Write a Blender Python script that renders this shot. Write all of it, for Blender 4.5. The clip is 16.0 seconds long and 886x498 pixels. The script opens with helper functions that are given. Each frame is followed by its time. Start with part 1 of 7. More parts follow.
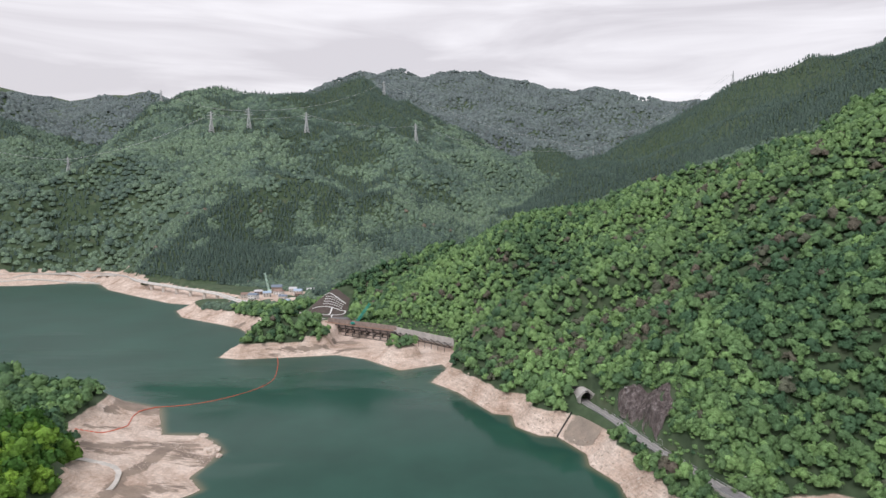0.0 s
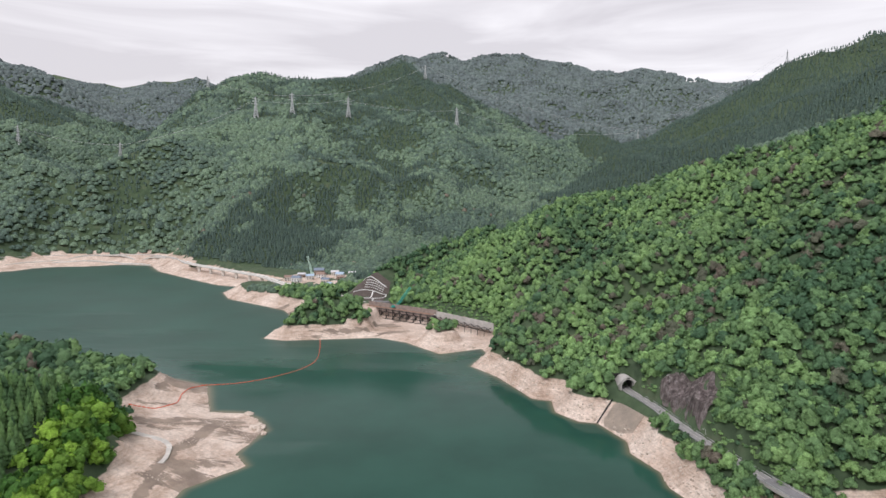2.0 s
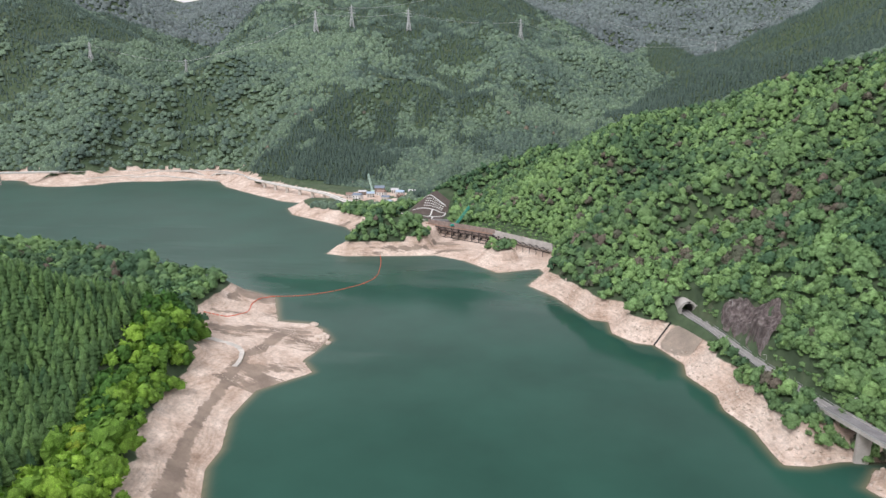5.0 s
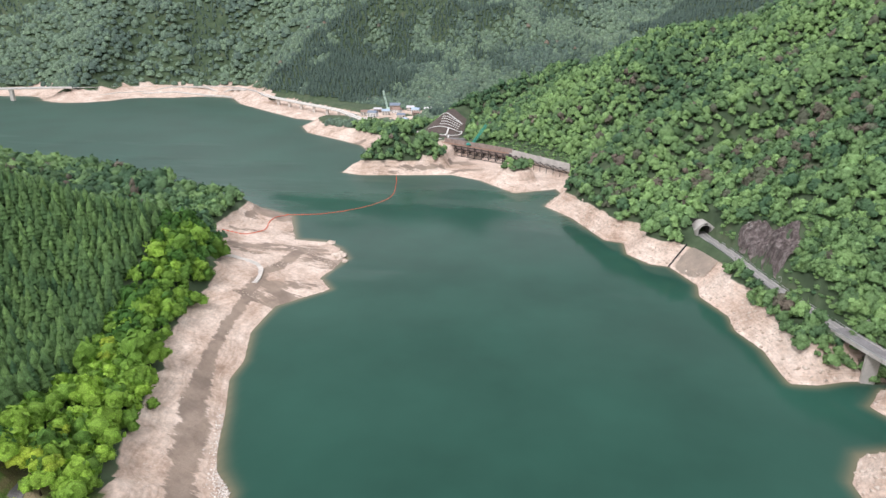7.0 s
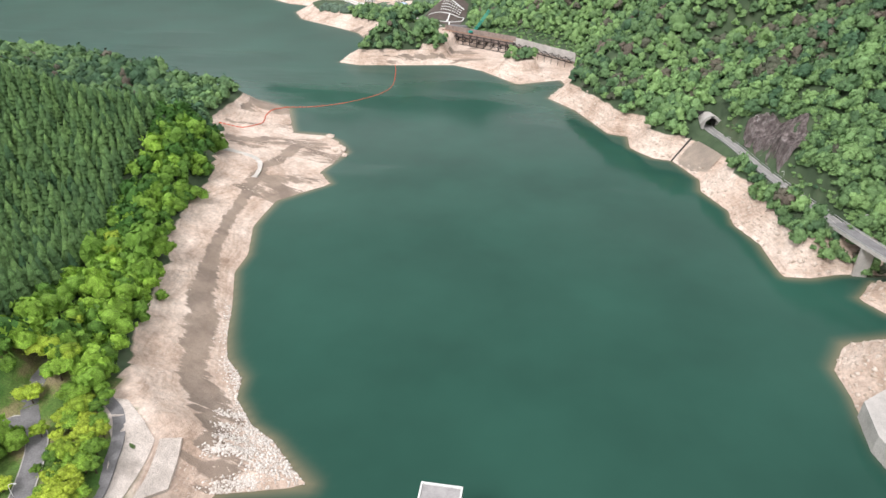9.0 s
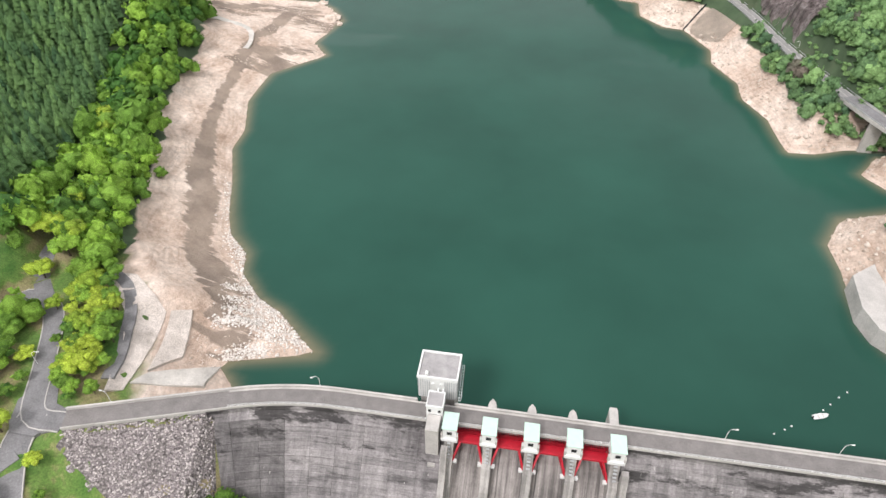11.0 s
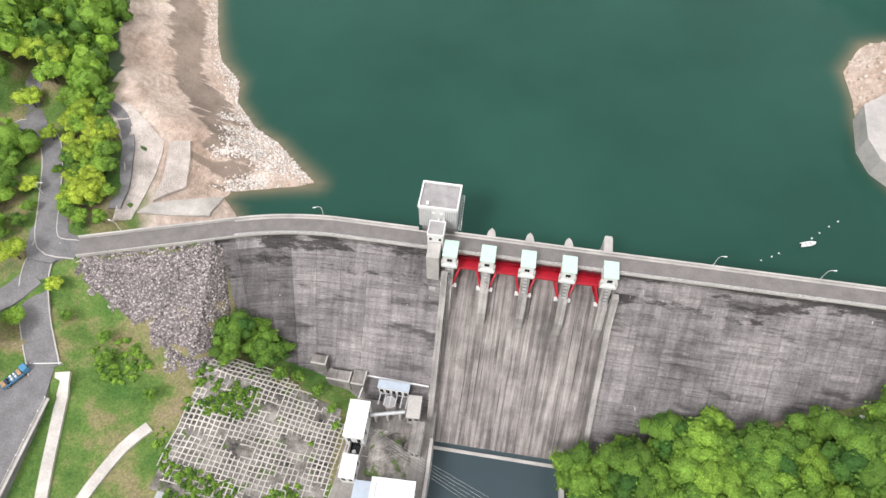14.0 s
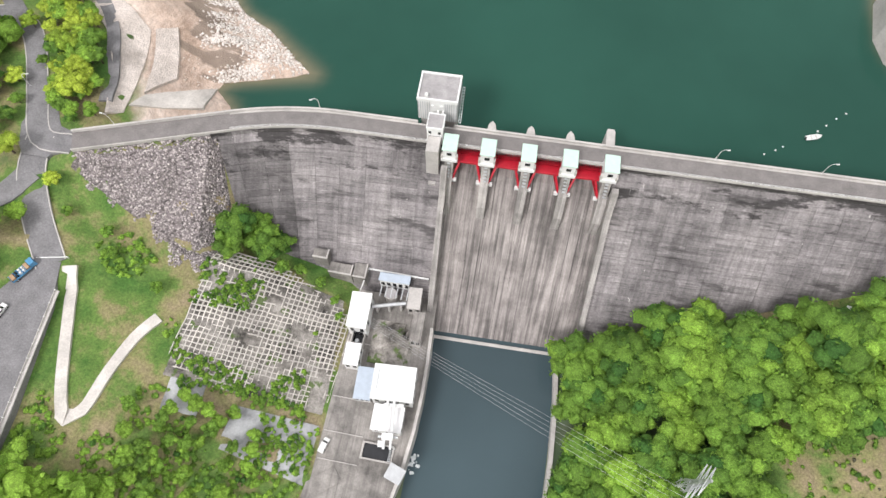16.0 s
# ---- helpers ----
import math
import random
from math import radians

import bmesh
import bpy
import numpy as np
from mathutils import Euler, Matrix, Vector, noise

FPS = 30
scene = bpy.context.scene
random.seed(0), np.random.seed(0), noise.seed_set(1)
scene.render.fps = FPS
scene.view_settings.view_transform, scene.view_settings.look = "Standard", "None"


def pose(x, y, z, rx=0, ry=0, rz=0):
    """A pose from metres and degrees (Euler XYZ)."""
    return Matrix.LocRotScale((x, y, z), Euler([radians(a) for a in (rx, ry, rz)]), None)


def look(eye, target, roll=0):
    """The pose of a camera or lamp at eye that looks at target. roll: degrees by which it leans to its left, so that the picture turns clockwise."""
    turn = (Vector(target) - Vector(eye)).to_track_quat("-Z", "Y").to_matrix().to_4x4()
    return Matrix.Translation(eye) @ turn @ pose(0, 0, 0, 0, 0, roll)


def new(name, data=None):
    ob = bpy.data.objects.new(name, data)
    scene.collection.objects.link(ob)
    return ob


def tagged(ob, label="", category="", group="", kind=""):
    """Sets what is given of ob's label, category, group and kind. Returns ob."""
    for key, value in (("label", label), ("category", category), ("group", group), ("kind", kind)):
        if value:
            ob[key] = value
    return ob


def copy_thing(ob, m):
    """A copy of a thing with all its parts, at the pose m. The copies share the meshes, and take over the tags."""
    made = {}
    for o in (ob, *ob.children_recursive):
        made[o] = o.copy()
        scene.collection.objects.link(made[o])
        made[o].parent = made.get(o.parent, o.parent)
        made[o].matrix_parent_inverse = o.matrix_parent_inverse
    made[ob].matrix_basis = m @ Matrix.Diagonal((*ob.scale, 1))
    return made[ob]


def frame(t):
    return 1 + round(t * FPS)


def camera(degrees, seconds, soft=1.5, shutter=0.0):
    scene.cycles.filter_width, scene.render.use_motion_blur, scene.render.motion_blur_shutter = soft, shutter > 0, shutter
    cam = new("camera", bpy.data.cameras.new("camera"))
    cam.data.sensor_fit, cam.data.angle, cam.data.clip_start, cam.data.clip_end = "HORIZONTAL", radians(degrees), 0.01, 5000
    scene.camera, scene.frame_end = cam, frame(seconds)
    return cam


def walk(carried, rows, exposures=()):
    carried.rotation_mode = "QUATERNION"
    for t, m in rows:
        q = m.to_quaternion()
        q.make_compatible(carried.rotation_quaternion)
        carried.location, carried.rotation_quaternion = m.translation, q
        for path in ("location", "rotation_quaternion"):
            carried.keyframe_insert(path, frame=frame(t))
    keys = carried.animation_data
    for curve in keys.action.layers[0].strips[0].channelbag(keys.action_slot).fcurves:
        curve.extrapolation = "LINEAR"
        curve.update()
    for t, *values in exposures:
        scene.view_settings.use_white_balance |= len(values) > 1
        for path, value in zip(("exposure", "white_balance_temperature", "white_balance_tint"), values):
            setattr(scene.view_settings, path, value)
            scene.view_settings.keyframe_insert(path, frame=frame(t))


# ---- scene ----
cam = camera(70.9, 16.0)
EYE = 157.0


def turned(yaw, pitch, roll=0.0):
    return pose(0, 0, EYE, 90 + pitch, 0, yaw) @ pose(0, 0, 0, 0, 0, roll)


# seconds, yaw, pitch, roll: the drone hovers, pans a little and tilts down to the dam
PATH = [(0, 0, -3.99, -.06), (.5, 1.16, -3.98, -.05), (1, 2.3, -3.98, 0), (1.5, 3.07, -4.38, 0), (2, 3.72, -5.41, .01), (2.5, 4.8, -5.84, .03),
        (3, 6.01, -5.91, .06), (3.5, 6.83, -6.97, .08), (4, 7.6, -8.84, .08), (4.2, 7.94, -9.59, .08), (6.3, 10.59, -17.96, .1), (6.5, 10.69, -18.59, .12),
        (7, 10.7, -20.24, .1), (7.5, 10.71, -22.03, .11), (8, 10.74, -24.12, .08), (8.5, 10.74, -26.95, .08), (9, 10.76, -29.93, .08), (9.2, 10.76, -31.09, .06),
        (11.3, 10.8, -42.88, .02), (11.5, 10.82, -43.96, .01), (12, 10.82, -46.61, -.03), (12.5, 10.84, -49.26, 0), (13, 10.84, -51.83, -.02),
        (13.5, 10.85, -54.22, -.04), (14, 10.84, -56.73, -.05), (14.5, 10.84, -59.23, -.07), (15, 10.83, -61.74, -.05), (15.5, 10.8, -64.25, -.05), (16, 10.8, -66.42, -.08)]
walk(cam, [(t, turned(*a)) for t, *a in PATH], exposures=[(0, 0.0, 6150, 16), (4.2, 0.18, 6150, 16), (7, 0.44, 6150, 16), (9, 0.57, 6250, 13.5), (16, 0.55, 6250, 13.5)])

# ---- sky and light: a bright overcast day ----
SUN_EL, SUN_AZ = 50, 205
world = bpy.data.worlds.new("overcast_sky")
scene.world = world
world.use_nodes = True
wn, wl = world.node_tree.nodes, world.node_tree.links
wn.clear()
w_out, w_bg, w_sky = wn.new("ShaderNodeOutputWorld"), wn.new("ShaderNodeBackground"), wn.new("ShaderNodeTexSky")
w_sky.sky_type, w_sky.sun_disc = "NISHITA", False
w_sky.sun_elevation, w_sky.sun_rotation, w_sky.air_density, w_sky.dust_density = radians(SUN_EL), radians(SUN_AZ), 1.0, 4.0
w_co, w_map, w_noise, w_ramp, w_mix = (wn.new("ShaderNode" + k) for k in ("TexCoord", "Mapping", "TexNoise", "ValToRGB", "MixRGB"))
w_map.inputs["Scale"].default_value = (1.2, 1.2, 9.0)
w_noise.inputs["Scale"].default_value, w_noise.inputs["Detail"].default_value, w_noise.inputs["Distortion"].default_value = 2.2, 7, 0.6
w_ramp.color_ramp.elements[0].position, w_ramp.color_ramp.elements[0].color = 0.36, (6.15, 5.85, 5.6, 1)
w_ramp.color_ramp.elements[1].position, w_ramp.color_ramp.elements[1].color = 0.66, (8.6, 8.35, 7.9, 1)
w_mix.inputs[0].default_value = 0.88
wl.new(w_co.outputs["Generated"], w_map.inputs[0]), wl.new(w_map.outputs[0], w_noise.inputs[0]), wl.new(w_noise.outputs["Fac"], w_ramp.inputs[0])
wl.new(w_sky.outputs[0], w_mix.inputs[1]), wl.new(w_ramp.outputs[0], w_mix.inputs[2]), wl.new(w_mix.outputs[0], w_bg.inputs[0])
w_bg.inputs[1].default_value = 0.128
wl.new(w_bg.outputs[0], w_out.inputs[0])
sun = new("sun", bpy.data.lights.new("sun", "SUN"))
sun.data.energy, sun.data.angle, sun.data.color = 1.5, radians(14), (1.0, 0.96, 0.9)
sun.matrix_world = look((0, 0, 900), (math.sin(radians(SUN_AZ)) * -500, math.cos(radians(SUN_AZ)) * -500, 900 - 500 * math.tan(radians(SUN_EL))))


# ---- materials ----
class Mat:
    """A small builder for node materials in world metres."""

    def __init__(self, name, rough=0.8, metal=0.0):
        self.m = bpy.data.materials.new(name)
        self.m.use_nodes = True
        self.n, self.l = self.m.node_tree.nodes, self.m.node_tree.links
        self.b = self.n["Principled BSDF"]
        self.b.inputs["Roughness"].default_value, self.b.inputs["Metallic"].default_value = rough, metal
        self.pos = self.n.new("ShaderNodeNewGeometry").outputs["Position"]

    def stretch(self, sx, sy, sz, rz=0):
        k = self.n.new("ShaderNodeMapping")
        k.inputs["Scale"].default_value, k.inputs["Rotation"].default_value = (sx, sy, sz), (0, 0, radians(rz))
        self.l.new(self.pos, k.inputs[0])
        return k.outputs[0]

    def noise(self, scale, detail=4, rough=0.55, co=None):
        k = self.n.new("ShaderNodeTexNoise")
        k.inputs["Scale"].default_value, k.inputs["Detail"].default_value, k.inputs["Roughness"].default_value = scale, detail, rough
        self.l.new(co or self.pos, k.inputs["Vector"])
        return k.outputs["Fac"]

    def cells(self, scale, out="Distance", co=None, feature="F1"):
        k = self.n.new("ShaderNodeTexVoronoi")
        k.feature = feature
        k.inputs["Scale"].default_value = scale
        self.l.new(co or self.pos, k.inputs["Vector"])
        return k.outputs[out]

    def ramp(self, fac, *stops):
        k = self.n.new("ShaderNodeValToRGB")
        e = k.color_ramp.elements
        while len(e) < len(stops):
            e.new(0.5)
        for el, (p, c) in zip(e, stops):
            el.position, el.color = p, (*(c if isinstance(c, tuple) else (c, c, c)), 1)
        self.l.new(fac, k.inputs[0])
        return k.outputs[0]

    def mix(self, fac, a, b, mode="MIX"):
        k = self.n.new("ShaderNodeMixRGB")
        k.blend_type = mode
        for i, v in zip(k.inputs, (fac, a, b)):
            if isinstance(v, (int, float)):
                i.default_value = v if i.type == "VALUE" else (v, v, v, 1)
            elif isinstance(v, tuple):
                i.default_value = (*v, 1)
            else:
                self.l.new(v, i)
        return k.outputs[0]

    def math(self, op, a, b=0.0):
        k = self.n.new("ShaderNodeMath")
        k.operation = op
        for i, v in zip(k.inputs, (a, b)):
            if isinstance(v, (int, float)):
                i.default_value = v
            else:
                self.l.new(v, i)
        return k.outputs[0]

    def axis(self, which):
        k = self.n.new("ShaderNodeSeparateXYZ")
        self.l.new(self.pos, k.inputs[0])
        return k.outputs[which]

    def attr(self, name):
        k = self.n.new("ShaderNodeAttribute")
        k.attribute_name = name
        return k.outputs["Fac"]

    def island(self):
        return self.n.new("ShaderNodeNewGeometry").outputs["Random Per Island"]

    def object_random(self):
        return self.n.new("ShaderNodeObjectInfo").outputs["Random"]

    def bump(self, height, strength=0.4, dist=0.1):
        k = self.n.new("ShaderNodeBump")
        k.inputs["Strength"].default_value, k.inputs["Distance"].default_value = strength, dist
        self.l.new(height, k.inputs["Height"])
        self.l.new(k.outputs[0], self.b.inputs["Normal"])
        return self

    def done(self, color=None):
        if color is not None:
            if isinstance(color, tuple):
                self.b.inputs["Base Color"].default_value = (*color, 1)
            else:
                self.l.new(color, self.b.inputs["Base Color"])
        return self.m


def plain(name, color, rough=0.7, metal=0.0, vary=0.12, scale=0.8):
    """A painted or cast surface with faint stains and grain."""
    k = Mat(name, rough, metal)
    dark, light = tuple(c * (1 - 2 * vary) for c in color), tuple(min(1, c * (1 + vary)) for c in color)
    c = k.ramp(k.mix(0.5, k.noise(scale, 5), k.noise(scale * 9, 3)), (0.35, dark), (0.65, light))
    return k.bump(k.noise(scale * 12, 3), 0.15, 0.02).done(c)


def leaf_mat(name, deep, fresh, brown=(0.17, 0.138, 0.105), contrast=1.0, gloss=0.25, clump=0.0):
    k = Mat(name, 0.75)
    k.b.inputs["Specular IOR Level"].default_value = gloss
    tint = k.attr("tint")
    c = k.ramp(tint, (0.0, deep), (0.45, tuple((a + b) / 2 for a, b in zip(deep, fresh))), (0.93, fresh), (0.955, tuple((a + b) / 2 for a, b in zip(deep, brown))), (1.0, brown))
    c = k.mix(0.5, c, k.ramp(k.noise(0.4, 3), (0.3, 0.65), (0.7, 1.4)), "MULTIPLY")
    c = k.mix(0.75 * contrast, c, k.ramp(k.noise(2.2, 5, 0.75), (0.34, 0.4), (0.52, 1.0), (0.66, 1.8)), "MULTIPLY")
    c = k.mix(0.4 * contrast, c, k.ramp(k.island(), (0, 0.6), (1, 1.45)), "MULTIPLY")
    c = k.mix(0.5, c, k.ramp(k.object_random(), (0, 0.7), (1, 1.3)), "MULTIPLY")
    if clump:
        c = k.mix(0.8, c, k.ramp(k.noise(clump, 4, 0.6), (0.36, 0.55), (0.5, 1.0), (0.64, 1.5)), "MULTIPLY")
        return k.bump(k.noise(clump, 4, 0.65), 0.8, 2.0).done(c)
    return k.bump(k.noise(2.2, 4, 0.7), 0.9 * contrast, 0.6).done(c)


LEAF = leaf_mat("broadleaf_foliage", (0.056, 0.12, 0.064), (0.205, 0.34, 0.125), (0.15, 0.125, 0.10))
# far-slope cedars; the blue cast in both tones is painted haze
CEDAR = leaf_mat("hazed_cedar_foliage", (0.05, 0.084, 0.073), (0.088, 0.138, 0.105), contrast=0.6)
SPRING = leaf_mat("yellow_green_foliage", (0.17, 0.29, 0.03), (0.40, 0.51, 0.055))
FRESH = leaf_mat("fresh_broadleaf_foliage", (0.045, 0.125, 0.024), (0.235, 0.40, 0.05))
NEAR_CEDAR = leaf_mat("cedar_plantation_foliage", (0.036, 0.086, 0.036), (0.11, 0.20, 0.062))
# distance haze is mixed into these two leaf colours, strongest on the ridges
MOUNTAIN = leaf_mat("hazed_mountain_foliage", (0.062, 0.104, 0.082), (0.128, 0.195, 0.122), contrast=0.3, gloss=0.4, clump=0.2)
DISTANT = leaf_mat("hazed_ridge_foliage", (0.09, 0.118, 0.12), (0.112, 0.148, 0.14), contrast=0.15, gloss=0.5, clump=0.05)
BARK = plain("bark", (0.10, 0.075, 0.055), 0.95, vary=0.25, scale=3)


def ground_mat():
    k = Mat("hillside_ground", 0.95)
    warp = k.noise(0.05, 5)
    rock = k.ramp(k.noise(0.035, 9, 0.68), (0.3, (0.38, 0.29, 0.225)), (0.44, (0.60, 0.49, 0.415)), (0.62, (0.77, 0.68, 0.61)))
    rock = k.mix(0.45, rock, k.ramp(k.noise(0.45, 7, 0.72), (0.36, 0.5), (0.6, 1.15)), "MULTIPLY")
    rock = k.mix(0.35, rock, k.ramp(k.noise(0.3, 8, 0.7, k.stretch(0.3, 0.3, 1.6)), (0.36, (0.55, 0.42, 0.30)), (0.6, (1.15, 1.1, 1.05))), "MULTIPLY")
    crack = k.cells(0.35, "Distance", None, "DISTANCE_TO_EDGE")
    rock = k.mix(0.14, rock, k.ramp(crack, (0.0, 0.45), (0.12, 1.05)), "MULTIPLY")
    mud = k.ramp(k.noise(0.08, 6), (0.4, (0.19, 0.15, 0.12)), (0.6, (0.30, 0.24, 0.19)))
    band = k.noise(1.0, 5, 0.6, k.stretch(0.02, 0.02, 1.5))
    rock = k.mix(0.32, rock, k.ramp(band, (0.38, (0.62, 0.52, 0.43)), (0.5, (0.95, 0.92, 0.9)), (0.62, (1.12, 1.1, 1.08))), "MULTIPLY")
    edge = k.math("ADD", k.attr("mud"), k.math("MULTIPLY", k.math("SUBTRACT", k.noise(1.0, 7, 0.65, k.stretch(0.07, 0.3, 0.1, -12)), 0.5), 1.15))
    rock = k.mix(k.ramp(edge, (0.46, 0.0), (0.56, 0.9)), rock, mud)
    wood = k.ramp(k.noise(0.06, 6), (0.35, (0.045, 0.078, 0.038)), (0.55, (0.07, 0.11, 0.055)), (0.75, (0.10, 0.118, 0.07)))
    wood = k.mix(0.3, wood, k.ramp(k.cells(0.14), (0.0, 1.3), (0.8, 0.4)), "MULTIPLY")
    lawn = k.ramp(k.noise(0.055, 7, 0.62), (0.36, (0.06, 0.145, 0.024)), (0.47, (0.125, 0.21, 0.045)), (0.53, (0.24, 0.23, 0.10)), (0.66, (0.30, 0.235, 0.155)))
    lawn = k.mix(0.7, lawn, k.ramp(k.noise(1.6, 9, 0.8), (0.36, 0.35), (0.64, 1.45)), "MULTIPLY")
    fac = k.ramp(k.math("ADD", k.attr("wood"), k.math("MULTIPLY", k.math("SUBTRACT", warp, 0.5), 0.9)), (0.42, 0.0), (0.56, 1.0))
    c = k.mix(k.attr("lawn"), k.mix(fac, rock, wood), lawn)
    bump = k.mix(fac, k.noise(0.4, 8, 0.7), k.cells(0.14))
    return k.bump(bump, 0.8, 1.0).done(c)


GROUND = ground_mat()


def water_mat(name, color, ripple, strength, wind=False):
    k = Mat(name, 0.07)
    k.b.inputs["IOR"].default_value = 1.33
    k.b.inputs["Specular IOR Level"].default_value = 0.25
    c = k.mix(k.ramp(k.noise(0.012, 4), (0.35, 0.0), (0.7, 1.0)), color, tuple(v * 1.35 for v in color))
    c = k.mix(k.math("MULTIPLY", k.math("POWER", k.attr("shallow"), 2.2), 0.6), c, (0.30, 0.235, 0.15))
    if wind:
        gust = k.math("ADD", k.noise(1.0, 4, 0.55, k.stretch(0.0035, 0.011, 1, 14)), k.math("MULTIPLY", k.math("SUBTRACT", k.axis(1), 560), 0.0011))
        k.l.new(k.ramp(gust, (0.36, 0.07), (0.62, 0.46)), k.b.inputs["Roughness"])
        k.l.new(k.ramp(gust, (0.36, 0.1), (0.62, 0.75)), k.b.inputs["Specular IOR Level"])
    return k.bump(k.noise(ripple, 6, 0.65), strength, 0.2).done(c)


WATER = water_mat("lake_water", (0.0205, 0.067, 0.050), 0.30, 0.15, True)
RIVER = water_mat("river_water", (0.05, 0.075, 0.085), 0.5, 0.35)


def concrete_mat(name, color, dark, streak=0.0):
    """Cast concrete; streak: how strongly rain has stained it."""
    k = Mat(name, 0.9)
    c = k.ramp(k.noise(0.12, 7, 0.65), (0.32, tuple(v * dark for v in color)), (0.55, color), (0.72, tuple(v * 1.25 for v in color)))
    if streak:
        s = k.noise(1.0, 6, 0.65, k.stretch(0.75, 0.035, 0.03, -1.8))
        c = k.mix(streak * 0.6, c, k.ramp(k.noise(1.0, 8, 0.75, k.stretch(3.0, 0.05, 0.05, -1.8)), (0.38, 0.45), (0.62, 1.3)), "MULTIPLY")
        c = k.mix(streak, c, k.ramp(s, (0.38, 0.16), (0.5, 0.8), (0.66, 1.45)), "MULTIPLY")
        thin = k.noise(1.0, 5, 0.6, k.stretch(1.5, 0.02, 0.02, -1.8))
        c = k.mix(k.ramp(thin, (0.60, 0.0), (0.68, min(1.0, streak * 1.3))), c, (0.03, 0.028, 0.027))
    c = k.mix(0.35, c, k.ramp(k.noise(2.5, 5), (0.35, 0.6), (0.65, 1.15)), "MULTIPLY")
    return k.bump(k.noise(5, 4), 0.3, 0.05).done(c)


CHUTE = concrete_mat("streaked_spillway_concrete", (0.34, 0.312, 0.297), 0.55, streak=0.62)
PALE = concrete_mat("pale_concrete", (0.52, 0.50, 0.475), 0.75)
ASPHALT = plain("asphalt", (0.215, 0.212, 0.217), 0.95, vary=0.18, scale=0.25)
CREST = plain("worn_crest_paving", (0.21, 0.197, 0.19), 0.95, vary=0.15, scale=0.3)
WHITE = plain("white_paint", (0.74, 0.75, 0.74), 0.5, vary=0.05)
RED = plain("red_paint", (0.50, 0.012, 0.03), 0.45, vary=0.12)


# ---- helpers for meshes ----
def mesh_of(name, verts, faces, material, smooth=False, tint=None):
    me = bpy.data.meshes.new(name)
    verts = np.asarray(verts, dtype=np.float32)
    faces = np.asarray(faces, dtype=np.int32)
    n = faces.shape[1]
    me.vertices.add(len(verts)), me.loops.add(faces.size), me.polygons.add(len(faces))
    me.vertices.foreach_set("co", verts.ravel())
    me.loops.foreach_set("vertex_index", faces.ravel())
    me.polygons.foreach_set("loop_start", np.arange(0, faces.size, n, dtype=np.int32))
    if smooth:
        me.polygons.foreach_set("use_smooth", np.ones(len(faces), dtype=bool))
    if tint is not None:
        me.attributes.new("tint", "FLOAT", "POINT").data.foreach_set("value", np.asarray(tint, dtype=np.float32))
    me.update(calc_edges=True)
    me.materials.append(material)
    return me


def part(name, bm, material, parent=None, label=""):
    """One mesh object from a bmesh, under a thing or a part."""
    me = bpy.data.meshes.new(name)
    bmesh.ops.recalc_face_normals(bm, faces=bm.faces)
    bm.to_mesh(me)
    bm.free()
    me.materials.append(material)
    ob = new(name, me)
    ob.parent = parent
    if label:
        ob["label"] = label
    return ob


def thing(name, m, label, category, group="", kind=""):
    ob = new(name)
    ob.matrix_world = m
    return tagged(ob, label, category, group, kind)


def box(bm, x0, x1, y0, y1, z0, z1, m=None, bevel=0.0):
    r = bmesh.ops.create_cube(bm, size=1.0, matrix=Matrix.Translation(((x0 + x1) / 2, (y0 + y1) / 2, (z0 + z1) / 2)) @ Matrix.Diagonal((abs(x1 - x0), abs(y1 - y0), abs(z1 - z0), 1)))
    if bevel:
        es = list({e for v in r["verts"] for e in v.link_edges})
        r = bmesh.ops.bevel(bm, geom=es, offset=bevel, segments=1, affect="EDGES")
    if m is not None:
        bmesh.ops.transform(bm, matrix=m, verts=r["verts"])
    return bm


def boxes(*rows, bevel=0.0):
    bm = bmesh.new()
    for r in rows:
        box(bm, *r, bevel=bevel)
    return bm


def bar(bm, a, b, w, h=None, sides=0):
    """A straight member from a to b."""
    a, b = Vector(a), Vector(b)
    d = b - a
    m = Matrix.Translation((a + b) / 2) @ d.to_track_quat("Z", "Y").to_matrix().to_4x4()
    if sides:
        bmesh.ops.create_cone(bm, cap_ends=True, segments=sides, radius1=w / 2, radius2=(h or w) / 2, depth=d.length, matrix=m)
    else:
        bmesh.ops.create_cube(bm, size=1.0, matrix=m @ Matrix.Diagonal((w, h or w, d.length, 1)))
    return bm


def bars(*rows, sides=0):
    bm = bmesh.new()
    for r in rows:
        bar(bm, *r, sides=sides)
    return bm


def tube(points, r, sides=5):
    """A round cable or bar through the points, as one skin."""
    bm, prev = bmesh.new(), None
    pts = [Vector(p) for p in points]
    for i, p in enumerate(pts):
        d = (pts[min(i + 1, len(pts) - 1)] - pts[max(i - 1, 0)]).normalized()
        a = d.cross(Vector((0, 0, 1)) if abs(d.z) < 0.9 else Vector((1, 0, 0))).normalized()
        b = d.cross(a)
        ring = [bm.verts.new(p + (a * math.cos(k * 2 * math.pi / sides) + b * math.sin(k * 2 * math.pi / sides)) * r) for k in range(sides)]
        if prev:
            for k in range(sides):
                bm.faces.new((prev[k], prev[(k + 1) % sides], ring[(k + 1) % sides], ring[k]))
        else:
            bm.faces.new(ring)
        prev = ring
    bm.faces.new(prev[::-1])
    return bm


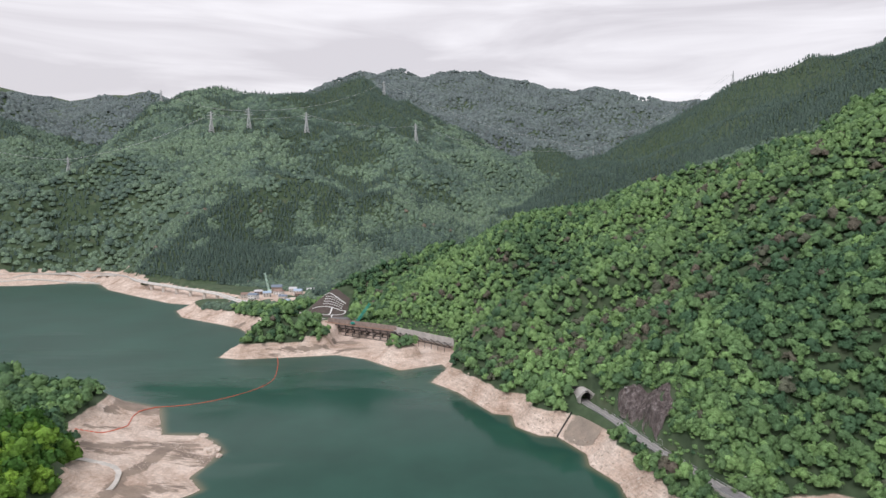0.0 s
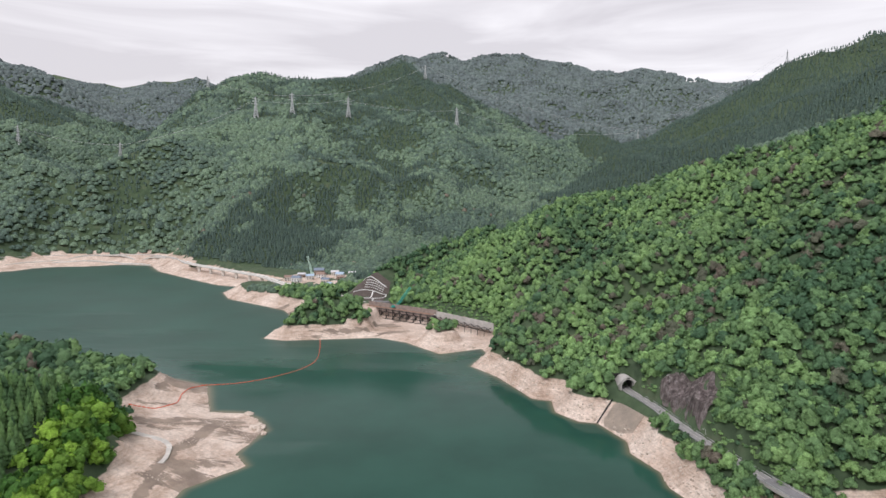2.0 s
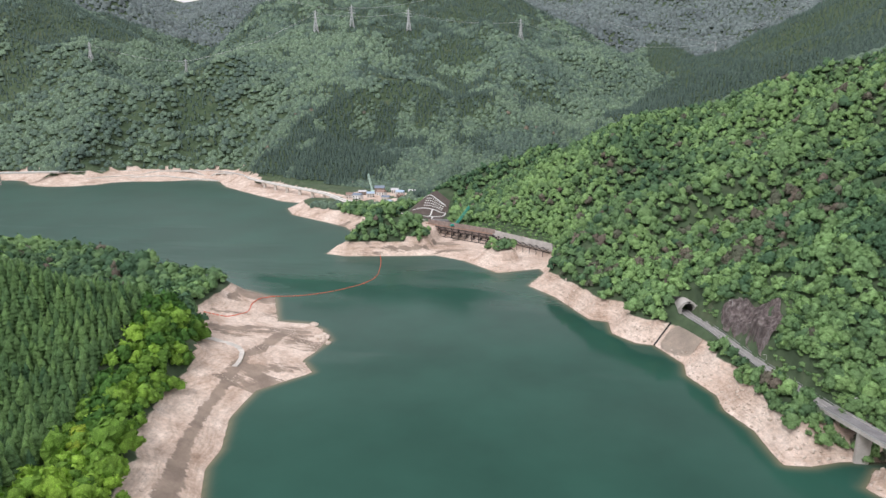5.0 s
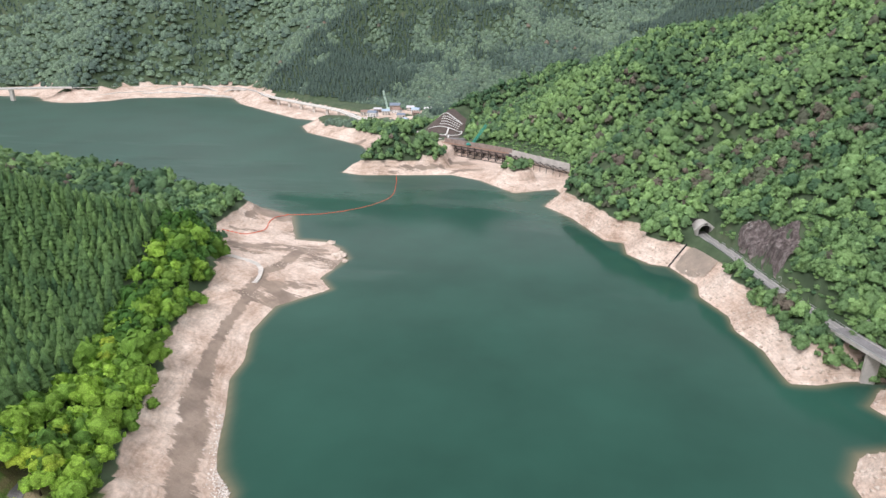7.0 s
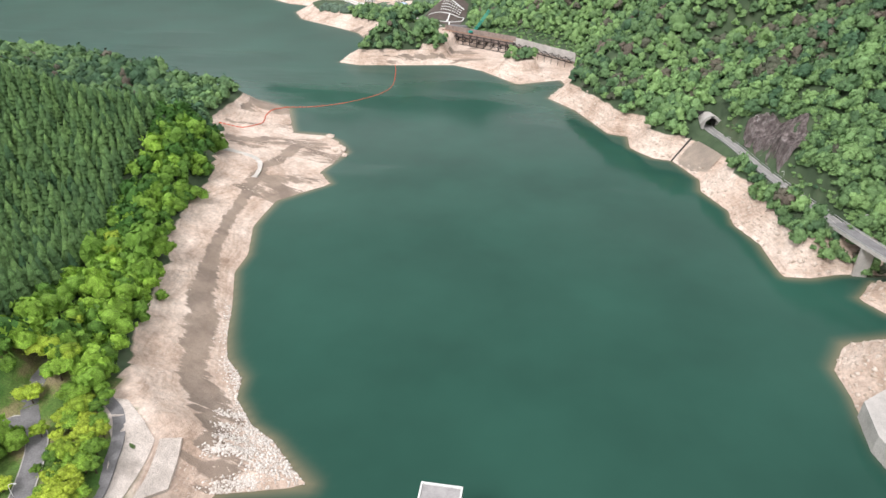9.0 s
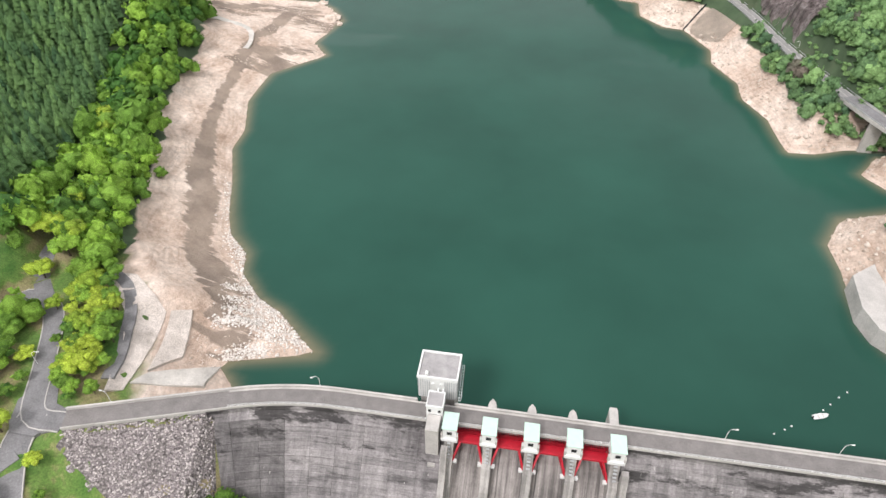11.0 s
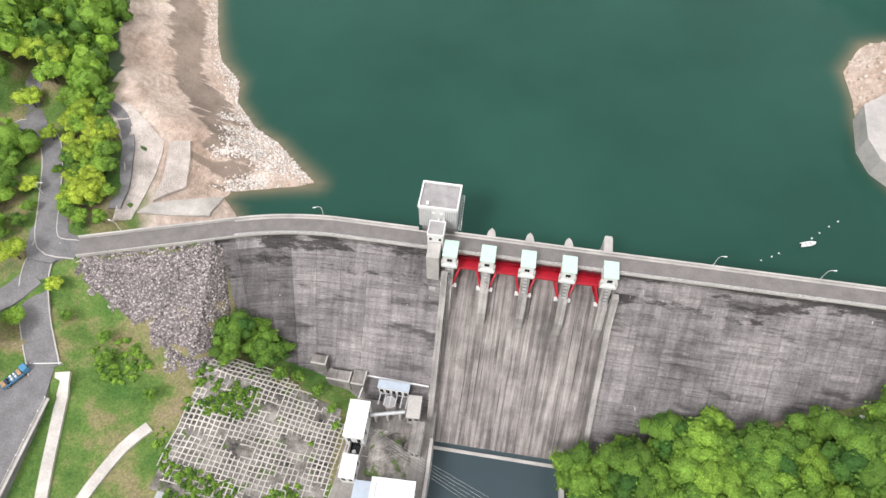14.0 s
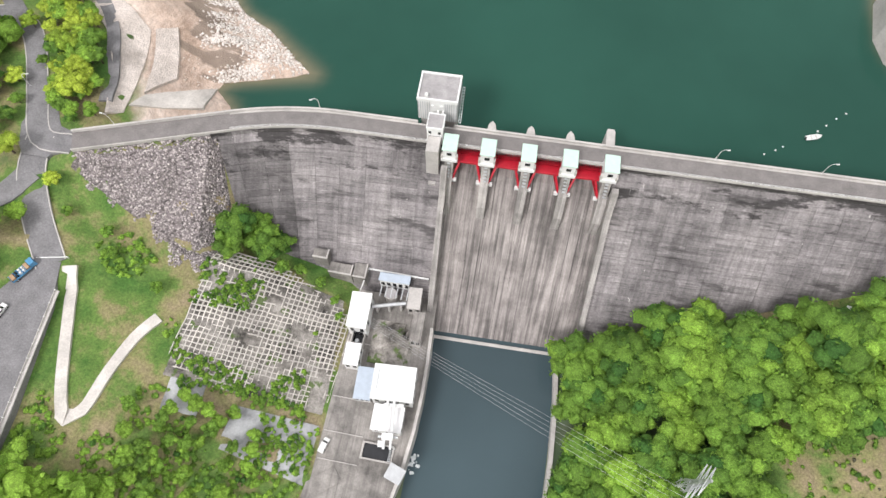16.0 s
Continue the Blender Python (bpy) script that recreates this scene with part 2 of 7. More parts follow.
def prism(outline, z0, z1):
    """An upright prism over a plan outline."""
    bm = bmesh.new()
    lo, hi = [bm.verts.new((x, y, z0)) for x, y in outline], [bm.verts.new((x, y, z1)) for x, y in outline]
    bm.faces.new(lo[::-1]), bm.faces.new(hi)
    for i in range(len(lo)):
        j = (i + 1) % len(lo)
        bm.faces.new((lo[i], lo[j], hi[j], hi[i]))
    return bm


def section(profile, s0, s1):
    """A profile in (y, z), drawn along x from s0 to s1."""
    bm = bmesh.new()
    a, b = [bm.verts.new((s0, y, z)) for y, z in profile], [bm.verts.new((s1, y, z)) for y, z in profile]
    bm.faces.new(a[::-1]), bm.faces.new(b)
    for i in range(len(a)):
        j = (i + 1) % len(a)
        bm.faces.new((a[i], a[j], b[j], b[i]))
    return bm


# ---- the lie of the land ----
def value_noise(x, y, seed=0):
    xi, yi = np.floor(x).astype(np.int64), np.floor(y).astype(np.int64)
    fx, fy = x - xi, y - yi
    fx, fy = fx * fx * (3 - 2 * fx), fy * fy * (3 - 2 * fy)

    def h(i, j):
        n = (i * 374761393 + j * 668265263 + seed * 974634777) & 0x7FFFFFFF
        n = ((n ^ (n >> 13)) * 1274126177) & 0x7FFFFFFF
        return ((n ^ (n >> 16)) & 0xFFFF) / 65535.0

    return (h(xi, yi) * (1 - fx) + h(xi + 1, yi) * fx) * (1 - fy) + (h(xi, yi + 1) * (1 - fx) + h(xi + 1, yi + 1) * fx) * fy


def fbm(x, y, scale, octaves=4, seed=0):
    v, a, total = 0, 1.0, 0.0
    for o in range(octaves):
        v, total = v + a * value_noise(x / scale * 2**o + 17.3 * o, y / scale * 2**o - 9.1 * o, seed + o), total + a
        a *= 0.5
    return v / total * 2 - 1


LEFT_SHORE = [(-85, 101), (-94, 109), (-80, 113), (-64, 118), (-74, 126), (-82, 133), (-92, 138), (-103, 149), (-106, 159), (-117, 169), (-123, 180), (-132, 202),
              (-144, 228), (-145, 244), (-156, 273), (-157, 305), (-134, 334), (-146, 350), (-141, 387), (-154, 407), (-168, 417), (-193, 418), (-220, 474), (-254, 490),
              (-288, 494), (-321, 500), (-341, 525), (-420, 560), (-560, 580), (-760, 640), (-1000, 760), (-1250, 900), (-1500, 900), (-1500, 1120)]
FAR_SHORE = [(-1420, 1150), (-1300, 1165), (-1204, 1176), (-1141, 1190), (-1092, 1172), (-1065, 1133), (-1003, 1099), (-947, 1106), (-913, 1141), (-887, 1209), (-820, 1223), (-766, 1256), (-696, 1248), (-630, 1159), (-520, 1062), (-439, 994), (-382, 974), (-400, 925), (-368, 869), (-292, 814),
             (-259, 788), (-228, 735), (-215, 690), (-233, 636), (-208, 628), (-112, 647), (-79, 628), (-41, 585), (-1, 608), (4, 590), (-10, 545), (13, 515), (38, 461)]
RIGHT_SHORE = [(52, 457), (52, 433), (66, 416), (78, 414), (91, 384), (89, 366), (100, 341), (99, 324), (108, 304), (111, 273), (124, 274), (138, 280), (158, 283), (190, 287),
               (185, 272), (150, 275), (139, 259), (146, 250), (165, 241), (150, 234), (121, 223), (112, 206), (113, 191), (112, 178), (113, 163), (118, 153), (128, 138), (150, 122), (172, 101)]
DAM_LINE = [(172, 96), (97, 93), (-61, 89), (-80, 84)]
LAKE = np.array(LEFT_SHORE + FAR_SHORE + RIGHT_SHORE + DAM_LINE, float)


def seg_dist(px, py, ax, ay, bx, by):
    dx, dy = bx - ax, by - ay
    t = np.clip(((px - ax) * dx + (py - ay) * dy) / (dx * dx + dy * dy + 1e-9), 0, 1)
    return np.hypot(px - ax - t * dx, py - ay - t * dy), t


def shore_distance(px, py):
    """Metres to the shoreline; negative in the lake."""
    best, inside = np.full(px.shape, 1e9), np.zeros(px.shape, bool)
    for (ax, ay), (bx, by) in zip(LAKE, np.roll(LAKE, -1, 0)):
        best = np.minimum(best, seg_dist(px, py, ax, ay, bx, by)[0])
        if ay != by:
            inside ^= ((ay > py) != (by > py)) & (px < (bx - ax) * (py - ay) / (by - ay) + ax)
    return np.where(inside, -best, best)


# ridge lines as (x, y, height), each with the fall of its flanks
RIDGES = [
    (0.55, [(-10, 700, 34), (46, 800, 90), (118, 860, 150), (211, 875, 160), (316, 843, 195), (456, 776, 272), (600, 700, 330), (800, 450, 400), (900, 0, 420)]),
    (0.80, [(-152, 838, 44), (-112, 880, 60), (-20, 900, 95), (46, 860, 110)]),
    (0.90, [(-208, 652, 18), (-173, 672, 47), (-140, 676, 28)]),
    (0.60, [(60, 560, 48), (130, 570, 95), (230, 600, 132), (330, 600, 180), (456, 700, 250)]),
    (0.60, [(150, 400, 45), (260, 420, 130), (400, 470, 215), (600, 560, 300)]),
    (0.60, [(190, 150, 40), (320, 200, 140), (600, 300, 260)]),
    (0.50, [(150, 1350, 120), (230, 1470, 196), (411, 1443, 255), (570, 1388, 292), (725, 1313, 362), (900, 1200, 460)]),
    (0.45, [(251, 2387, 230), (480, 2352, 320), (579, 2329, 364), (908, 2222, 502), (1053, 2157, 564), (1265, 2039, 612), (1450, 1920, 712)]),
    (0.45, [(-900, 3560, 760), (-631, 3646, 850), (-471, 3670, 925), (-243, 3692, 958), (-111, 3698, 918), (54, 3700, 941), (219, 3694, 906), (512, 3664, 858), (560, 3650, 868), (857, 3599, 832), (1125, 3525, 738), (1500, 3400, 730)]),
    (0.45, [(-243, 3692, 950), (-100, 3200, 700), (60, 2700, 420), (130, 2300, 230)]),
    (0.45, [(219, 3694, 900), (380, 3100, 600), (350, 2700, 380)]),
    (0.45, [(800, 3600, 830), (760, 3100, 520), (640, 2700, 330)]),
    (0.52, [(-1276, 1792, 96), (-1157, 1871, 212), (-952, 1983, 373), (-828, 2038, 487), (-731, 2075, 540), (-541, 2132, 544), (-450, 2153, 542), (-300, 2300, 590), (-243, 2700, 640)]),
    (0.60, [(-541, 2132, 530), (-545, 1768, 396), (-520, 1500, 190), (-500, 1300, 40)]),
    (0.60, [(-480, 2140, 520), (-392, 1808, 338), (-330, 1500, 190), (-300, 1250, 60)]),
    (0.60, [(-400, 2170, 520), (-172, 1842, 385), (-80, 1848, 318), (-121, 1595, 255), (-206, 1400, 130), (-180, 1150, 40)]),
    (0.60, [(-80, 1848, 310), (67, 1599, 172), (60, 1400, 90)]),
    (0.60, [(-731, 2075, 530), (-639, 1736, 292), (-680, 1450, 90)]),
    (0.60, [(-1000, 1950, 340), (-950, 1588, 208), (-900, 1400, 70)]),
    (0.45, [(-3000, 3200, 880), (-2347, 3483, 825), (-2072, 3653, 799), (-1944, 3723, 844), (-1581, 3891, 813), (-900, 4000, 760)]),
    (0.45, [(-2300, 1900, 860), (-1866, 2088, 676), (-1802, 2143, 624), (-1736, 2196, 572), (-1652, 2261, 508), (-1407, 2421, 416), (-1200, 2500, 300)]),
    (0.50, [(-1990, 1850, 560), (-1650, 1750, 330), (-1350, 1640, 150)]),
    (0.50, [(-225, 345, 36), (-262, 300, 54), (-320, 285, 69), (-430, 260, 100), (-620, 240, 170), (-900, 100, 260)]),
    (0.50, [(-160, 130, 26), (-230, 120, 56), (-420, 60, 140)]),
    (0.50, [(-260, -100, 40), (-500, -200, 180), (-900, -600, 320)]),
    (0.50, [(200, -60, 50), (400, -150, 170), (900, -500, 360)]),
]
# ravines between the spurs of the wooded slope, with their depth and half width
RAVINES = [
    (30, 46, [(95, 538), (160, 559), (207, 578), (247, 596), (297, 622), (381, 598), (480, 600)]),
    (30, 50, [(110, 640), (193, 668), (255, 735), (350, 790), (440, 770)]),
    (22, 34, [(100, 448), (125, 436), (160, 429), (210, 437), (300, 436), (420, 420)]),
    (18, 34, [(165, 330), (220, 330), (300, 322), (420, 340)]),
    (16, 30, [(60, 500), (110, 505), (170, 500), (250, 520), (330, 530)]),
]
# how steeply the bare bank climbs from the water, place by place
BANKS = [(-110, 160, 0.42), (-150, 270, 0.36), (-150, 390, 0.10), (-200, 430, 0.14), (-300, 500, 0.7), (-1000, 1110, 0.12), (-940, 1130, 0.12), (-1120, 1185, 0.5), (-800, 1240, 0.2), (-500, 1020, 0.35), (-340, 850, 0.55), (-170, 640, 1.0),
         (-90, 640, 0.6), (-40, 590, 0.75), (10, 540, 0.95), (60, 440, 1.0), (95, 350, 0.85), (115, 290, 0.9), (140, 255, 0.9), (115, 180, 0.8), (-75, 120, 0.3), (-95, 108, 0.6)]


def masses(x, y):
    h = np.full(x.shape, 16.0)
    for fall, line in RIDGES:
        for (ax, ay, az), (bx, by, bz) in zip(line, line[1:]):
            d, t = seg_dist(x, y, ax, ay, bx, by)
            h = np.maximum(h, az + (bz - az) * t - fall * d)
    rise = np.clip((h - 18) / 60, 0, 1)
    wander = 9 * fbm(x, y, 60, 2, 15)
    for deep, half, line in RAVINES:
        q = np.full(x.shape, 1e9)
        for (ax, ay), (bx, by) in zip(line, line[1:]):
            q = np.minimum(q, seg_dist(x, y, ax, ay, bx, by)[0])
        h = h - rise * deep * np.clip(1 - (q + wander) / half, 0, 1.2)
    far = np.clip((np.hypot(x, y) - 900) / 900, 0, 1)
    along = (-0.33 * x + 0.94 * y) + 25 * fbm(x, y, 120, 2, 6)
    gully = np.abs(value_noise(along / 85.0, x / 900.0, 77) * 2 - 1) - 0.45
    near = np.clip((x + 20) / 60, 0, 1) * (1 - far)
    return h + rise * (near * gully * 26 + fbm(x, y, 170, 4, 3) * (13 + 14 * far) + fbm(x, y, 420, 2, 8) * 26 * far - 3)


# roads and levelled ground as (width, shoulder, [(x, y, z), ...])
ROADS = {
    "lake_road": (7.5, 4, [(99.8, 440, 18), (102, 428, 18), (111, 400, 17.5), (118, 369, 17), (127, 335, 17), (138, 300, 17)]),
    "garden_road": (6.0, 3, [(-114, 72, 16.2), (-124, 73, 15.9), (-131, 86, 15.9), (-138, 100, 15.9), (-144, 108, 15.9), (-152, 112, 16.2), (-158, 106, 16.8), (-156, 92, 16.8), (-160, 70, 16.8)]),
    "branch_road": (5.0, 2, [(-147, 110, 16), (-156, 120, 17), (-161, 133, 19)]),
    "lower_road": (7.6, 3, [(-124, 73, 15.9), (-122.5, 63, 15.0), (-117.5, 52, 12.4), (-110, 40.5, 9.35)]),
    "side_road": (7.0, 2, [(-122.5, 63, 15.0), (-129, 54, 14.3), (-145, 48, 14)]),
    "shore_road": (9.0, 12, [(-1012, 1160, 23), (-975, 1215, 20), (-920, 1275, 17.5), (-735, 1302, 17), (-620, 1225, 16.5), (-560, 1150, 16.5), (-345, 975, 16), (-275, 893, 16), (-215, 840, 16), (-150, 765, 16.5)]),
}


def downstream(x, y):
    """The valley below the dam."""
    left = np.interp(-x, [-40, 12.5, 13, 37, 40, 72, 118, 130], [-32, -32, -21, -20.5, -18, -1, 11, 14])
    dip = np.interp(-x, [13, 37, 40, 58, 72, 82], [-20, -19, -18, -13, -7, 0])
    e = np.clip((y - 52) / 8, 0, 1)
    left = np.where((x < -13) & (x > -82), left * (1 - e) + np.minimum(left, dip) * e, left)
    left = np.where(x < -118, 14 + np.maximum(0, masses(x, y) - 16) * np.clip((-x - 150) / 60, 0, 1), left)
    wing = seg_dist(x, y, -116, 69, -78, 82)[0]
    left = np.where(x < -40, np.maximum(left, 16.5 - 0.62 * (wing + 2.2 * np.clip(x + 79, 0, 60)) * np.where(x < -118, 3, 1)), left)
    left = np.where((x < -100) & (x > -130) & (y < 44), np.minimum(left, 8.9 + np.clip(-x - 126, 0, 20) * 1.5 + np.clip(y - 41, 0, 9) * 1.5), left)
    right = np.interp(x, [26, 27, 60, 120, 175, 230], [-32, -27, -17, 2, 18, 30]) + np.clip((x - 230) * 0.5, 0, 200)
    return np.where(x < 5, left, right)


def height(x, y):
    d = shore_distance(x, y)
    w, k = 0, 0
    for bx, by, bk in BANKS:
        q = 1 / ((x - bx) ** 2 + (y - by) ** 2 + 60) ** 1.6
        w, k = w + q, k + q * bk
    k = k / w * (1 + 0.35 * fbm(x, y, 26, 3, 5))
    rough = np.clip(d / 6, 0, 1) * np.clip((1000 - np.hypot(x, y)) / 300, 0.15, 1) * (fbm(x, y, 9, 3, 11) * 0.9 + np.abs(fbm(x, y, 22, 3, 12)) * 1.2 - 0.3)
    edge = 13.0 / np.maximum(k, 0.05)
    bank = np.where(d < edge, k * d, 13.0 + 1.0 * (d - edge))
    up = np.minimum(bank + rough, masses(x, y) + fbm(x, y, 12, 2, 4) * 0.3)
    spurs = np.clip((np.hypot(x, y) - 950) / 350, 0, 1) * np.clip((up - 30) / 110, 0, 1)
    up = up + spurs * (16 - 95 * np.abs(fbm(x, y, 330, 3, 61)))
    up = np.where(d < 0, np.maximum(-8.0, d * 0.5), np.maximum(up, 0.05 + d * 0.02))
    behind = y - np.interp(x, [-139, -52, 11], [744, 690, 629])
    open_ground = np.clip(np.minimum(x + 128, 14 - x) / 10, 0, 1) * (y > 560) * (behind < 60) * np.clip((np.hypot((x + 46) * 0.7, y - 622) - 13) / 6, 0, 1)
    up = np.where((open_ground > 0) & (d > 0), np.minimum(up, np.maximum(up * (1 - open_ground), 4 + 0.75 * np.maximum(behind + 3, 0))), up)
    for (ax, ay), (bx, by) in (((-545, 1140), (-490, 1090)), ((-490, 1090), (-420, 1035)), ((-420, 1035), (-350, 975))):
        q = seg_dist(x, y, ax, ay, bx, by)[0]
        up = np.where(d > 0, np.minimum(up, 5 + np.maximum(0, q - 16) * 0.6), up)
    dam_y = np.interp(x, [-140, -116, -78, -61, 97, 172, 260], [66, 72, 86, 91.6, 96.5, 99, 60])
    t = np.clip((dam_y - y) / 3.0, 0, 1)
    h = up * (1 - t) + downstream(x, y) * t
    for name, (width, shoulder, line) in ROADS.items():
        if name == "shore_road":
            line = line[:6] + line[7:]
        for (ax, ay, az), (bx, by, bz) in zip(line, line[1:]):
            if name == "shore_road" and (ax, ay) == (-560, 1150):
                continue
            q, f = seg_dist(x, y, ax, ay, bx, by)
            e = np.clip((q - width / 2 - 1.0) / shoulder, 0, 1)
            e = e * e * (3 - 2 * e)
            h = h * e + (az + (bz - az) * f - 0.25) * (1 - e)
    return h


def graded(points):
    """Coordinates with a spacing that grows away from a fine stretch: (start, end, fine from, fine to, fine step, growth)."""
    a, b, f0, f1, step, grow = points
    v = list(np.arange(f0, f1, step))
    while v[-1] < b:
        v.append(v[-1] + step + grow * (v[-1] - f1))
    while v[0] > a:
        v.insert(0, v[0] - step - grow * (f0 - v[0]))
    return np.array(v)


GX, GY = graded((-3600, 3600, -330, 220, 3.0, 0.038)), graded((-900, 4700, -40, 600, 3.0, 0.017))
TX, TY = np.meshgrid(GX, GY)
TZ = height(TX, TY)
SHORE = shore_distance(TX, TY)
nx, ny = len(GX), len(GY)
idx = np.arange(nx * ny).reshape(ny, nx)
quads = np.stack([idx[:-1, :-1], idx[:-1, 1:], idx[1:, 1:], idx[1:, :-1]], -1).reshape(-1, 4)
ground = tagged(new("ground", mesh_of("ground", np.stack([TX, TY, TZ], -1).reshape(-1, 3), quads, GROUND, smooth=True)),
                "steep wooded valley sides with a bare beige drawdown bank", "ground", kind="structure")


def below_dam(x, y):
    return np.interp(x, [-140, -116, -78, -61, 97, 172, 260], [64, 71, 84, 91.6, 96.5, 99, 60]) - y


LAWN = np.clip(below_dam(TX, TY) / 3, 0, 1) * ((TX < -35) | (TX > 70))
GARDEN = np.clip((138 - TY) / 6, 0, 1) * np.clip((-104 - TX) / 3 - (TY - 90) * 0.14, 0, 1) * np.clip((TX + 185) / 20, 0, 1) * (below_dam(TX, TY) < 1)
BARE = ((TX > -318) & (TX < -222) & (TY > 905) & (TY < 1015) & (TZ < 22) & (fbm(TX, TY, 30, 2, 97) > -0.25)) | ((TX > -150) & (TX < 12) & (TY > 570) & (TZ < 17) & (TY < np.interp(TX, [-139, -52, 11], [744, 690, 629]) + 14))
BARE |= (SHORE < 75) & (TY > 1000) & (TX < -560) & (TZ < 19) | ((TX < -60) & (TY < 345) & (TY > 124) & (TX > np.interp(TY, [124, 132, 173, 203, 240, 284, 345], [-133, -134, -147, -161, -177, -187, -208])))
BARE |= (TY > 100) & (TY < 132) & (TX < -60) & (TX > np.interp(TY, [100, 112, 120, 126, 132], [-108, -112, -118, -131, -135]))
BED = [(-176, 383, 6), (-177, 333, 4), (-169, 273, 3.5), (-158, 236, 3.5), (-152, 219, 5), (-144, 199, 6.5), (-135, 184, 7.5), (-128, 167, 6.5), (-121, 152, 5.5), (-112, 144, 7), (-104, 135, 11), (-98, 123, 13), (-90, 116, 10)]
MUD = np.zeros(TX.shape)
for (ax, ay, aw), (bx, by, bw) in zip(BED, BED[1:]):
    off, along = seg_dist(TX, TY, ax, ay, bx, by)
    MUD = np.maximum(MUD, np.clip(1.0 - 0.62 * off / (aw + (bw - aw) * along), 0, 1))
MUD = np.maximum(MUD, np.where((TY > 300) & (TX < -60) & (TX > -330), np.clip(0.35 + 0.9 * fbm(TX * 0.45 + TY * 0.3, TY * 1.1 - TX * 0.5, 22, 3, 31), 0, 0.85), 0))
MUD = np.where(TY < 143, MUD * (0.82 + 0.28 * np.sin(TY * 0.95 + TX * 0.22 + 3 * fbm(TX, TY, 20, 2, 35))), MUD)
MUD *= np.clip((11 - TZ) / 2, 0, 1) * (SHORE < 90)
for name, values in (("wood", (np.clip((TZ - 10.5) / 5, 0, 1) + (below_dam(TX, TY) > 0)) * ~BARE), ("lawn", np.maximum(LAWN, GARDEN * ~BARE)),
                     ("mud", MUD)):
    ground.data.attributes.new(name, "FLOAT", "POINT").data.foreach_set("value", values.ravel().astype(np.float32))


def ground_at(x, y):
    return height(np.atleast_1d(np.asarray(x, float)), np.atleast_1d(np.asarray(y, float)))


wet = (SHORE < 7) & (below_dam(TX, TY) < 3.5) & (TX > -1650) & (TX < 330)
wet_quads = quads[wet.ravel()[quads].any(1)]
keep, back = np.unique(wet_quads, return_inverse=True)
lake_v = np.stack([TX.ravel()[keep], TY.ravel()[keep], np.zeros(len(keep))], -1)
lake = tagged(new("water", mesh_of("water", lake_v, back.reshape(-1, 4), WATER)), "calm dark green reservoir lake with low water", "water", kind="structure")
depth = np.clip(1 + SHORE.ravel()[keep] / (7.0 + 3.0 * fbm(lake_v[:, 0], lake_v[:, 1], 30, 2, 91)), 0, 1)
lake.data.attributes.new("shallow", "FLOAT", "POINT").data.foreach_set("value", depth.astype(np.float32))
river_bm = bmesh.new()
river_bm.faces.new([river_bm.verts.new(p + (-29,)) for p in ((-14, -900), (40, -900), (40, 70), (-14, 70))])
tagged(part("water", river_bm, RIVER), "grey-blue river below the spillway", "water", kind="structure")

# ---- the dam ----
LIGHTGREEN = plain("pale_green_roof_paint", (0.52, 0.70, 0.61), 0.5, vary=0.06)
GREYROOF = plain("grey_roof_felt", (0.36, 0.35, 0.35), 0.9, vary=0.15, scale=0.4)
STEEL = plain("galvanised_steel", (0.55, 0.57, 0.58), 0.45, 0.5, vary=0.08)
DARK = plain("dark_glass_and_voids", (0.02, 0.022, 0.025), 0.25, vary=0.1)


def block_mat(name="dam_lift_concrete", tone=1.0):
    """Cast lifts, each pour a little different, with rain streaks down the face."""
    k = Mat(name, 0.92)
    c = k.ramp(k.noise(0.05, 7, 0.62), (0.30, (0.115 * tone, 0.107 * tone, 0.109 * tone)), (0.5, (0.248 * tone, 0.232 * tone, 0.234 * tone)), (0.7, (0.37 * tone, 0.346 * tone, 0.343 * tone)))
    c = k.mix(0.75, c, k.ramp(k.object_random(), (0, 0.75), (0.5, 1.0), (1, 1.2)), "MULTIPLY")
    c = k.mix(0.5, c, k.ramp(k.noise(1.0, 6, 0.65, k.stretch(0.6, 0.04, 0.04, -1.8)), (0.36, 0.45), (0.62, 1.2)), "MULTIPLY")
    c = k.mix(0.45, c, k.ramp(k.noise(1.6, 6, 0.7), (0.35, 0.5), (0.65, 1.2)), "MULTIPLY")
    c = k.mix(k.ramp(k.noise(1.0, 5, 0.6, k.stretch(0.06, 0.22, 0.22, -1.8)), (0.57, 0.0), (0.66, 0.75)), c, (0.045, 0.042, 0.042))
    soot = k.math("ADD", k.noise(1.0, 6, 0.7, k.stretch(0.07, 0.2, 0.2, -1.8)), k.math("MULTIPLY", k.math("SUBTRACT", k.axis(2), 10.0), 0.018))
    c = k.mix(k.ramp(soot, (0.56, 0.0), (0.63, 0.88)), c, (0.03, 0.028, 0.028))
    scar = k.noise(1.0, 3, 0.5, k.stretch(1.1, 0.35, 0.35, 20))
    c = k.mix(k.ramp(scar, (0.74, 0.0), (0.76, 0.8)), c, (0.62, 0.60, 0.57))
    c = k.mix(0.75, c, k.ramp(k.noise(1.0, 4, 0.75, k.stretch(0.09, 0.0, 1.7, -1.8)), (0.36, 0.5), (0.46, 0.95), (0.6, 1.05), (0.7, 1.6)), "MULTIPLY")
    return k.bump(k.noise(4, 4), 0.3, 0.06).done(c)


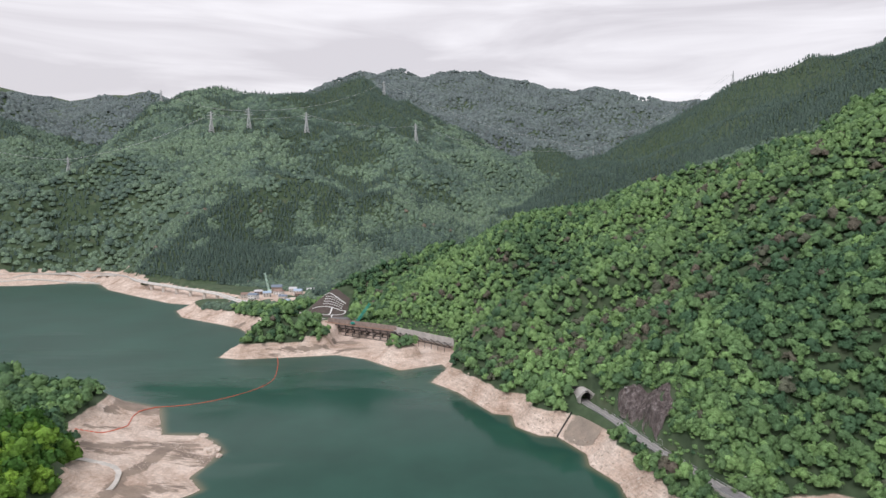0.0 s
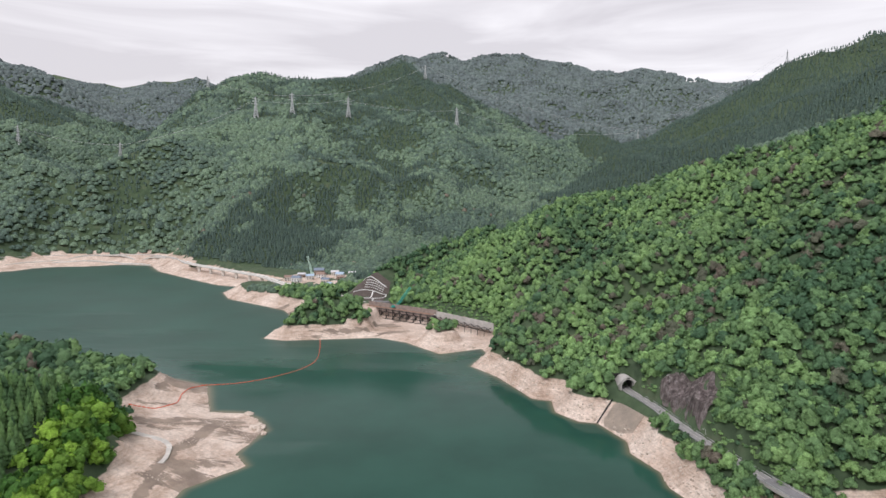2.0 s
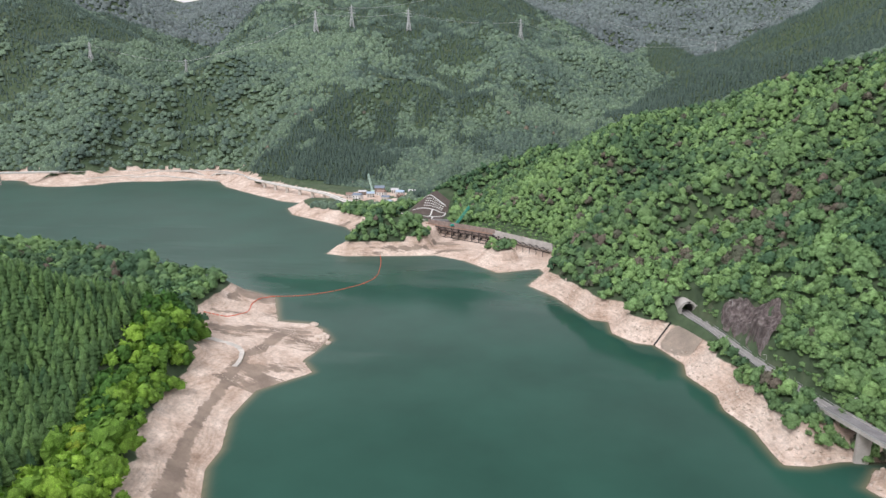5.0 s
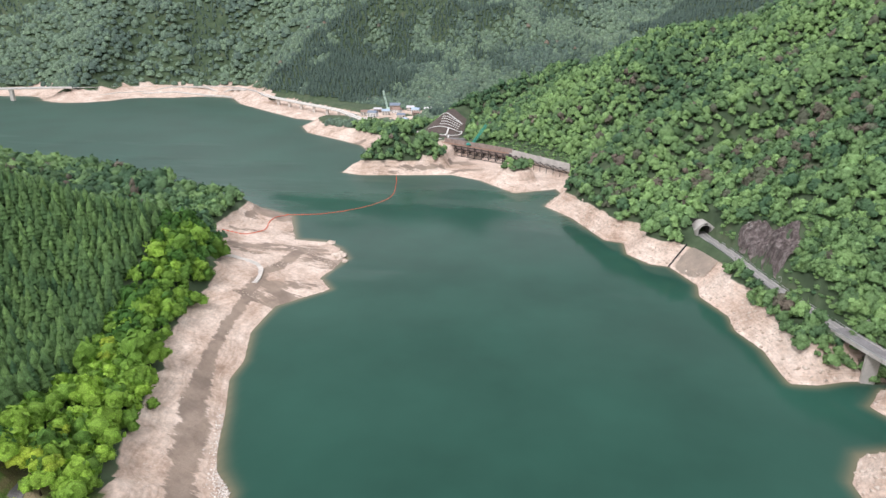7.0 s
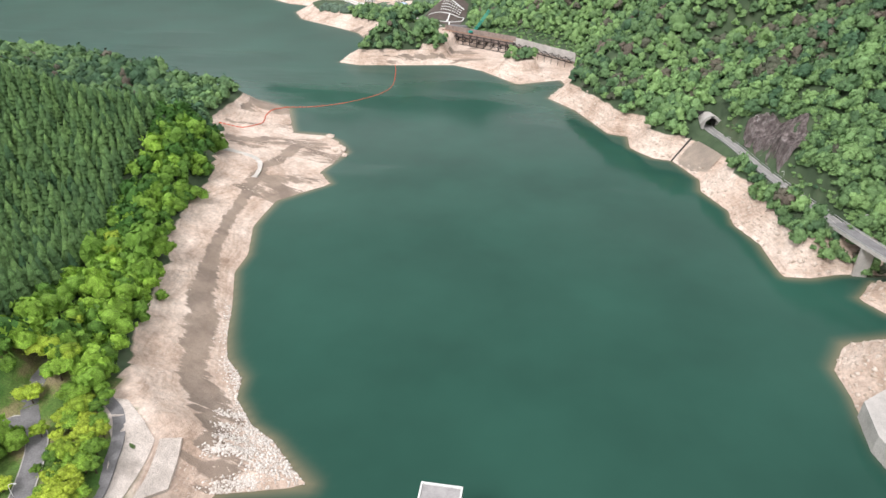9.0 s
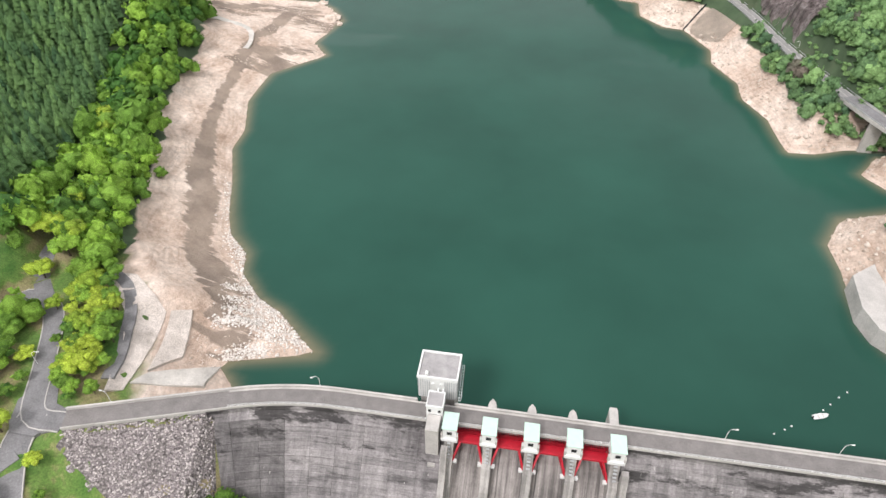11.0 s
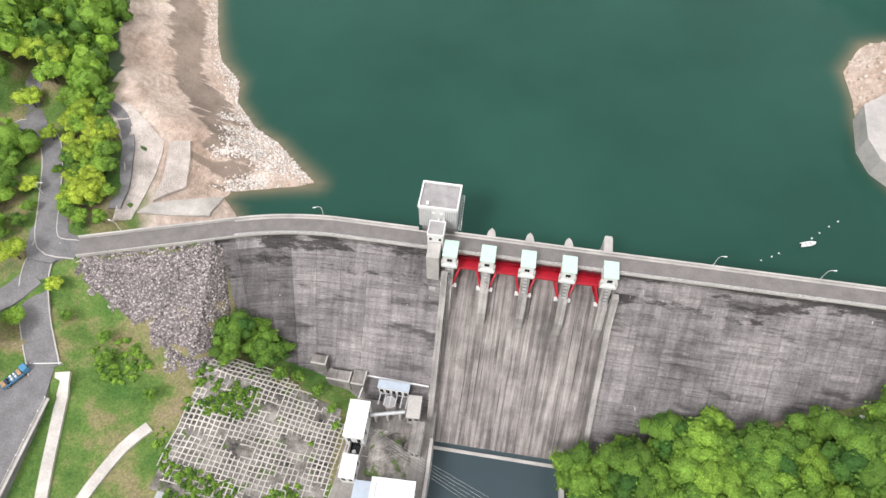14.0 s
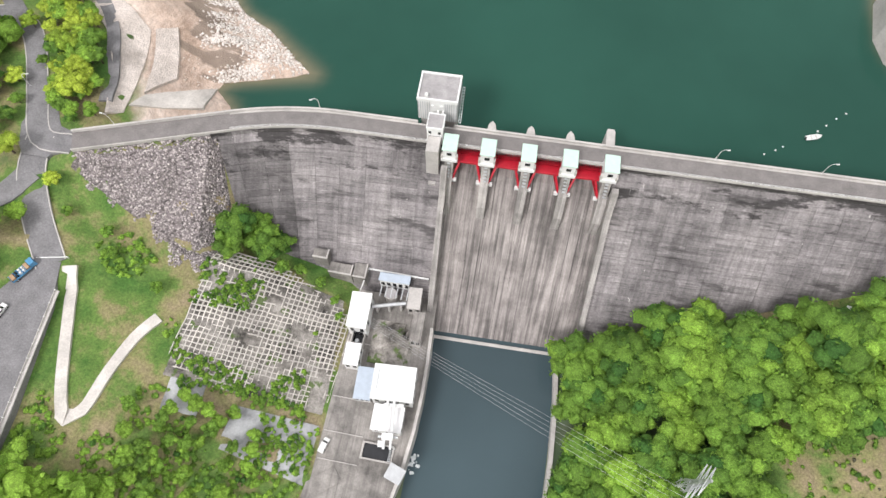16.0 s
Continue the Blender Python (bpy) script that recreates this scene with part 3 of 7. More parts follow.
LIFT = block_mat()
# the lower tone holds the wing's stains and the shade of its turned face
STAINED_SHADED = block_mat("stained_shaded_wing_concrete", 0.62)
PIER = concrete_mat("weathered_pier_concrete", (0.42, 0.40, 0.38), 0.6, streak=0.4)
DAM = pose(-61, 94.4, 0, 0, 0, 1.8)   # x along the crest, y upstream, from the bend in the crest
dam = thing("dam", DAM, "grey weathered concrete gravity dam with a gated spillway", "dam", kind="structure")
TOP = 17.0
FACE = [(0, TOP - 0.3), (0, -30), (-52, -34), (-45.6, -30), (-7.6, 13.2), (-5.9, 14.6), (-5.9, TOP - 0.3)]
BEND = 15.8   # the crest curves from here on
part("dam_wall", section(FACE, BEND, 45.2), LIFT, dam)
part("dam_wall", section(FACE, 89.6, 240), LIFT, dam)
CH = [(-1.0, 9), (-1.0, -30), (-52, -34), (-44.6, -30), (-12, 4.0), (-8, 7.5), (-4.5, 9.0)]
chute = part("spillway_chute", section(CH, 45.2, 89.6), CHUTE, dam, "pale concrete chute with dark water streaks")
part("chute_sill", boxes((45.5, 89.5, -46.0, -45.0, -30.2, -28.6), bevel=0.1), PALE, dam)
for x0, x1 in ((44.3, 45.9), (88.9, 90.5)):
    part("training_wall", section([(-12, 16.4), (-12, 2), (-45.5, -32), (-45.5, -26.0), (-17, 8.6), (-13.5, 16.4)], x0, x1), PIER, dam, "pale concrete wall beside the chute")
# the crest: paving, upstream parapet with a kerb, white downstream rail on posts
part("crest_paving", boxes((BEND, 240, -5.6, -0.5, TOP - 0.3, TOP)), CREST, dam)
part("upstream_parapet", boxes((BEND, 36, -0.5, 0.0, TOP - 0.4, TOP + 0.95), (46, 240, -0.5, 0.0, TOP - 0.4, TOP + 0.95), (BEND, 240, -0.95, -0.503, TOP - 0.3, TOP + 0.18)), PALE, dam)
part("downstream_kerb", boxes((BEND, 240, -5.95, -5.68, TOP - 0.5, TOP + 0.3)), PALE, dam, "pale concrete kerb along the crest")
for z in (0.75, 1.1):
    part("handrail", boxes((BEND, 40, -5.86, -5.8, TOP + z - 0.05, TOP + z), (44, 240, -5.86, -5.8, TOP + z - 0.05, TOP + z)), WHITE, dam)
post_mesh = part("rail_post", boxes((-0.04, 0.04, -5.87, -5.79, TOP + 0.25, TOP + 1.1)), WHITE, dam)
post_mesh.location = (16, 0, 0)
for i in range(9, 80):
    if not 39 < i * 2 < 45:
        q = new("rail_post", post_mesh.data)
        q.parent, q.location = dam, (i * 2.0, 0, 0)
WING = pose(-61, 94.4, 0, 0, 0, 19.3)   # the crest bends back towards the hill
wing = thing("dam_wing", WING, "bent end of the crest road above a dark concrete wall", "dam", kind="structure")
part("wing_wall", section([(0, TOP - 0.3), (0, -6), (-52, -34), (-45.6, -30), (-7.6, 13.2), (-6.0, 14.6), (-6.0, TOP - 0.3)], -21.5, -BEND), STAINED_SHADED, wing)
part("wing_bank", section([(0, TOP - 0.3), (0, 6), (-6, 6), (-6.0, TOP - 0.3)], -57.5, -21.5), PALE, wing)
part("wing_paving", boxes((-57.5, -BEND, -5.7, -0.5, TOP - 0.3, TOP - 0.01)), CREST, wing)
part("upstream_parapet", boxes((-57.5, -BEND, -0.5, 0.0, TOP - 0.4, TOP + 0.95)), PALE, wing)
part("downstream_kerb", boxes((-57.5, -BEND, -6.05, -5.78, TOP - 0.5, TOP + 0.3)), PALE, wing, "pale concrete kerb along the crest")
part("edge_wall", section([(-5, 15), (-5, 6), (-40, -30), (-40, -22.5), (-8, 13.6)], -22.6, -21.5), PALE, wing, "pale strip between concrete and riprap")

TURN = 17.5
ARC = BEND / math.tan(radians(TURN / 2))   # radius of the curved crest, about a point downstream


def on_bend(f, y, z):
    """A point of the curved stretch, f from 0 at the straight crest to 1 at the wing, in the dam's own axes."""
    a = radians(TURN * f)
    return Vector((BEND - math.sin(a) * (ARC + y), -ARC + math.cos(a) * (ARC + y), z))


def curved(profile, f0=0.0, f1=1.0, n=12):
    bm, prev = bmesh.new(), None
    for i in range(n + 1):
        ring = [bm.verts.new(on_bend(f0 + (f1 - f0) * i / n, y, z)) for y, z in profile]
        if prev:
            for j in range(len(ring)):
                k = (j + 1) % len(ring)
                bm.faces.new((prev[j], prev[k], ring[k], ring[j]))
        else:
            bm.faces.new(ring)
        prev = ring
    bm.faces.new(prev[::-1])
    return bm


def strip(y0, y1, z0, z1):
    return [(y0, z0), (y1, z0), (y1, z1), (y0, z1)]


part("dam_wall", curved(FACE), LIFT, dam)
part("crest_paving", curved(strip(-5.6, -0.5, TOP - 0.3, TOP)), CREST, dam)
part("upstream_parapet", curved(strip(-0.5, 0.0, TOP - 0.4, TOP + 0.95)), PALE, dam)
part("kerb", curved(strip(-0.95, -0.503, TOP - 0.3, TOP + 0.18)), PALE, dam)
part("downstream_kerb", curved(strip(-5.95, -5.68, TOP - 0.5, TOP + 0.3)), PALE, dam, "pale concrete kerb along the crest")
for z in (0.75, 1.1):
    part("handrail", curved(strip(-5.86, -5.8, TOP + z - 0.05, TOP + z)), WHITE, dam)
for i in range(15):
    q = new("rail_post", post_mesh.data)
    q.parent, q.location = dam, on_bend((i + 0.5) / 15, -5.83, 0) - Vector((0, -5.83, 0))

# spillway bays: piers, hoist houses, gates
PIERS = (46.0, 55.9, 66.4, 77.0, 87.6)
for i, x in enumerate(PIERS):
    w = 1.15
    nose = [(x - w, -0.6), (x + w, -0.6), (x + w, 1.3), (x + 0.85, 2.6), (x, 3.6), (x - 0.85, 2.6), (x - w, 1.3)]
    if i == 4:
        nose = [(x - w, -0.6), (x + w, -0.6), (x + w, 5.0), (x + 0.9, 5.8), (x - 0.9, 5.8), (x - w, 5.0)]
    if i:
        part("pier_nose", prism(nose, -14, TOP - 0.2), PALE, dam)
    part("pier", section([(-1, 16.6), (-1, 4), (-17.5, -4.2), (-16.6, 4.2), (-13.5, 10.5), (-11.5, 11.5), (-10.4, 15.4), (-6.1, 16.6)], x - w, x + w), PIER, dam)
    house = thing("hoist_house", DAM @ pose(x, -7.6, 15.4), "small white gate hoist house with a pale green roof", "hoist house", "gate hoist houses on the spillway")
    part("wall", boxes((-1.7, 1.7, -2.4, 2.2, 1.2, 5.4), (-2.1, 2.1, -2.9, -1.2, 0.5, 1.6), bevel=0.06), WHITE, house)
    part("roof", boxes((-1.95, 1.95, -2.75, 2.5, 5.4, 5.75), bevel=0.08), LIGHTGREEN, house, "flat pale green roof")
    part("window", boxes((-0.65, 0.65, -2.46, -2.405, 2.9, 4.1)), DARK, house)
    for s in (-1.95, 1.95):
        part("bracket", boxes((s - 0.25, s + 0.25, -2.7, -1.6, 0.9, 3.0)), PALE, house)
    for j in range(5):
        part("stair_tread", boxes((-0.45, 0.45, -3.3 - 0.55 * j, -2.9 - 0.55 * j, 0.0 - 0.75 * j, 0.25 - 0.75 * j)), STEEL, house)
    part("trunnion_beam", boxes((x - 2.2, x + 2.2, -12.2, -11.2, 8.9, 9.7), bevel=0.06), WHITE, dam, "white trunnion beam on the pier")
for i, (a, b) in enumerate(zip(PIERS, PIERS[1:])):
    x, hw = (a + b) / 2, (b - a) / 2 - 1.2
    gate = thing("spillway_gate", DAM @ pose(x, 0, 0), "red painted steel radial gate between concrete piers", "sluice gate", "red spillway gates")
    skin = bmesh.new()
    ring = []
    for j in range(9):
        ang = radians(-28 + 62 * j / 8)
        y, z = -11.5 + 8.0 * math.cos(ang), 9.6 + 8.0 * math.sin(ang)
        ring.append([skin.verts.new((s, y - o, z)) for o in (0, 0.25) for s in (-hw, hw)])
    for p, q in zip(ring, ring[1:]):
        skin.faces.new((p[0], p[1], q[1], q[0])), skin.faces.new((p[2], q[2], q[3], p[3]))
        skin.faces.new((p[0], q[0], q[2], p[2])), skin.faces.new((p[1], p[3], q[3], q[1]))
    part("skin_plate", skin, RED, gate)
    part("walkway", boxes((-hw, hw, -7.9, -6.0, 13.5, 13.65)), RED, gate)
    part("cross_beam", boxes((-hw - 0.1, hw + 0.1, -8.55, -7.9, 13.0, 13.75), bevel=0.05), RED, gate)
    part("rib", boxes(*[(s - 0.08, s + 0.08, -6.8, -4.2, 14.0, 14.2) for s in np.linspace(-hw + 0.4, hw - 0.4, 12)]), RED, gate)
    part("railing", boxes((-hw, hw, -6.1, -6.04, 14.6, 14.66), *[(s - 0.03, s + 0.03, -6.1, -6.04, 13.65, 14.6) for s in np.linspace(-hw, hw, 22)]), RED, gate)
    for s in (-1, 1):
        part("arm", bars(((s * (hw - 1.5), -8.2, 13.3), (s * (hw + 0.1), -11.7, 9.6), 0.5), ((s * (hw - 1.5), -4.4, 8.0), (s * (hw + 0.1), -11.7, 9.4), 0.5),
                         ((s * (hw - 0.9), -9.6, 11.8), (s * (hw - 0.8), -8.0, 9.0), 0.3)), RED, gate)

# intake tower with a small lift house over the crest
tower = thing("intake_tower", DAM @ pose(41.1, 5.6, 0), "white ribbed intake tower with a flat grey roof", "tower")
part("shaft", boxes((-4.6, 4.6, -3.8, 3.8, -12, 17.5), bevel=0.1), PALE, tower)
part("wall", boxes((-5.2, 5.2, -4.3, 4.3, 17.0, 25.2), bevel=0.08), WHITE, tower)
for j in range(18):
    s = -5.0 + j * 10.0 / 17
    if abs(s) > 1.9:
        part("wall_rib", boxes((s - 0.09, s + 0.09, -4.45, -4.25, 17.4, 24.6)), STEEL, tower)
for j in range(15):
    part("wall_rib", boxes((5.15, 5.35, -4.0 + j * 8 / 14 - 0.09, -4.0 + j * 8 / 14 + 0.09, 17.4, 24.6)), STEEL, tower)
part("roof", boxes((-5.0, 5.0, -4.1, 4.1, 25.0, 25.35)), GREYROOF, tower, "flat grey felt roof")
part("roof_parapet", boxes((-5.4, 5.4, 4.0, 4.45, 24.9, 25.9), (-5.4, 5.4, -4.45, -4.0, 24.9, 25.9), (-5.4, -4.95, -4.0, 4.0, 24.9, 25.9), (4.95, 5.4, -4.0, 4.0, 24.9, 25.9), bevel=0.04), WHITE, tower)
part("roof_vent", boxes((-3.4, -2.5, -3.6, -2.6, 25.3, 26.4), bevel=0.2), WHITE, tower)
part("door", boxes((-1.0, 0.4, -4.36, -4.29, 17.2, 19.3)), DARK, tower)
for s in (-1.2, 1.0):
    part("wall_lamp", boxes((s - 0.35, s + 0.35, -4.6, -4.3, 23.0, 23.5)), WHITE, tower)
part("outside_stair", bars(((5.7, -4.2, 17), (5.7, 3.0, 23), 0.12), ((6.3, -4.2, 17), (6.3, 3.0, 23), 0.12), *[((5.7, -4.2 + 0.6 * k, 17 + 0.5 * k), (6.3, -4.2 + 0.6 * k, 17 + 0.5 * k), 0.2, 0.06) for k in range(13)]), STEEL, tower)
lift = thing("lift_house", DAM @ pose(41.6, -3.6, 0), "white lift house with a grey roof over the crest road", "building")
part("wall", boxes((-2.1, 2.1, -2.6, 1.9, 20.6, 23.8), (-2.1, -1.7, -2.6, 1.9, 17, 20.7), (1.7, 2.1, -2.6, -1.6, 17, 20.7), bevel=0.05), WHITE, lift)
part("roof", boxes((-1.95, 1.95, -2.4, 1.75, 23.8, 23.95)), GREYROOF, lift)
part("roof_edge", boxes((-2.2, 2.2, -2.75, -2.4, 23.6, 24.15), (-2.2, 2.2, 1.75, 2.05, 23.6, 24.15), (-2.2, -1.95, -2.4, 1.75, 23.6, 24.15), (1.95, 2.2, -2.4, 1.75, 23.6, 24.15)), WHITE, lift)
for x in (-1.25, 1.25):
    part("window", boxes((x - 0.35, x + 0.35, -2.66, -2.605, 21.6, 22.6)), DARK, lift)
part("footbridge", boxes((-0.5, 0.0, 1.9, 5.0, 21.2, 21.4), (0.9, 1.4, 1.9, 5.0, 21.2, 21.4)), WHITE, lift)
part("lift_shaft", boxes((-1.7, 1.7, -7.4, -2.62, 0, 20.6), (-0.9, 1.1, -9.6, -7.4, -2, 8), bevel=0.08), PALE, lift, "pale concrete lift shaft against the dam")

# the downstream face as separate pours
lift_mesh, wing_mesh = None, None
slope = math.atan2(43.2, 38.0)
for x0, columns, rows, host in ((BEND, 4, 29, dam), (90.8, 10, 28, dam), (-21.4, 1, 22, wing)):
    for c in range(columns):
        for r in range(rows):
            s = 0.02 + r * 1.98
            if lift_mesh is None:
                q = part("concrete_lift", boxes((0.04, 7.3, -1.95, -0.01, -0.02, 0.14)), LIFT, host)
                lift_mesh = q.data
            else:
                if host is wing and wing_mesh is None:
                    wing_mesh = lift_mesh.copy()
                    wing_mesh.materials[0] = STAINED_SHADED
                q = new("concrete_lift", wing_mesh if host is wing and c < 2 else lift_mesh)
                q.parent = host
            q.matrix_local = Matrix.Translation((x0 + c * 7.35, -7.6 - s * math.cos(slope), 13.2 - s * math.sin(slope))) @ pose(0, 0, 0, math.degrees(slope)) @ pose(0, 0, 0.012 * ((c * 7 + r * 3) % 5)) @ Matrix.Diagonal((0.75 if host is wing else 1, 1, 1, 1))
for c in range(4):
    for r in range(27):
        proud = 0.14 + 0.012 * ((c * 7 + r * 3) % 5)
        out = (-proud * math.sin(slope), proud * math.cos(slope))
        foot = [(-7.6 - s * math.cos(slope), 13.2 - s * math.sin(slope)) for s in (0.02 + r * 1.98, 1.95 + r * 1.98)]
        band = [foot[0], foot[1], (foot[1][0] + out[0], foot[1][1] + out[1]), (foot[0][0] + out[0], foot[0][1] + out[1])]
        part("concrete_lift", curved(band, c / 4 + 0.002, (c + 1) / 4 - 0.002, 3), STAINED_SHADED if c > 1 else LIFT, dam)


# ---- lamps on the crest, boat and buoys ----
def street_lamp():
    lamp = thing("street_lamp", DAM, "white curved street lamp on the dam crest", "street lamp", "street lamps")
    pts = [(0, 0, 0), (0, 0, 4.2), (0.15, 0.0, 4.9), (0.5, 0, 5.3), (1.0, 0, 5.45), (1.7, 0, 5.3)]
    part("post", tube(pts, 0.075, 6), WHITE, lamp)
    part("lamp_head", boxes((1.4, 2.2, -0.16, 0.16, 5.12, 5.32), bevel=0.04), WHITE, lamp)
    return lamp


lamp = street_lamp()
lamp.matrix_world = DAM @ pose(9.3, -0.5, TOP, 0, 0, 200)
for x, rz in ((114.5, 10), (141.5, 10), (168, 10)):
    copy_thing(lamp, DAM @ pose(x, -0.25, TOP, 0, 0, rz))
copy_thing(lamp, WING @ pose(-46, -0.25, TOP, 0, 0, 150))
for x, y, rz in ((-134, 88, 20), (151.5, 301, 200), (127, 352, 200), (121, 402, 190)):
    copy_thing(lamp, pose(x, y, float(ground_at(x, y)[0]) - 0.2, 0, 0, rz))
boat = thing("moored_boat", pose(89, 123.4, 0.05, 0, 0, 20), "small white open boat with an outboard motor", "boat")
hull = bmesh.new()
rows = []
for x, w, z in ((-2.4, 0.75, 0.5), (-1.2, 0.85, 0.5), (0.4, 0.85, 0.55), (1.6, 0.6, 0.65), (2.4, 0.12, 0.8)):
    rows.append([hull.verts.new(p) for p in ((x, -w, z), (x, -w * 0.75, -0.15), (x, w * 0.75, -0.15), (x, w, z), (x, w * 0.8, z - 0.02), (x, w * 0.65, 0.15), (x, -w * 0.65, 0.15), (x, -w * 0.8, z - 0.02))])
for a, b in zip(rows, rows[1:]):
    for i in range(8):
        hull.faces.new((a[i], a[(i + 1) % 8], b[(i + 1) % 8], b[i]))
hull.faces.new(rows[0]), hull.faces.new(rows[-1][::-1])
part("hull", hull, WHITE, boat)
for x in (-0.75, 0.75):
    part("thwart", boxes((x - 0.15, x + 0.15, -0.58, 0.58, 0.28, 0.36)), PALE, boat)
part("outboard_motor", boxes((-2.8, -2.4, -0.18, 0.18, 0.0, 0.9), bevel=0.05), DARK, boat, "dark outboard motor")
buoy = None
for x, y in ((74.5, 114.9), (77.8, 116.9), (80, 118.5), (90.4, 126), (93, 128.5), (96.2, 131.6), (99.2, 134.1)):
    if buoy is None:
        buoy = thing("buoy", pose(x, y, 0), "small white float on the lake", "buoy", "white buoys in a line")
        bm = bmesh.new()
        bmesh.ops.create_uvsphere(bm, u_segments=8, v_segments=6, radius=0.3)
        bar(bm, (0, 0, 0.2), (0, 0, 0.5), 0.12, sides=6)
        part("float", bm, WHITE, buoy)
    else:
        copy_thing(buoy, pose(x, y, 0))

# ---- roads and paths ----
def smooth_line(line, step=2.5):
    """Points along a soft curve through the given ones."""
    p = [np.array(q, float) for q in line]
    p = [2 * p[0] - p[1]] + p + [2 * p[-1] - p[-2]]
    out = []
    for a, b, c, d in zip(p, p[1:], p[2:], p[3:]):
        n = max(1, int(np.linalg.norm(c - b) / step))
        for k in range(n):
            t = k / n
            out.append(0.5 * (2 * b + (c - a) * t + (2 * a - 5 * b + 4 * c - d) * t * t + (3 * b - a - 3 * c + d) * t**3))
    return out + [p[-2]]


def ribbon(line, width, thick, side=0.0, lift=0.0):
    """A band with thickness along a line of (x, y, z)."""
    bm, prev = bmesh.new(), None
    for i, q in enumerate(line):
        d = line[min(i + 1, len(line) - 1)] - line[max(i - 1, 0)]
        n = np.array([-d[1], d[0], 0]) / (np.hypot(d[0], d[1]) + 1e-9)
        a, b = q + n * (side - width / 2), q + n * (side + width / 2)
        row = [bm.verts.new((a[0], a[1], a[2] + lift)), bm.verts.new((b[0], b[1], b[2] + lift)), bm.verts.new((b[0], b[1], b[2] + lift - thick)), bm.verts.new((a[0], a[1], a[2] + lift - thick))]
        if prev:
            for j in range(4):
                bm.faces.new((prev[j], prev[(j + 1) % 4], row[(j + 1) % 4], row[j]))
        else:
            bm.faces.new(row)
        prev = row
    bm.faces.new(prev[::-1])
    return bm


LINE = plain("worn_white_road_paint", (0.62, 0.61, 0.58), 0.8, vary=0.2, scale=2)
WORN = plain("pale_worn_asphalt", (0.30, 0.295, 0.29), 0.95, vary=0.12, scale=0.25)
for name, label, mat in (("lake_road", "grey two-lane asphalt road along the wooded shore", WORN), ("garden_road", "winding dark asphalt road through the planted park", ASPHALT),
                         ("branch_road", "narrow asphalt lane at the edge of the cedars", ASPHALT), ("lower_road", "asphalt road dropping to the car park", ASPHALT),
                         ("side_road", "short asphalt side road", ASPHALT), ("shore_road", "pale road along the far lakeshore", PALE)):
    width, _, line = ROADS[name]
    curve = smooth_line(line)
    if name == "shore_road":
        cut = [i for i, q in enumerate(curve) if np.hypot(q[0] + 560, q[1] - 1150) < 2.6 or np.hypot(q[0] + 345, q[1] - 975) < 2.6]
        pieces = [curve[: cut[0] + 1], curve[cut[-1]:]]
    else:
        pieces = [curve]
    for c in pieces:
        road = tagged(part("road", ribbon(c, width, 0.6), mat), label, "road", kind="structure")
        if name == "lake_road":
            for s in (-3.1, 3.1, 0):
                part("edge_line", ribbon(c, 0.25, 0.05, s, 0.012), LINE, road)
        if name in ("garden_road", "lower_road"):
            part("kerb", ribbon(c, 0.3, 0.4, width / 2 - 0.1, 0.14), PALE, road)
            part("kerb", ribbon(c, 0.3, 0.4, 0.1 - width / 2, 0.14), PALE, road)


tagged(part("road_junction", prism([(-113.6, 75.3), (-112.4, 70.2), (-118.6, 68.2), (-119.4, 67), (-126.6, 67), (-128.5, 69.5), (-131, 76), (-129, 84), (-123, 82), (-120, 77)], 12, 15.93), ASPHALT), "asphalt junction at the end of the dam crest", "road", kind="structure")


def ground_line(points, lift=0.05):
    c = smooth_line([(x, y, 0) for x, y in points])
    z = ground_at([q[0] for q in c], [q[1] for q in c])
    for q, v in zip(c, z):
        q[2] = v + lift
    return c


PATHMAT = concrete_mat("bleached_concrete_path", (0.62, 0.59, 0.545), 0.75)
tagged(part("path", ribbon(ground_line([(-105.2, 41), (-102, 29), (-97, 12), (-93.5, 5), (-90.5, 8), (-88.5, 18), (-85.5, 28), (-82, 34)], 0.25), 3.7, 0.8), PATHMAT), "pale worn concrete path bending across the grass", "path", kind="structure")
tagged(part("path", ribbon(ground_line([(-210, 346), (-200, 347), (-190, 346), (-182, 338), (-178, 328), (-176, 317)], 0.25), 4.0, 0.8), PATHMAT), "curved pale concrete slipway on the bare beach", "path", kind="structure")
lot = np.array([(-114, 41.5), (-107.8, 41.5), (-105.2, 30), (-103, 4), (-103, -12), (-125, -12), (-122, 28)])
tagged(part("car_park", prism([tuple(q) for q in lot], 2.0, 9.3), ASPHALT), "dark asphalt car park beside the grass slope", "car park", kind="structure")
fence = thing("guard_fence", pose(0, 0, 9.3), "low guard fence of white posts and rails", "fence")
post = None
for i in range(13):
    f = i / 12
    x, y = -105.6 + 2.2 * f, 34 - 42 * f
    part("post", boxes((x - 0.12, x + 0.12, y - 0.12, y + 0.12, 0, 0.9)), WHITE, fence)
part("rail", bars(((-105.6, 34, 0.7), (-103.4, -8, 0.7), 0.12), ((-105.6, 34, 0.4), (-103.4, -8, 0.4), 0.1)), PALE, fence)
part("footing_kerb", bars(((-105.2, 34, 0.1), (-103.0, -8, 0.1), 0.9, 0.3)), PALE, fence)
gatebar = thing("road_gate", pose(-110, 42.2, 9.2, 0, 0, 12), "low white bar gate across the road", "gate")
part("bar", boxes((-4, 3.6, -0.12, 0.12, 0.55, 0.75)), WHITE, gatebar)
part("post", boxes((-4.1, -3.8, -0.15, 0.15, 0, 0.9)), WHITE, gatebar)
part("post", boxes((3.5, 3.8, -0.15, 0.15, 0, 0.9)), WHITE, gatebar)

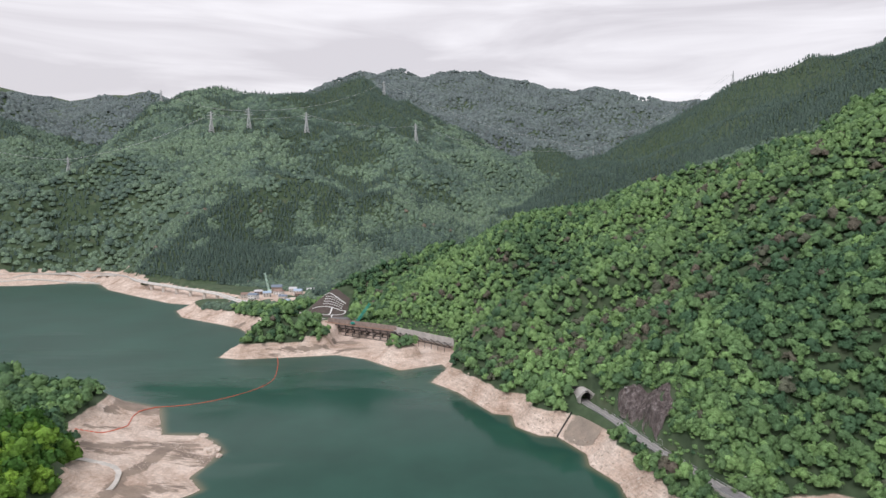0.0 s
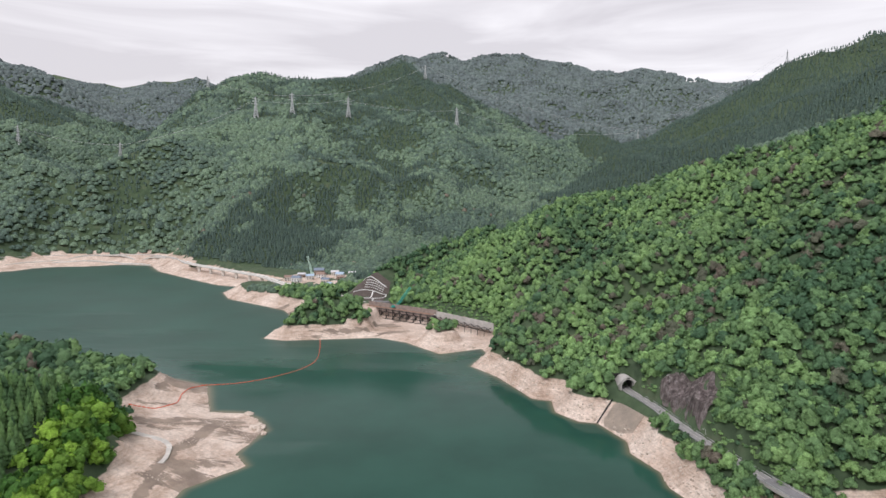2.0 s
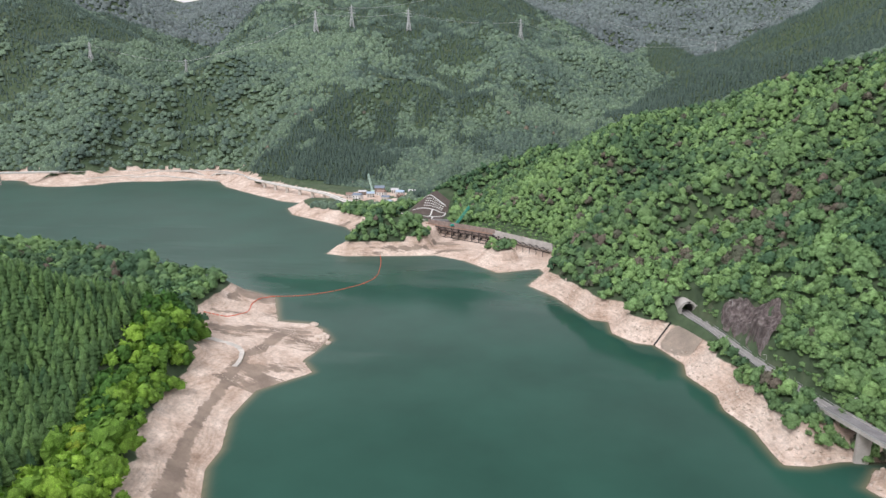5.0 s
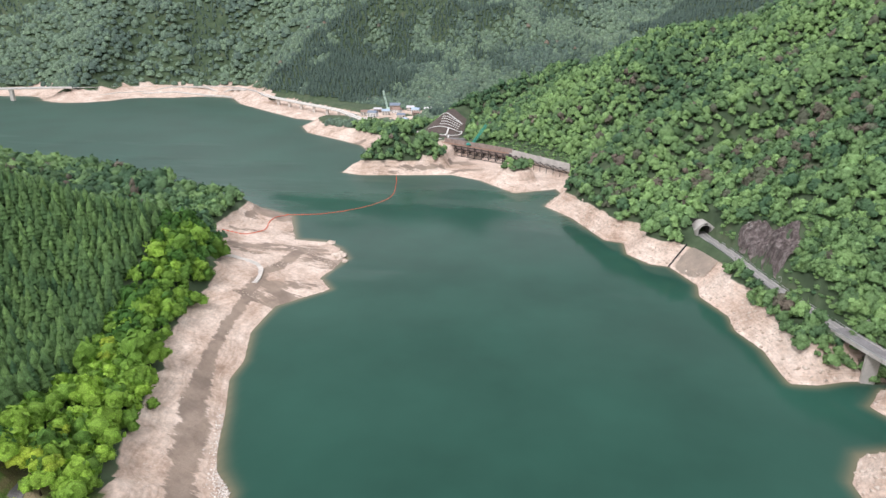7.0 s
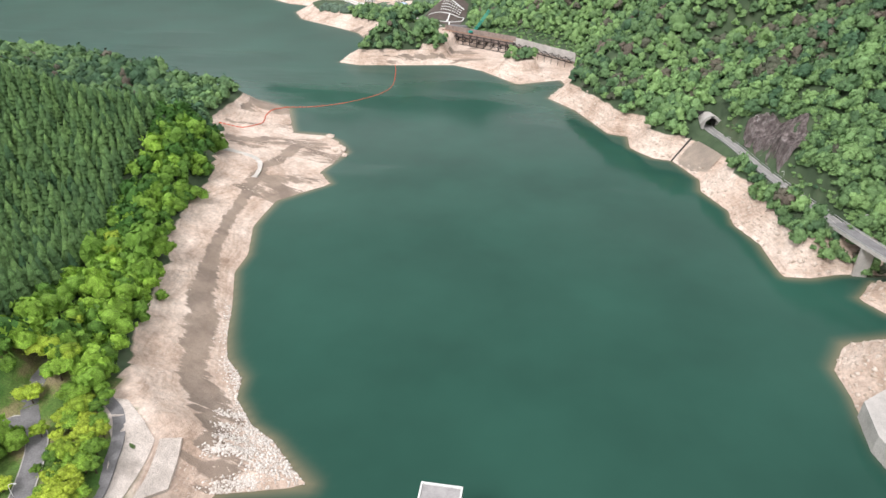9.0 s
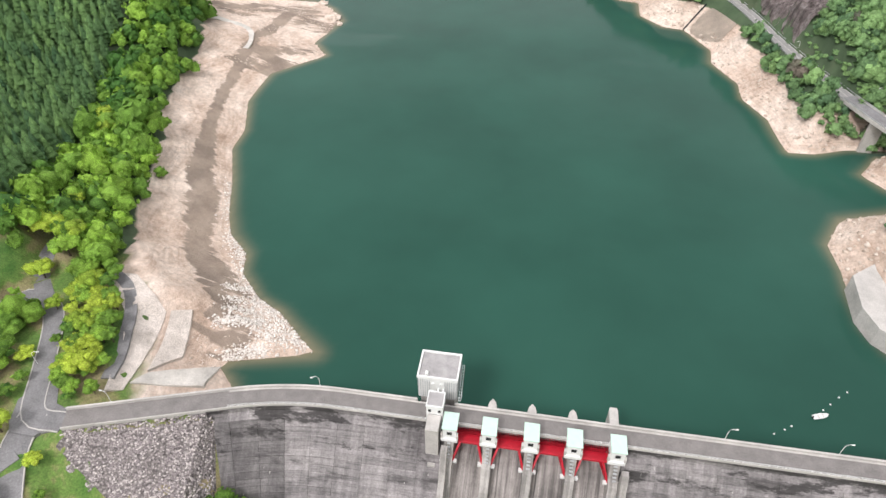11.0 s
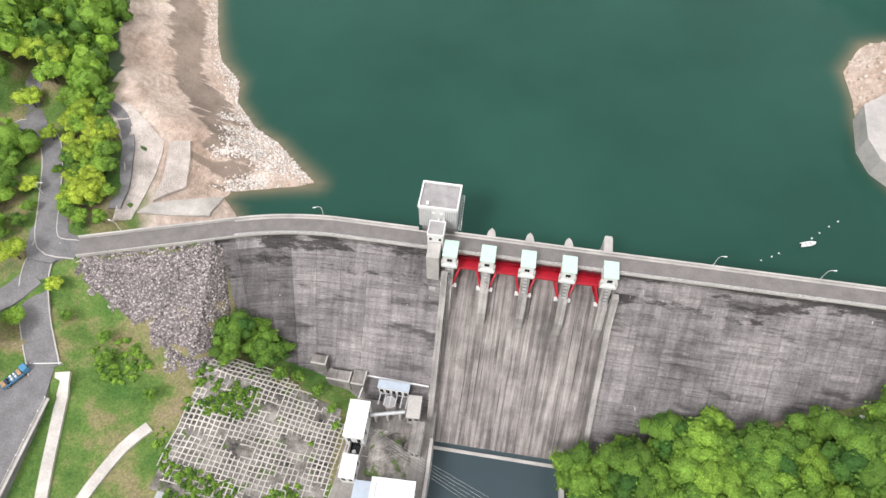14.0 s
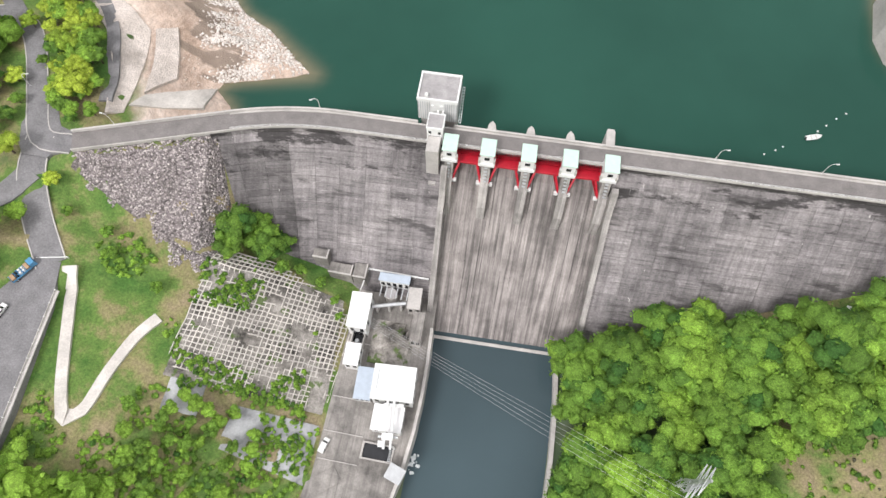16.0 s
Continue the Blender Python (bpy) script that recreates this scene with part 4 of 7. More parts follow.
BLUE = plain("blue_truck_paint", (0.10, 0.30, 0.52), 0.4, vary=0.1)
CARDBOARD = plain("tan_crates", (0.45, 0.30, 0.18), 0.9, vary=0.15)
RUBBER = plain("rubber", (0.02, 0.02, 0.02), 0.85)


def wheels(car, xs, y, r):
    for x in xs:
        for s in (-1, 1):
            w = part("wheel", bars(((x, s * y - 0.11, r), (x, s * y + 0.11, r), r * 2), sides=12), RUBBER, car)
            part("rim", bars(((x, s * (y + 0.1), r), (x, s * (y + 0.13), r), r * 1.1), sides=10), STEEL, w)


truck = thing("flatbed_truck", pose(-115.6, 37.2, 9.3, 0, 0, 60), "blue flatbed truck loaded with tan crates and drums", "truck")
part("cab", boxes((2.1, 3.6, -1.0, 1.0, 0.5, 2.3), bevel=0.12), BLUE, truck)
part("windscreen", boxes((3.56, 3.63, -0.85, 0.85, 1.4, 2.1)), DARK, truck)
part("bed", boxes((-3.4, 2.0, -1.05, 1.05, 0.75, 0.95), (-3.4, 2.0, -1.1, -1.02, 0.95, 1.35), (-3.4, 2.0, 1.02, 1.1, 0.95, 1.35), (-3.45, -3.37, -1.05, 1.05, 0.95, 1.35)), BLUE, truck)
part("crate", boxes((1.0, 1.9, -0.9, 0.9, 0.95, 1.8), bevel=0.05), CARDBOARD, truck, "tan crate")
part("crate", boxes((-3.2, -2.2, -0.9, 0.1, 0.95, 1.7), bevel=0.05), CARDBOARD, truck, "tan crate")
part("crate", boxes((-3.2, -2.2, 0.2, 0.95, 0.95, 1.6), bevel=0.05), CARDBOARD, truck, "tan crate")
for x, y in ((-1.6, -0.5), (-1.5, 0.5), (-0.6, -0.45), (-0.5, 0.5), (0.4, -0.5), (0.4, 0.45)):
    part("drum", bars(((x, y, 0.95), (x, y, 1.75), 0.6), sides=10), WHITE if x > -1 else DARK, truck)
wheels(truck, (-2.3, 2.6), 0.95, 0.42)


def car(m, paint, label):
    c = thing("car", m, label, "car", "parked cars")
    bm = bmesh.new()
    prof = [(-2.1, 0.45), (2.1, 0.45), (2.1, 0.85), (1.2, 1.0), (0.7, 1.5), (-1.5, 1.55), (-2.1, 1.0)]
    a, b = [bm.verts.new((x, -0.8, z)) for x, z in prof], [bm.verts.new((x, 0.8, z)) for x, z in prof]
    bm.faces.new(a), bm.faces.new(b[::-1])
    for i in range(len(prof)):
        j = (i + 1) % len(prof)
        bm.faces.new((a[i], b[i], b[j], a[j]))
    part("body", bm, paint, c)
    part("windscreen", bars(((1.18, 0, 1.03), (0.74, 0, 1.49), 1.4, 0.05)), DARK, c)
    part("side_window", boxes((-1.3, 0.6, -0.82, -0.79, 1.05, 1.42)), DARK, c)
    part("side_window", boxes((-1.3, 0.6, 0.79, 0.82, 1.05, 1.42)), DARK, c)
    wheels(c, (-1.3, 1.3), 0.72, 0.32)
    return c


car(pose(-116.6, 26.2, 9.3, 0, 0, 75), WHITE, "white car standing on the dark car park")
car(pose(131.2, 322, 17.05, 0, 0, 105), DARK, "dark car on the lakeside road")

# ---- lakeside road: tunnel, bridge, rock face ----
def arch_outline(w, h, n=14):
    return [(-w, 0)] + [(-w * math.cos(math.pi * k / n), h - w + w * math.sin(math.pi * k / n)) for k in range(n + 1)] + [(w, 0)]


TUN = pose(101.6, 431, 17.9, 0, 0, 16)   # y runs into the hill
tunnel = thing("tunnel_portal", TUN, "arched pale concrete road tunnel portal in the hillside", "tunnel", kind="structure")
bm = bmesh.new()
outer, inner = arch_outline(6.2, 9.2), arch_outline(4.8, 7.5)
for y0, y1 in ((0, 9),):
    rings = [[bm.verts.new((x, y, z)) for x, z in prof] for y in (y0, y1) for prof in (outer, inner)]
    n = len(outer)
    for i in range(n - 1):
        bm.faces.new((rings[0][i], rings[0][i + 1], rings[1][i + 1], rings[1][i]))
        bm.faces.new((rings[0][i + 1], rings[0][i], rings[2][i], rings[2][i + 1]))
        bm.faces.new((rings[1][i], rings[1][i + 1], rings[3][i + 1], rings[3][i]))
part("portal_ring", bm, PALE, tunnel)
bm = bmesh.new()
prof = arch_outline(4.75, 7.4)
a, b = [bm.verts.new((x, 3.5, z)) for x, z in prof], [bm.verts.new((x, 30, z)) for x, z in prof]
bm.faces.new(b)
for i in range(len(prof) - 1):
    bm.faces.new((a[i], a[i + 1], b[i + 1], b[i]))
part("tunnel_lining", bm, plain("dark_lining", (0.06, 0.058, 0.055), 0.95), tunnel, "dark lining")
part("wing_wall", bars(((5.2, 0.6, 3.2), (11.5, -2.5, 1.6), 0.6, 6.0)), PALE, tunnel)
part("wing_wall", bars(((-5.2, 0.6, 3.2), (-7.5, -0.5, 2.0), 0.6, 6.0)), PALE, tunnel)
part("name_plate", boxes((-1.3, 1.3, -0.06, 0.02, 7.9, 8.6)), DARK, tunnel)
bridge_line = smooth_line([(138, 300, 17), (149, 273, 16.8), (160, 250, 16.8), (174, 226, 17), (190, 200, 17.5)])
cove_bridge = thing("cove_bridge", pose(0, 0, 0), "grey concrete road bridge over a narrow cove", "bridge", kind="structure")
part("deck", ribbon(bridge_line, 8.6, 1.3), PALE, cove_bridge)
part("roadway", ribbon(bridge_line, 7.4, 0.2, 0, 0.12), ASPHALT, cove_bridge)
for s in (-4.1, 4.1):
    part("guard_rail", ribbon(bridge_line, 0.12, 0.35, s, 0.95), STEEL, cove_bridge)
    part("kerb", ribbon(bridge_line, 0.4, 0.4, s, 0.3), PALE, cove_bridge)
    for q in bridge_line[::1]:
        part("rail_post", boxes((q[0] + s * 0.9 - 0.06, q[0] + s * 0.9 + 0.06, q[1] + s * 0.42 - 0.06, q[1] + s * 0.42 + 0.06, q[2] + 0.1, q[2] + 0.95)), STEEL, cove_bridge)
for q in (bridge_line[8], bridge_line[20]):
    part("pier", boxes((q[0] - 3, q[0] + 3, q[1] - 0.8, q[1] + 0.8, -6, q[2] - 1.25)), PALE, cove_bridge)
for side, label in ((-4.2, "lakeside"), (4.2, "hillside")):
    rail = thing("crash_barrier", pose(0, 0, 0), "grey steel crash barrier along the road", "crash barrier", "crash barriers")
    c = smooth_line(ROADS["lake_road"][2])[8:]
    part("rail", ribbon(c, 0.1, 0.35, side, 0.8), STEEL, rail)
    for i in range(0, len(c), 2):
        d = c[min(i + 1, len(c) - 1)] - c[i - 1 if i else 0]
        n = np.array([-d[1], d[0]]) / np.hypot(d[0], d[1]) * side
        part("post", boxes((c[i][0] + n[0] - 0.06, c[i][0] + n[0] + 0.06, c[i][1] + n[1] - 0.06, c[i][1] + n[1] + 0.06, c[i][2] - 0.5, c[i][2] + 0.75)), STEEL, rail)


def cliff_mat():
    k = Mat("dark_streaked_rock", 0.85)
    c = k.ramp(k.noise(0.25, 8, 0.7), (0.3, (0.12, 0.095, 0.092)), (0.5, (0.27, 0.225, 0.22)), (0.68, (0.48, 0.43, 0.42)))
    c = k.mix(0.6, c, k.ramp(k.noise(1.0, 6, 0.7, k.stretch(0.5, 0.5, 0.09)), (0.38, 0.35), (0.6, 1.5)), "MULTIPLY")
    return k.bump(k.noise(0.8, 8, 0.7), 0.9, 0.6).done(c)


bm = bmesh.new()
grid = []
for i in range(44):
    row = []
    for j in range(40):
        u, v = i / 43, j / 39
        y = 408 - 50 * u - 4 * v
        x = 118 + (369 - y) * 0.23 + 5.5 + v * (17.5 - 14 * abs(u - 0.45)) + 0.7 * math.sin(u * 23)
        k = noise.fractal(Vector((x * 0.16, y * 0.16, v)), 1.0, 2.0, 5) * 1.6 + 0.8 * noise.fractal(Vector((x * 0.5, y * 0.5, 4.0)), 1.0, 2.0, 4)
        row.append((x, y, k))
    grid.append(row)
gx = np.array(grid)
gz = height(gx[..., 0], gx[..., 1])
rows = [[bm.verts.new((gx[i, j, 0] - gx[i, j, 2] * 0.6, gx[i, j, 1], max(gz[i, j], 17.5) + 1.3 + gx[i, j, 2])) for j in range(40)] for i in range(44)]
for a, b in zip(rows, rows[1:]):
    for j in range(39):
        bm.faces.new((a[j], b[j], b[j + 1], a[j + 1]))
bmesh.ops.solidify(bm, geom=bm.faces[:], thickness=2.5)
tagged(part("rock_face", bm, cliff_mat()), "dark purple-grey streaked rock cutting above the road", "rock face", kind="structure")


def patch_slab(name, corners, n=14, lift=0.9):
    """A smooth paved slope over the ground between four plan corners."""
    a, b, c, d = (np.array(q, float) for q in corners)
    bm, rows = bmesh.new(), []
    for j in range(n):
        row = []
        for i in range(n):
            u, v = i / (n - 1), j / (n - 1)
            q = a * (1 - u) * (1 - v) + b * u * (1 - v) + c * u * v + d * (1 - u) * v
            row.append(bm.verts.new((q[0], q[1], 0.2 + 13.5 * v + 0.4 * math.sin(u * 3.1))))
        rows.append(row)
    for r0, r1 in zip(rows, rows[1:]):
        for i in range(n - 1):
            bm.faces.new((r0[i], r0[i + 1], r1[i + 1], r1[i]))
    bmesh.ops.solidify(bm, geom=bm.faces[:], thickness=2.5)
    return part(name, bm, concrete_mat("beige_bank_concrete", (0.60, 0.52, 0.44), 0.8))


# ---- right shore near the dam: concrete platform and revetment ----
tagged(part("revetment", prism([(111, 181), (122, 190), (140, 198), (160, 190), (160, 130), (128, 140), (112, 156), (109.5, 165)], -5, 7.2), PALE), "grey concrete revetment platform on the shore", "revetment", kind="structure")
tagged(patch_slab("shore_slab", [(79.5, 411.5), (91.5, 385), (103, 393), (91, 420)]), "smooth pale concrete slab on the lake bank below the tunnel", "revetment", kind="structure")
tagged(part("drain_groove", ribbon(ground_line([(77.5, 413.5), (83, 418), (89, 422)], 0.9), 0.9, 1.0), DARK), "dark drainage groove down the bank", "drain", kind="structure")

# ---- slopes and works below the dam ----
def patch(name, corners, nu, nv, material, lift=0.35, thick=0.6, relief=0.0, parent=None):
    """A sheet with thickness that follows the ground between four plan corners."""
    a, b, c, d = (np.array(q, float) for q in corners)
    u, v = np.meshgrid(np.linspace(0, 1, nu), np.linspace(0, 1, nv))
    q = a * ((1 - u) * (1 - v))[..., None] + b * (u * (1 - v))[..., None] + c * (u * v)[..., None] + d * ((1 - u) * v)[..., None]
    z = height(q[..., 0], q[..., 1]) + lift + relief * fbm(q[..., 0], q[..., 1], 4, 3, 61)
    bm = bmesh.new()
    rows = [[bm.verts.new((q[j, i, 0], q[j, i, 1], z[j, i])) for i in range(nu)] for j in range(nv)]
    for r0, r1 in zip(rows, rows[1:]):
        for i in range(nu - 1):
            bm.faces.new((r0[i], r0[i + 1], r1[i + 1], r1[i]))
    bmesh.ops.recalc_face_normals(bm, faces=bm.faces)
    if bm.faces[:][0].normal.z < 0:
        bmesh.ops.reverse_faces(bm, faces=bm.faces[:])
    skirt = [e for e in bm.edges if e.is_boundary]
    ext = bmesh.ops.extrude_edge_only(bm, edges=skirt)
    for w in ext["geom"]:
        if isinstance(w, bmesh.types.BMVert):
            w.co.z -= thick
    me = bpy.data.meshes.new(name)
    bm.to_mesh(me), bm.free()
    me.materials.append(material)
    ob = new(name, me)
    ob.parent = parent
    return ob


def shotcrete_mat():
    k = Mat("sprayed_concrete_slope", 0.95)
    c = k.ramp(k.noise(0.16, 8, 0.68), (0.36, (0.045, 0.042, 0.038)), (0.47, (0.19, 0.178, 0.16)), (0.64, (0.44, 0.415, 0.38)))
    c = k.mix(k.ramp(k.noise(0.22, 5, 0.6), (0.58, 0.0), (0.62, 0.85)), c, (0.09, 0.15, 0.03))
    c = k.mix(0.5, c, k.ramp(k.noise(1.8, 6, 0.7), (0.36, 0.45), (0.62, 1.2)), "MULTIPLY")
    return k.bump(k.noise(1.2, 6, 0.7), 0.6, 0.3).done(c)


SHOTCRETE = shotcrete_mat()
GREYROCK = concrete_mat("grey_weathered_rock", (0.42, 0.43, 0.44), 0.35)
STONEWORK = Mat("rubble_stone_paving", 0.95)
STONEWORK = STONEWORK.bump(STONEWORK.cells(2.4), 0.8, 0.2).done(STONEWORK.mix(0.6, STONEWORK.ramp(STONEWORK.noise(0.15, 6, 0.65), (0.35, (0.50, 0.445, 0.40)), (0.65, (0.78, 0.71, 0.65))),
                                                                STONEWORK.ramp(STONEWORK.cells(2.4, "Distance", None, "DISTANCE_TO_EDGE"), (0.0, 0.4), (0.15, 1.15)), "MULTIPLY"))
lattice = thing("slope_lattice", pose(0, 0, 0), "pale concrete lattice holding a weedy slope", "slope lattice", kind="structure")
patch("slope_face", [(-76, 20), (-37.5, 20), (-40, 53), (-74, 56)], 40, 34, SHOTCRETE, 0.25, 1.0, 0.25, lattice)


def lattice_ok(x, y):
    return y < 58.5 - max(0, x + 58) * 0.42 and y > 19.5 + max(0, -62 - x) * 0.25 and x > -76.5 + max(0, y - 45) * 0.2


def beams(lines):
    for line in lines:
        q = np.array([p for p in line if lattice_ok(*p)])
        if len(q) < 2:
            continue
        q = q + 0.3 * np.stack([fbm(q[:, 0], q[:, 1], 9, 2, 64), fbm(q[:, 0], q[:, 1], 9, 2, 65)], -1)
        z = height(q[:, 0], q[:, 1]) + 0.5 + 0.5 * fbm(q[:, 0], q[:, 1], 5, 2, 63)
        gone = fbm(q[:, 0], q[:, 1], 5, 3, 62) > 0.38
        run = []
        for (x, y), h, lost in list(zip(q, z, gone)) + [((0, 0), 0, True)]:
            if not lost:
                run.append(np.array((x, y, h)))
            elif run:
                if len(run) > 1:
                    part("beam", ribbon(run, 0.27, 0.75), PATHMAT, lattice)
                run = []


beams([(x + (y - 20) * 0.06, y) for y in np.arange(18.5, 60, 1.0)] for x in np.arange(-76.5, -37.5, 1.25))
beams([(x, y + (x + 57) * 0.04 + 0.12 * math.sin(x * 0.8 + y)) for x in np.arange(-76.5, -36.5, 1.0)] for y in np.arange(20.5, 60, 1.4))
for c in ([(-60, 6), (-37, 1), (-37, 17), (-58, 17)], [(-74, 12), (-66, 12), (-66, 20), (-74, 21)]):
    tagged(patch("rock_slope", c, 16, 12, GREYROCK, 0.15, 0.8, 0.5), "bare grey rock slope with weeds", "rock slope", kind="structure")
for c in ([(-136, 126), (-119.5, 109.5), (-111, 116), (-126, 126.5)], [(-119.5, 109.5), (-113.2, 96.6), (-108, 96), (-111, 116)], [(-113.2, 96.6), (-110, 83), (-107, 86), (-108, 96)]):
    tagged(patch("stone_revetment", c, 12, 14, STONEWORK, 0.3, 0.8, 0.1), "curved bank paved with rough pale stones", "revetment", kind="structure")
tagged(patch("stone_revetment", [(-109.5, 116.4), (-105.2, 94.5), (-101.3, 105), (-104.6, 119.8)], 10, 14, STONEWORK, 1.0, 2.5, 0.1), "raised wedge of stone paving above the mud", "revetment", kind="structure")
tagged(patch("concrete_apron", [(-106.6, 88.5), (-90.5, 96.5), (-91.5, 107.5), (-104.8, 94.2)], 14, 10, PATHMAT, 0.7, 2.5, 0.5), "rough pale concrete apron sloping to the water beside the dam", "revetment", kind="structure")
tagged(part("road", ribbon(ground_line([(-136, 127), (-126, 121), (-119, 111), (-114.5, 99), (-111.5, 87)], 0.35), 3.6, 0.8), ASPHALT), "dark narrow lane along the top of the stone bank", "road", kind="structure")

# riprap: many rough stones below the wing road
STONE = Mat("riprap_stone", 0.95)
STONE = STONE.bump(STONE.noise(4, 4), 0.4, 0.1).done(STONE.mix(0.5, STONE.ramp(STONE.island(), (0, (0.17, 0.15, 0.155)), (0.6, (0.33, 0.295, 0.295)), (1, (0.62, 0.57, 0.55))), STONE.ramp(STONE.noise(1.5, 4), (0.3, 0.6), (0.7, 1.2)), "MULTIPLY"))
rs = np.random.default_rng(3)


def stones(name, xy, lo, hi, material, label, category):
    bm = bmesh.new()
    bmesh.ops.create_icosphere(bm, subdivisions=1, radius=1.0)
    tv, tf = np.array([q.co[:] for q in bm.verts]), np.array([[q.index for q in p.verts] for p in bm.faces])
    bm.free()
    n = len(xy)
    s = rs.uniform(lo, hi, (n, 1, 3)) * (1, 1, 0.75)
    v = tv[None] * (1 + rs.uniform(-0.28, 0.28, (n, len(tv), 1))) * s
    a = rs.uniform(0, 6.28, (n, 1))
    x, y = v[..., 0] * np.cos(a) - v[..., 1] * np.sin(a), v[..., 0] * np.sin(a) + v[..., 1] * np.cos(a)
    z = height(xy[:, 0], xy[:, 1])[:, None] + v[..., 2] - 0.25 * (hi - 0.4)
    verts = np.stack([x + xy[:, :1], y + xy[:, 1:], z], -1).reshape(-1, 3)
    faces = (tf[None] + (np.arange(n) * len(tv))[:, None, None]).reshape(-1, 3)
    return tagged(new(name, mesh_of(name, verts, faces, material)), label, category, kind="stuff")


RUBBLE = Mat("packed_rubble", 0.95)
RUBBLE = RUBBLE.bump(RUBBLE.cells(1.6), 1.0, 0.4).done(RUBBLE.mix(0.7, RUBBLE.ramp(RUBBLE.cells(1.6, "Color"), (0.1, (0.12, 0.105, 0.105)), (0.9, (0.40, 0.36, 0.35))), RUBBLE.ramp(RUBBLE.cells(1.6), (0.2, 1.1), (0.6, 0.35)), "MULTIPLY"))
tagged(patch("riprap_bed", [(-113, 66), (-68, 46), (-77, 80.5), (-111, 69.2)], 26, 20, RUBBLE, 0.12, 0.8, 0.3), "packed rubble bank under the loose stones", "riprap", kind="structure")
q = rs.uniform((-113, 48), (-67, 83), (10000, 2))
wing_y = np.interp(q[:, 0], [-116, -78], [68.6, 81.6])
keep = (q[:, 1] < wing_y) & (q[:, 0] < np.interp(q[:, 1], [48, 80], [-69, -77.3])) & (q[:, 1] > np.interp(q[:, 0], [-113, -106, -98, -90, -84, -78], [68, 62, 61, 56, 49, 49]) + 2 * np.sin(q[:, 0]))
stones("riprap", q[keep], 0.2, 0.46, STONE, "slope of grey and pinkish riprap stones", "riprap")
q = rs.uniform((-108, 84.5), (-82, 99), (1100, 2))
keep = (q[:, 1] > np.interp(q[:, 0], [-116, -78], [76, 90])) & (q[:, 1] < np.interp(q[:, 0], [-108, -82], [82, 97.5]))
stones("riprap", q[keep], 0.2, 0.42, STONE, "strip of grey stones beside the crest road", "riprap")
ROCKM = Mat("bleached_shore_rock", 0.95)
ROCKM = ROCKM.bump(ROCKM.noise(1.5, 6, 0.7), 0.6, 0.3).done(ROCKM.mix(0.5, ROCKM.ramp(ROCKM.noise(0.4, 6), (0.35, (0.44, 0.35, 0.28)), (0.65, (0.66, 0.58, 0.51))), ROCKM.ramp(ROCKM.island(), (0, 0.9), (1, 1.1)), "MULTIPLY"))
q = rs.uniform((-60, 120), (190, 640), (60000, 2))
d = shore_distance(q[:, 0], q[:, 1])
q = q[(d > 0.2) & (d < 13) & (rs.uniform(0, 1, len(q)) < 0.85)]
stones("shore_rocks", q[:1100], 0.35, 1.5, ROCKM, "broken beige rocks along the steep shore", "rocks")
q = rs.uniform((-260, 105), (-60, 520), (30000, 2))
d, zz = shore_distance(q[:, 0], q[:, 1]), height(q[:, 0], q[:, 1])
q = q[(d > 0.3) & (zz < 12) & (fbm(q[:, 0], q[:, 1], 22, 3, 71) > 0.18) & (below_dam(q[:, 0], q[:, 1]) < -14)]
stones("beach_stones", q[:2600], 0.15, 0.55, ROCKM, "scattered pale stones on the drained lake bed", "stones")
BLEACHED = Mat("bleached_white_rubble", 0.95)
BLEACHED = BLEACHED.bump(BLEACHED.noise(2.5, 5, 0.7), 0.5, 0.2).done(BLEACHED.mix(0.5, BLEACHED.ramp(BLEACHED.island(), (0, (0.50, 0.44, 0.39)), (0.5, (0.70, 0.65, 0.60)), (1, (0.82, 0.79, 0.75))), BLEACHED.ramp(BLEACHED.noise(1.5, 4), (0.3, 0.75), (0.7, 1.15)), "MULTIPLY"))
for line, wide, count in (([(-131, 202), (-122, 182), (-113, 166), (-106, 156), (-100, 147), (-91, 137), (-82, 131), (-76, 124), (-69, 119)], 1.9, 2000), ([(-103, 137), (-96, 141)], 1.3, 160), ([(-100, 131), (-90, 136)], 1.2, 200),
                          ([(-96, 126), (-85, 131)], 1.4, 260), ([(-99, 119.5), (-86, 124.5)], 0.9, 260), ([(-93, 109.8), (-80, 116.5)], 1.3, 420), ([(-88, 126), (-78, 119)], 2.2, 420)):
    p = np.array(smooth_line([(x, y, 0) for x, y in line], 0.5))[:, :2]
    q = p[rs.integers(0, len(p), count)] + rs.normal(0, wide, (count, 2))
    stones("pale_rubble", q[shore_distance(*q.T) > 0.2], 0.16, 0.62, BLEACHED, "ridge of bleached white rubble on the drained lake bed", "rubble")
for x, y, r, z in ((-148, 389, 6.5, 0.2), (-164, 415, 3.8, 0.0), (-141, 381, 2.5, 0.1), (-128.5, 175, 1.8, 1.5)):
    bm = bmesh.new()
    bmesh.ops.create_icosphere(bm, subdivisions=3, radius=1.0)
    for v in bm.verts:
        v.co *= 1 + 0.5 * noise.fractal(v.co * 1.6 + Vector((x, y, 0)), 1.0, 2.0, 4)
        v.co = Vector((v.co.x * r, v.co.y * r * 0.75, v.co.z * r * 0.42))
    rock = part("boulder", bm, ROCKM)
    rock.matrix_world = pose(x, y, z, 0, 0, x * 3)
    tagged(rock, "pale rounded bare rock at the water's edge", "rock", "bare rocks on the shore")

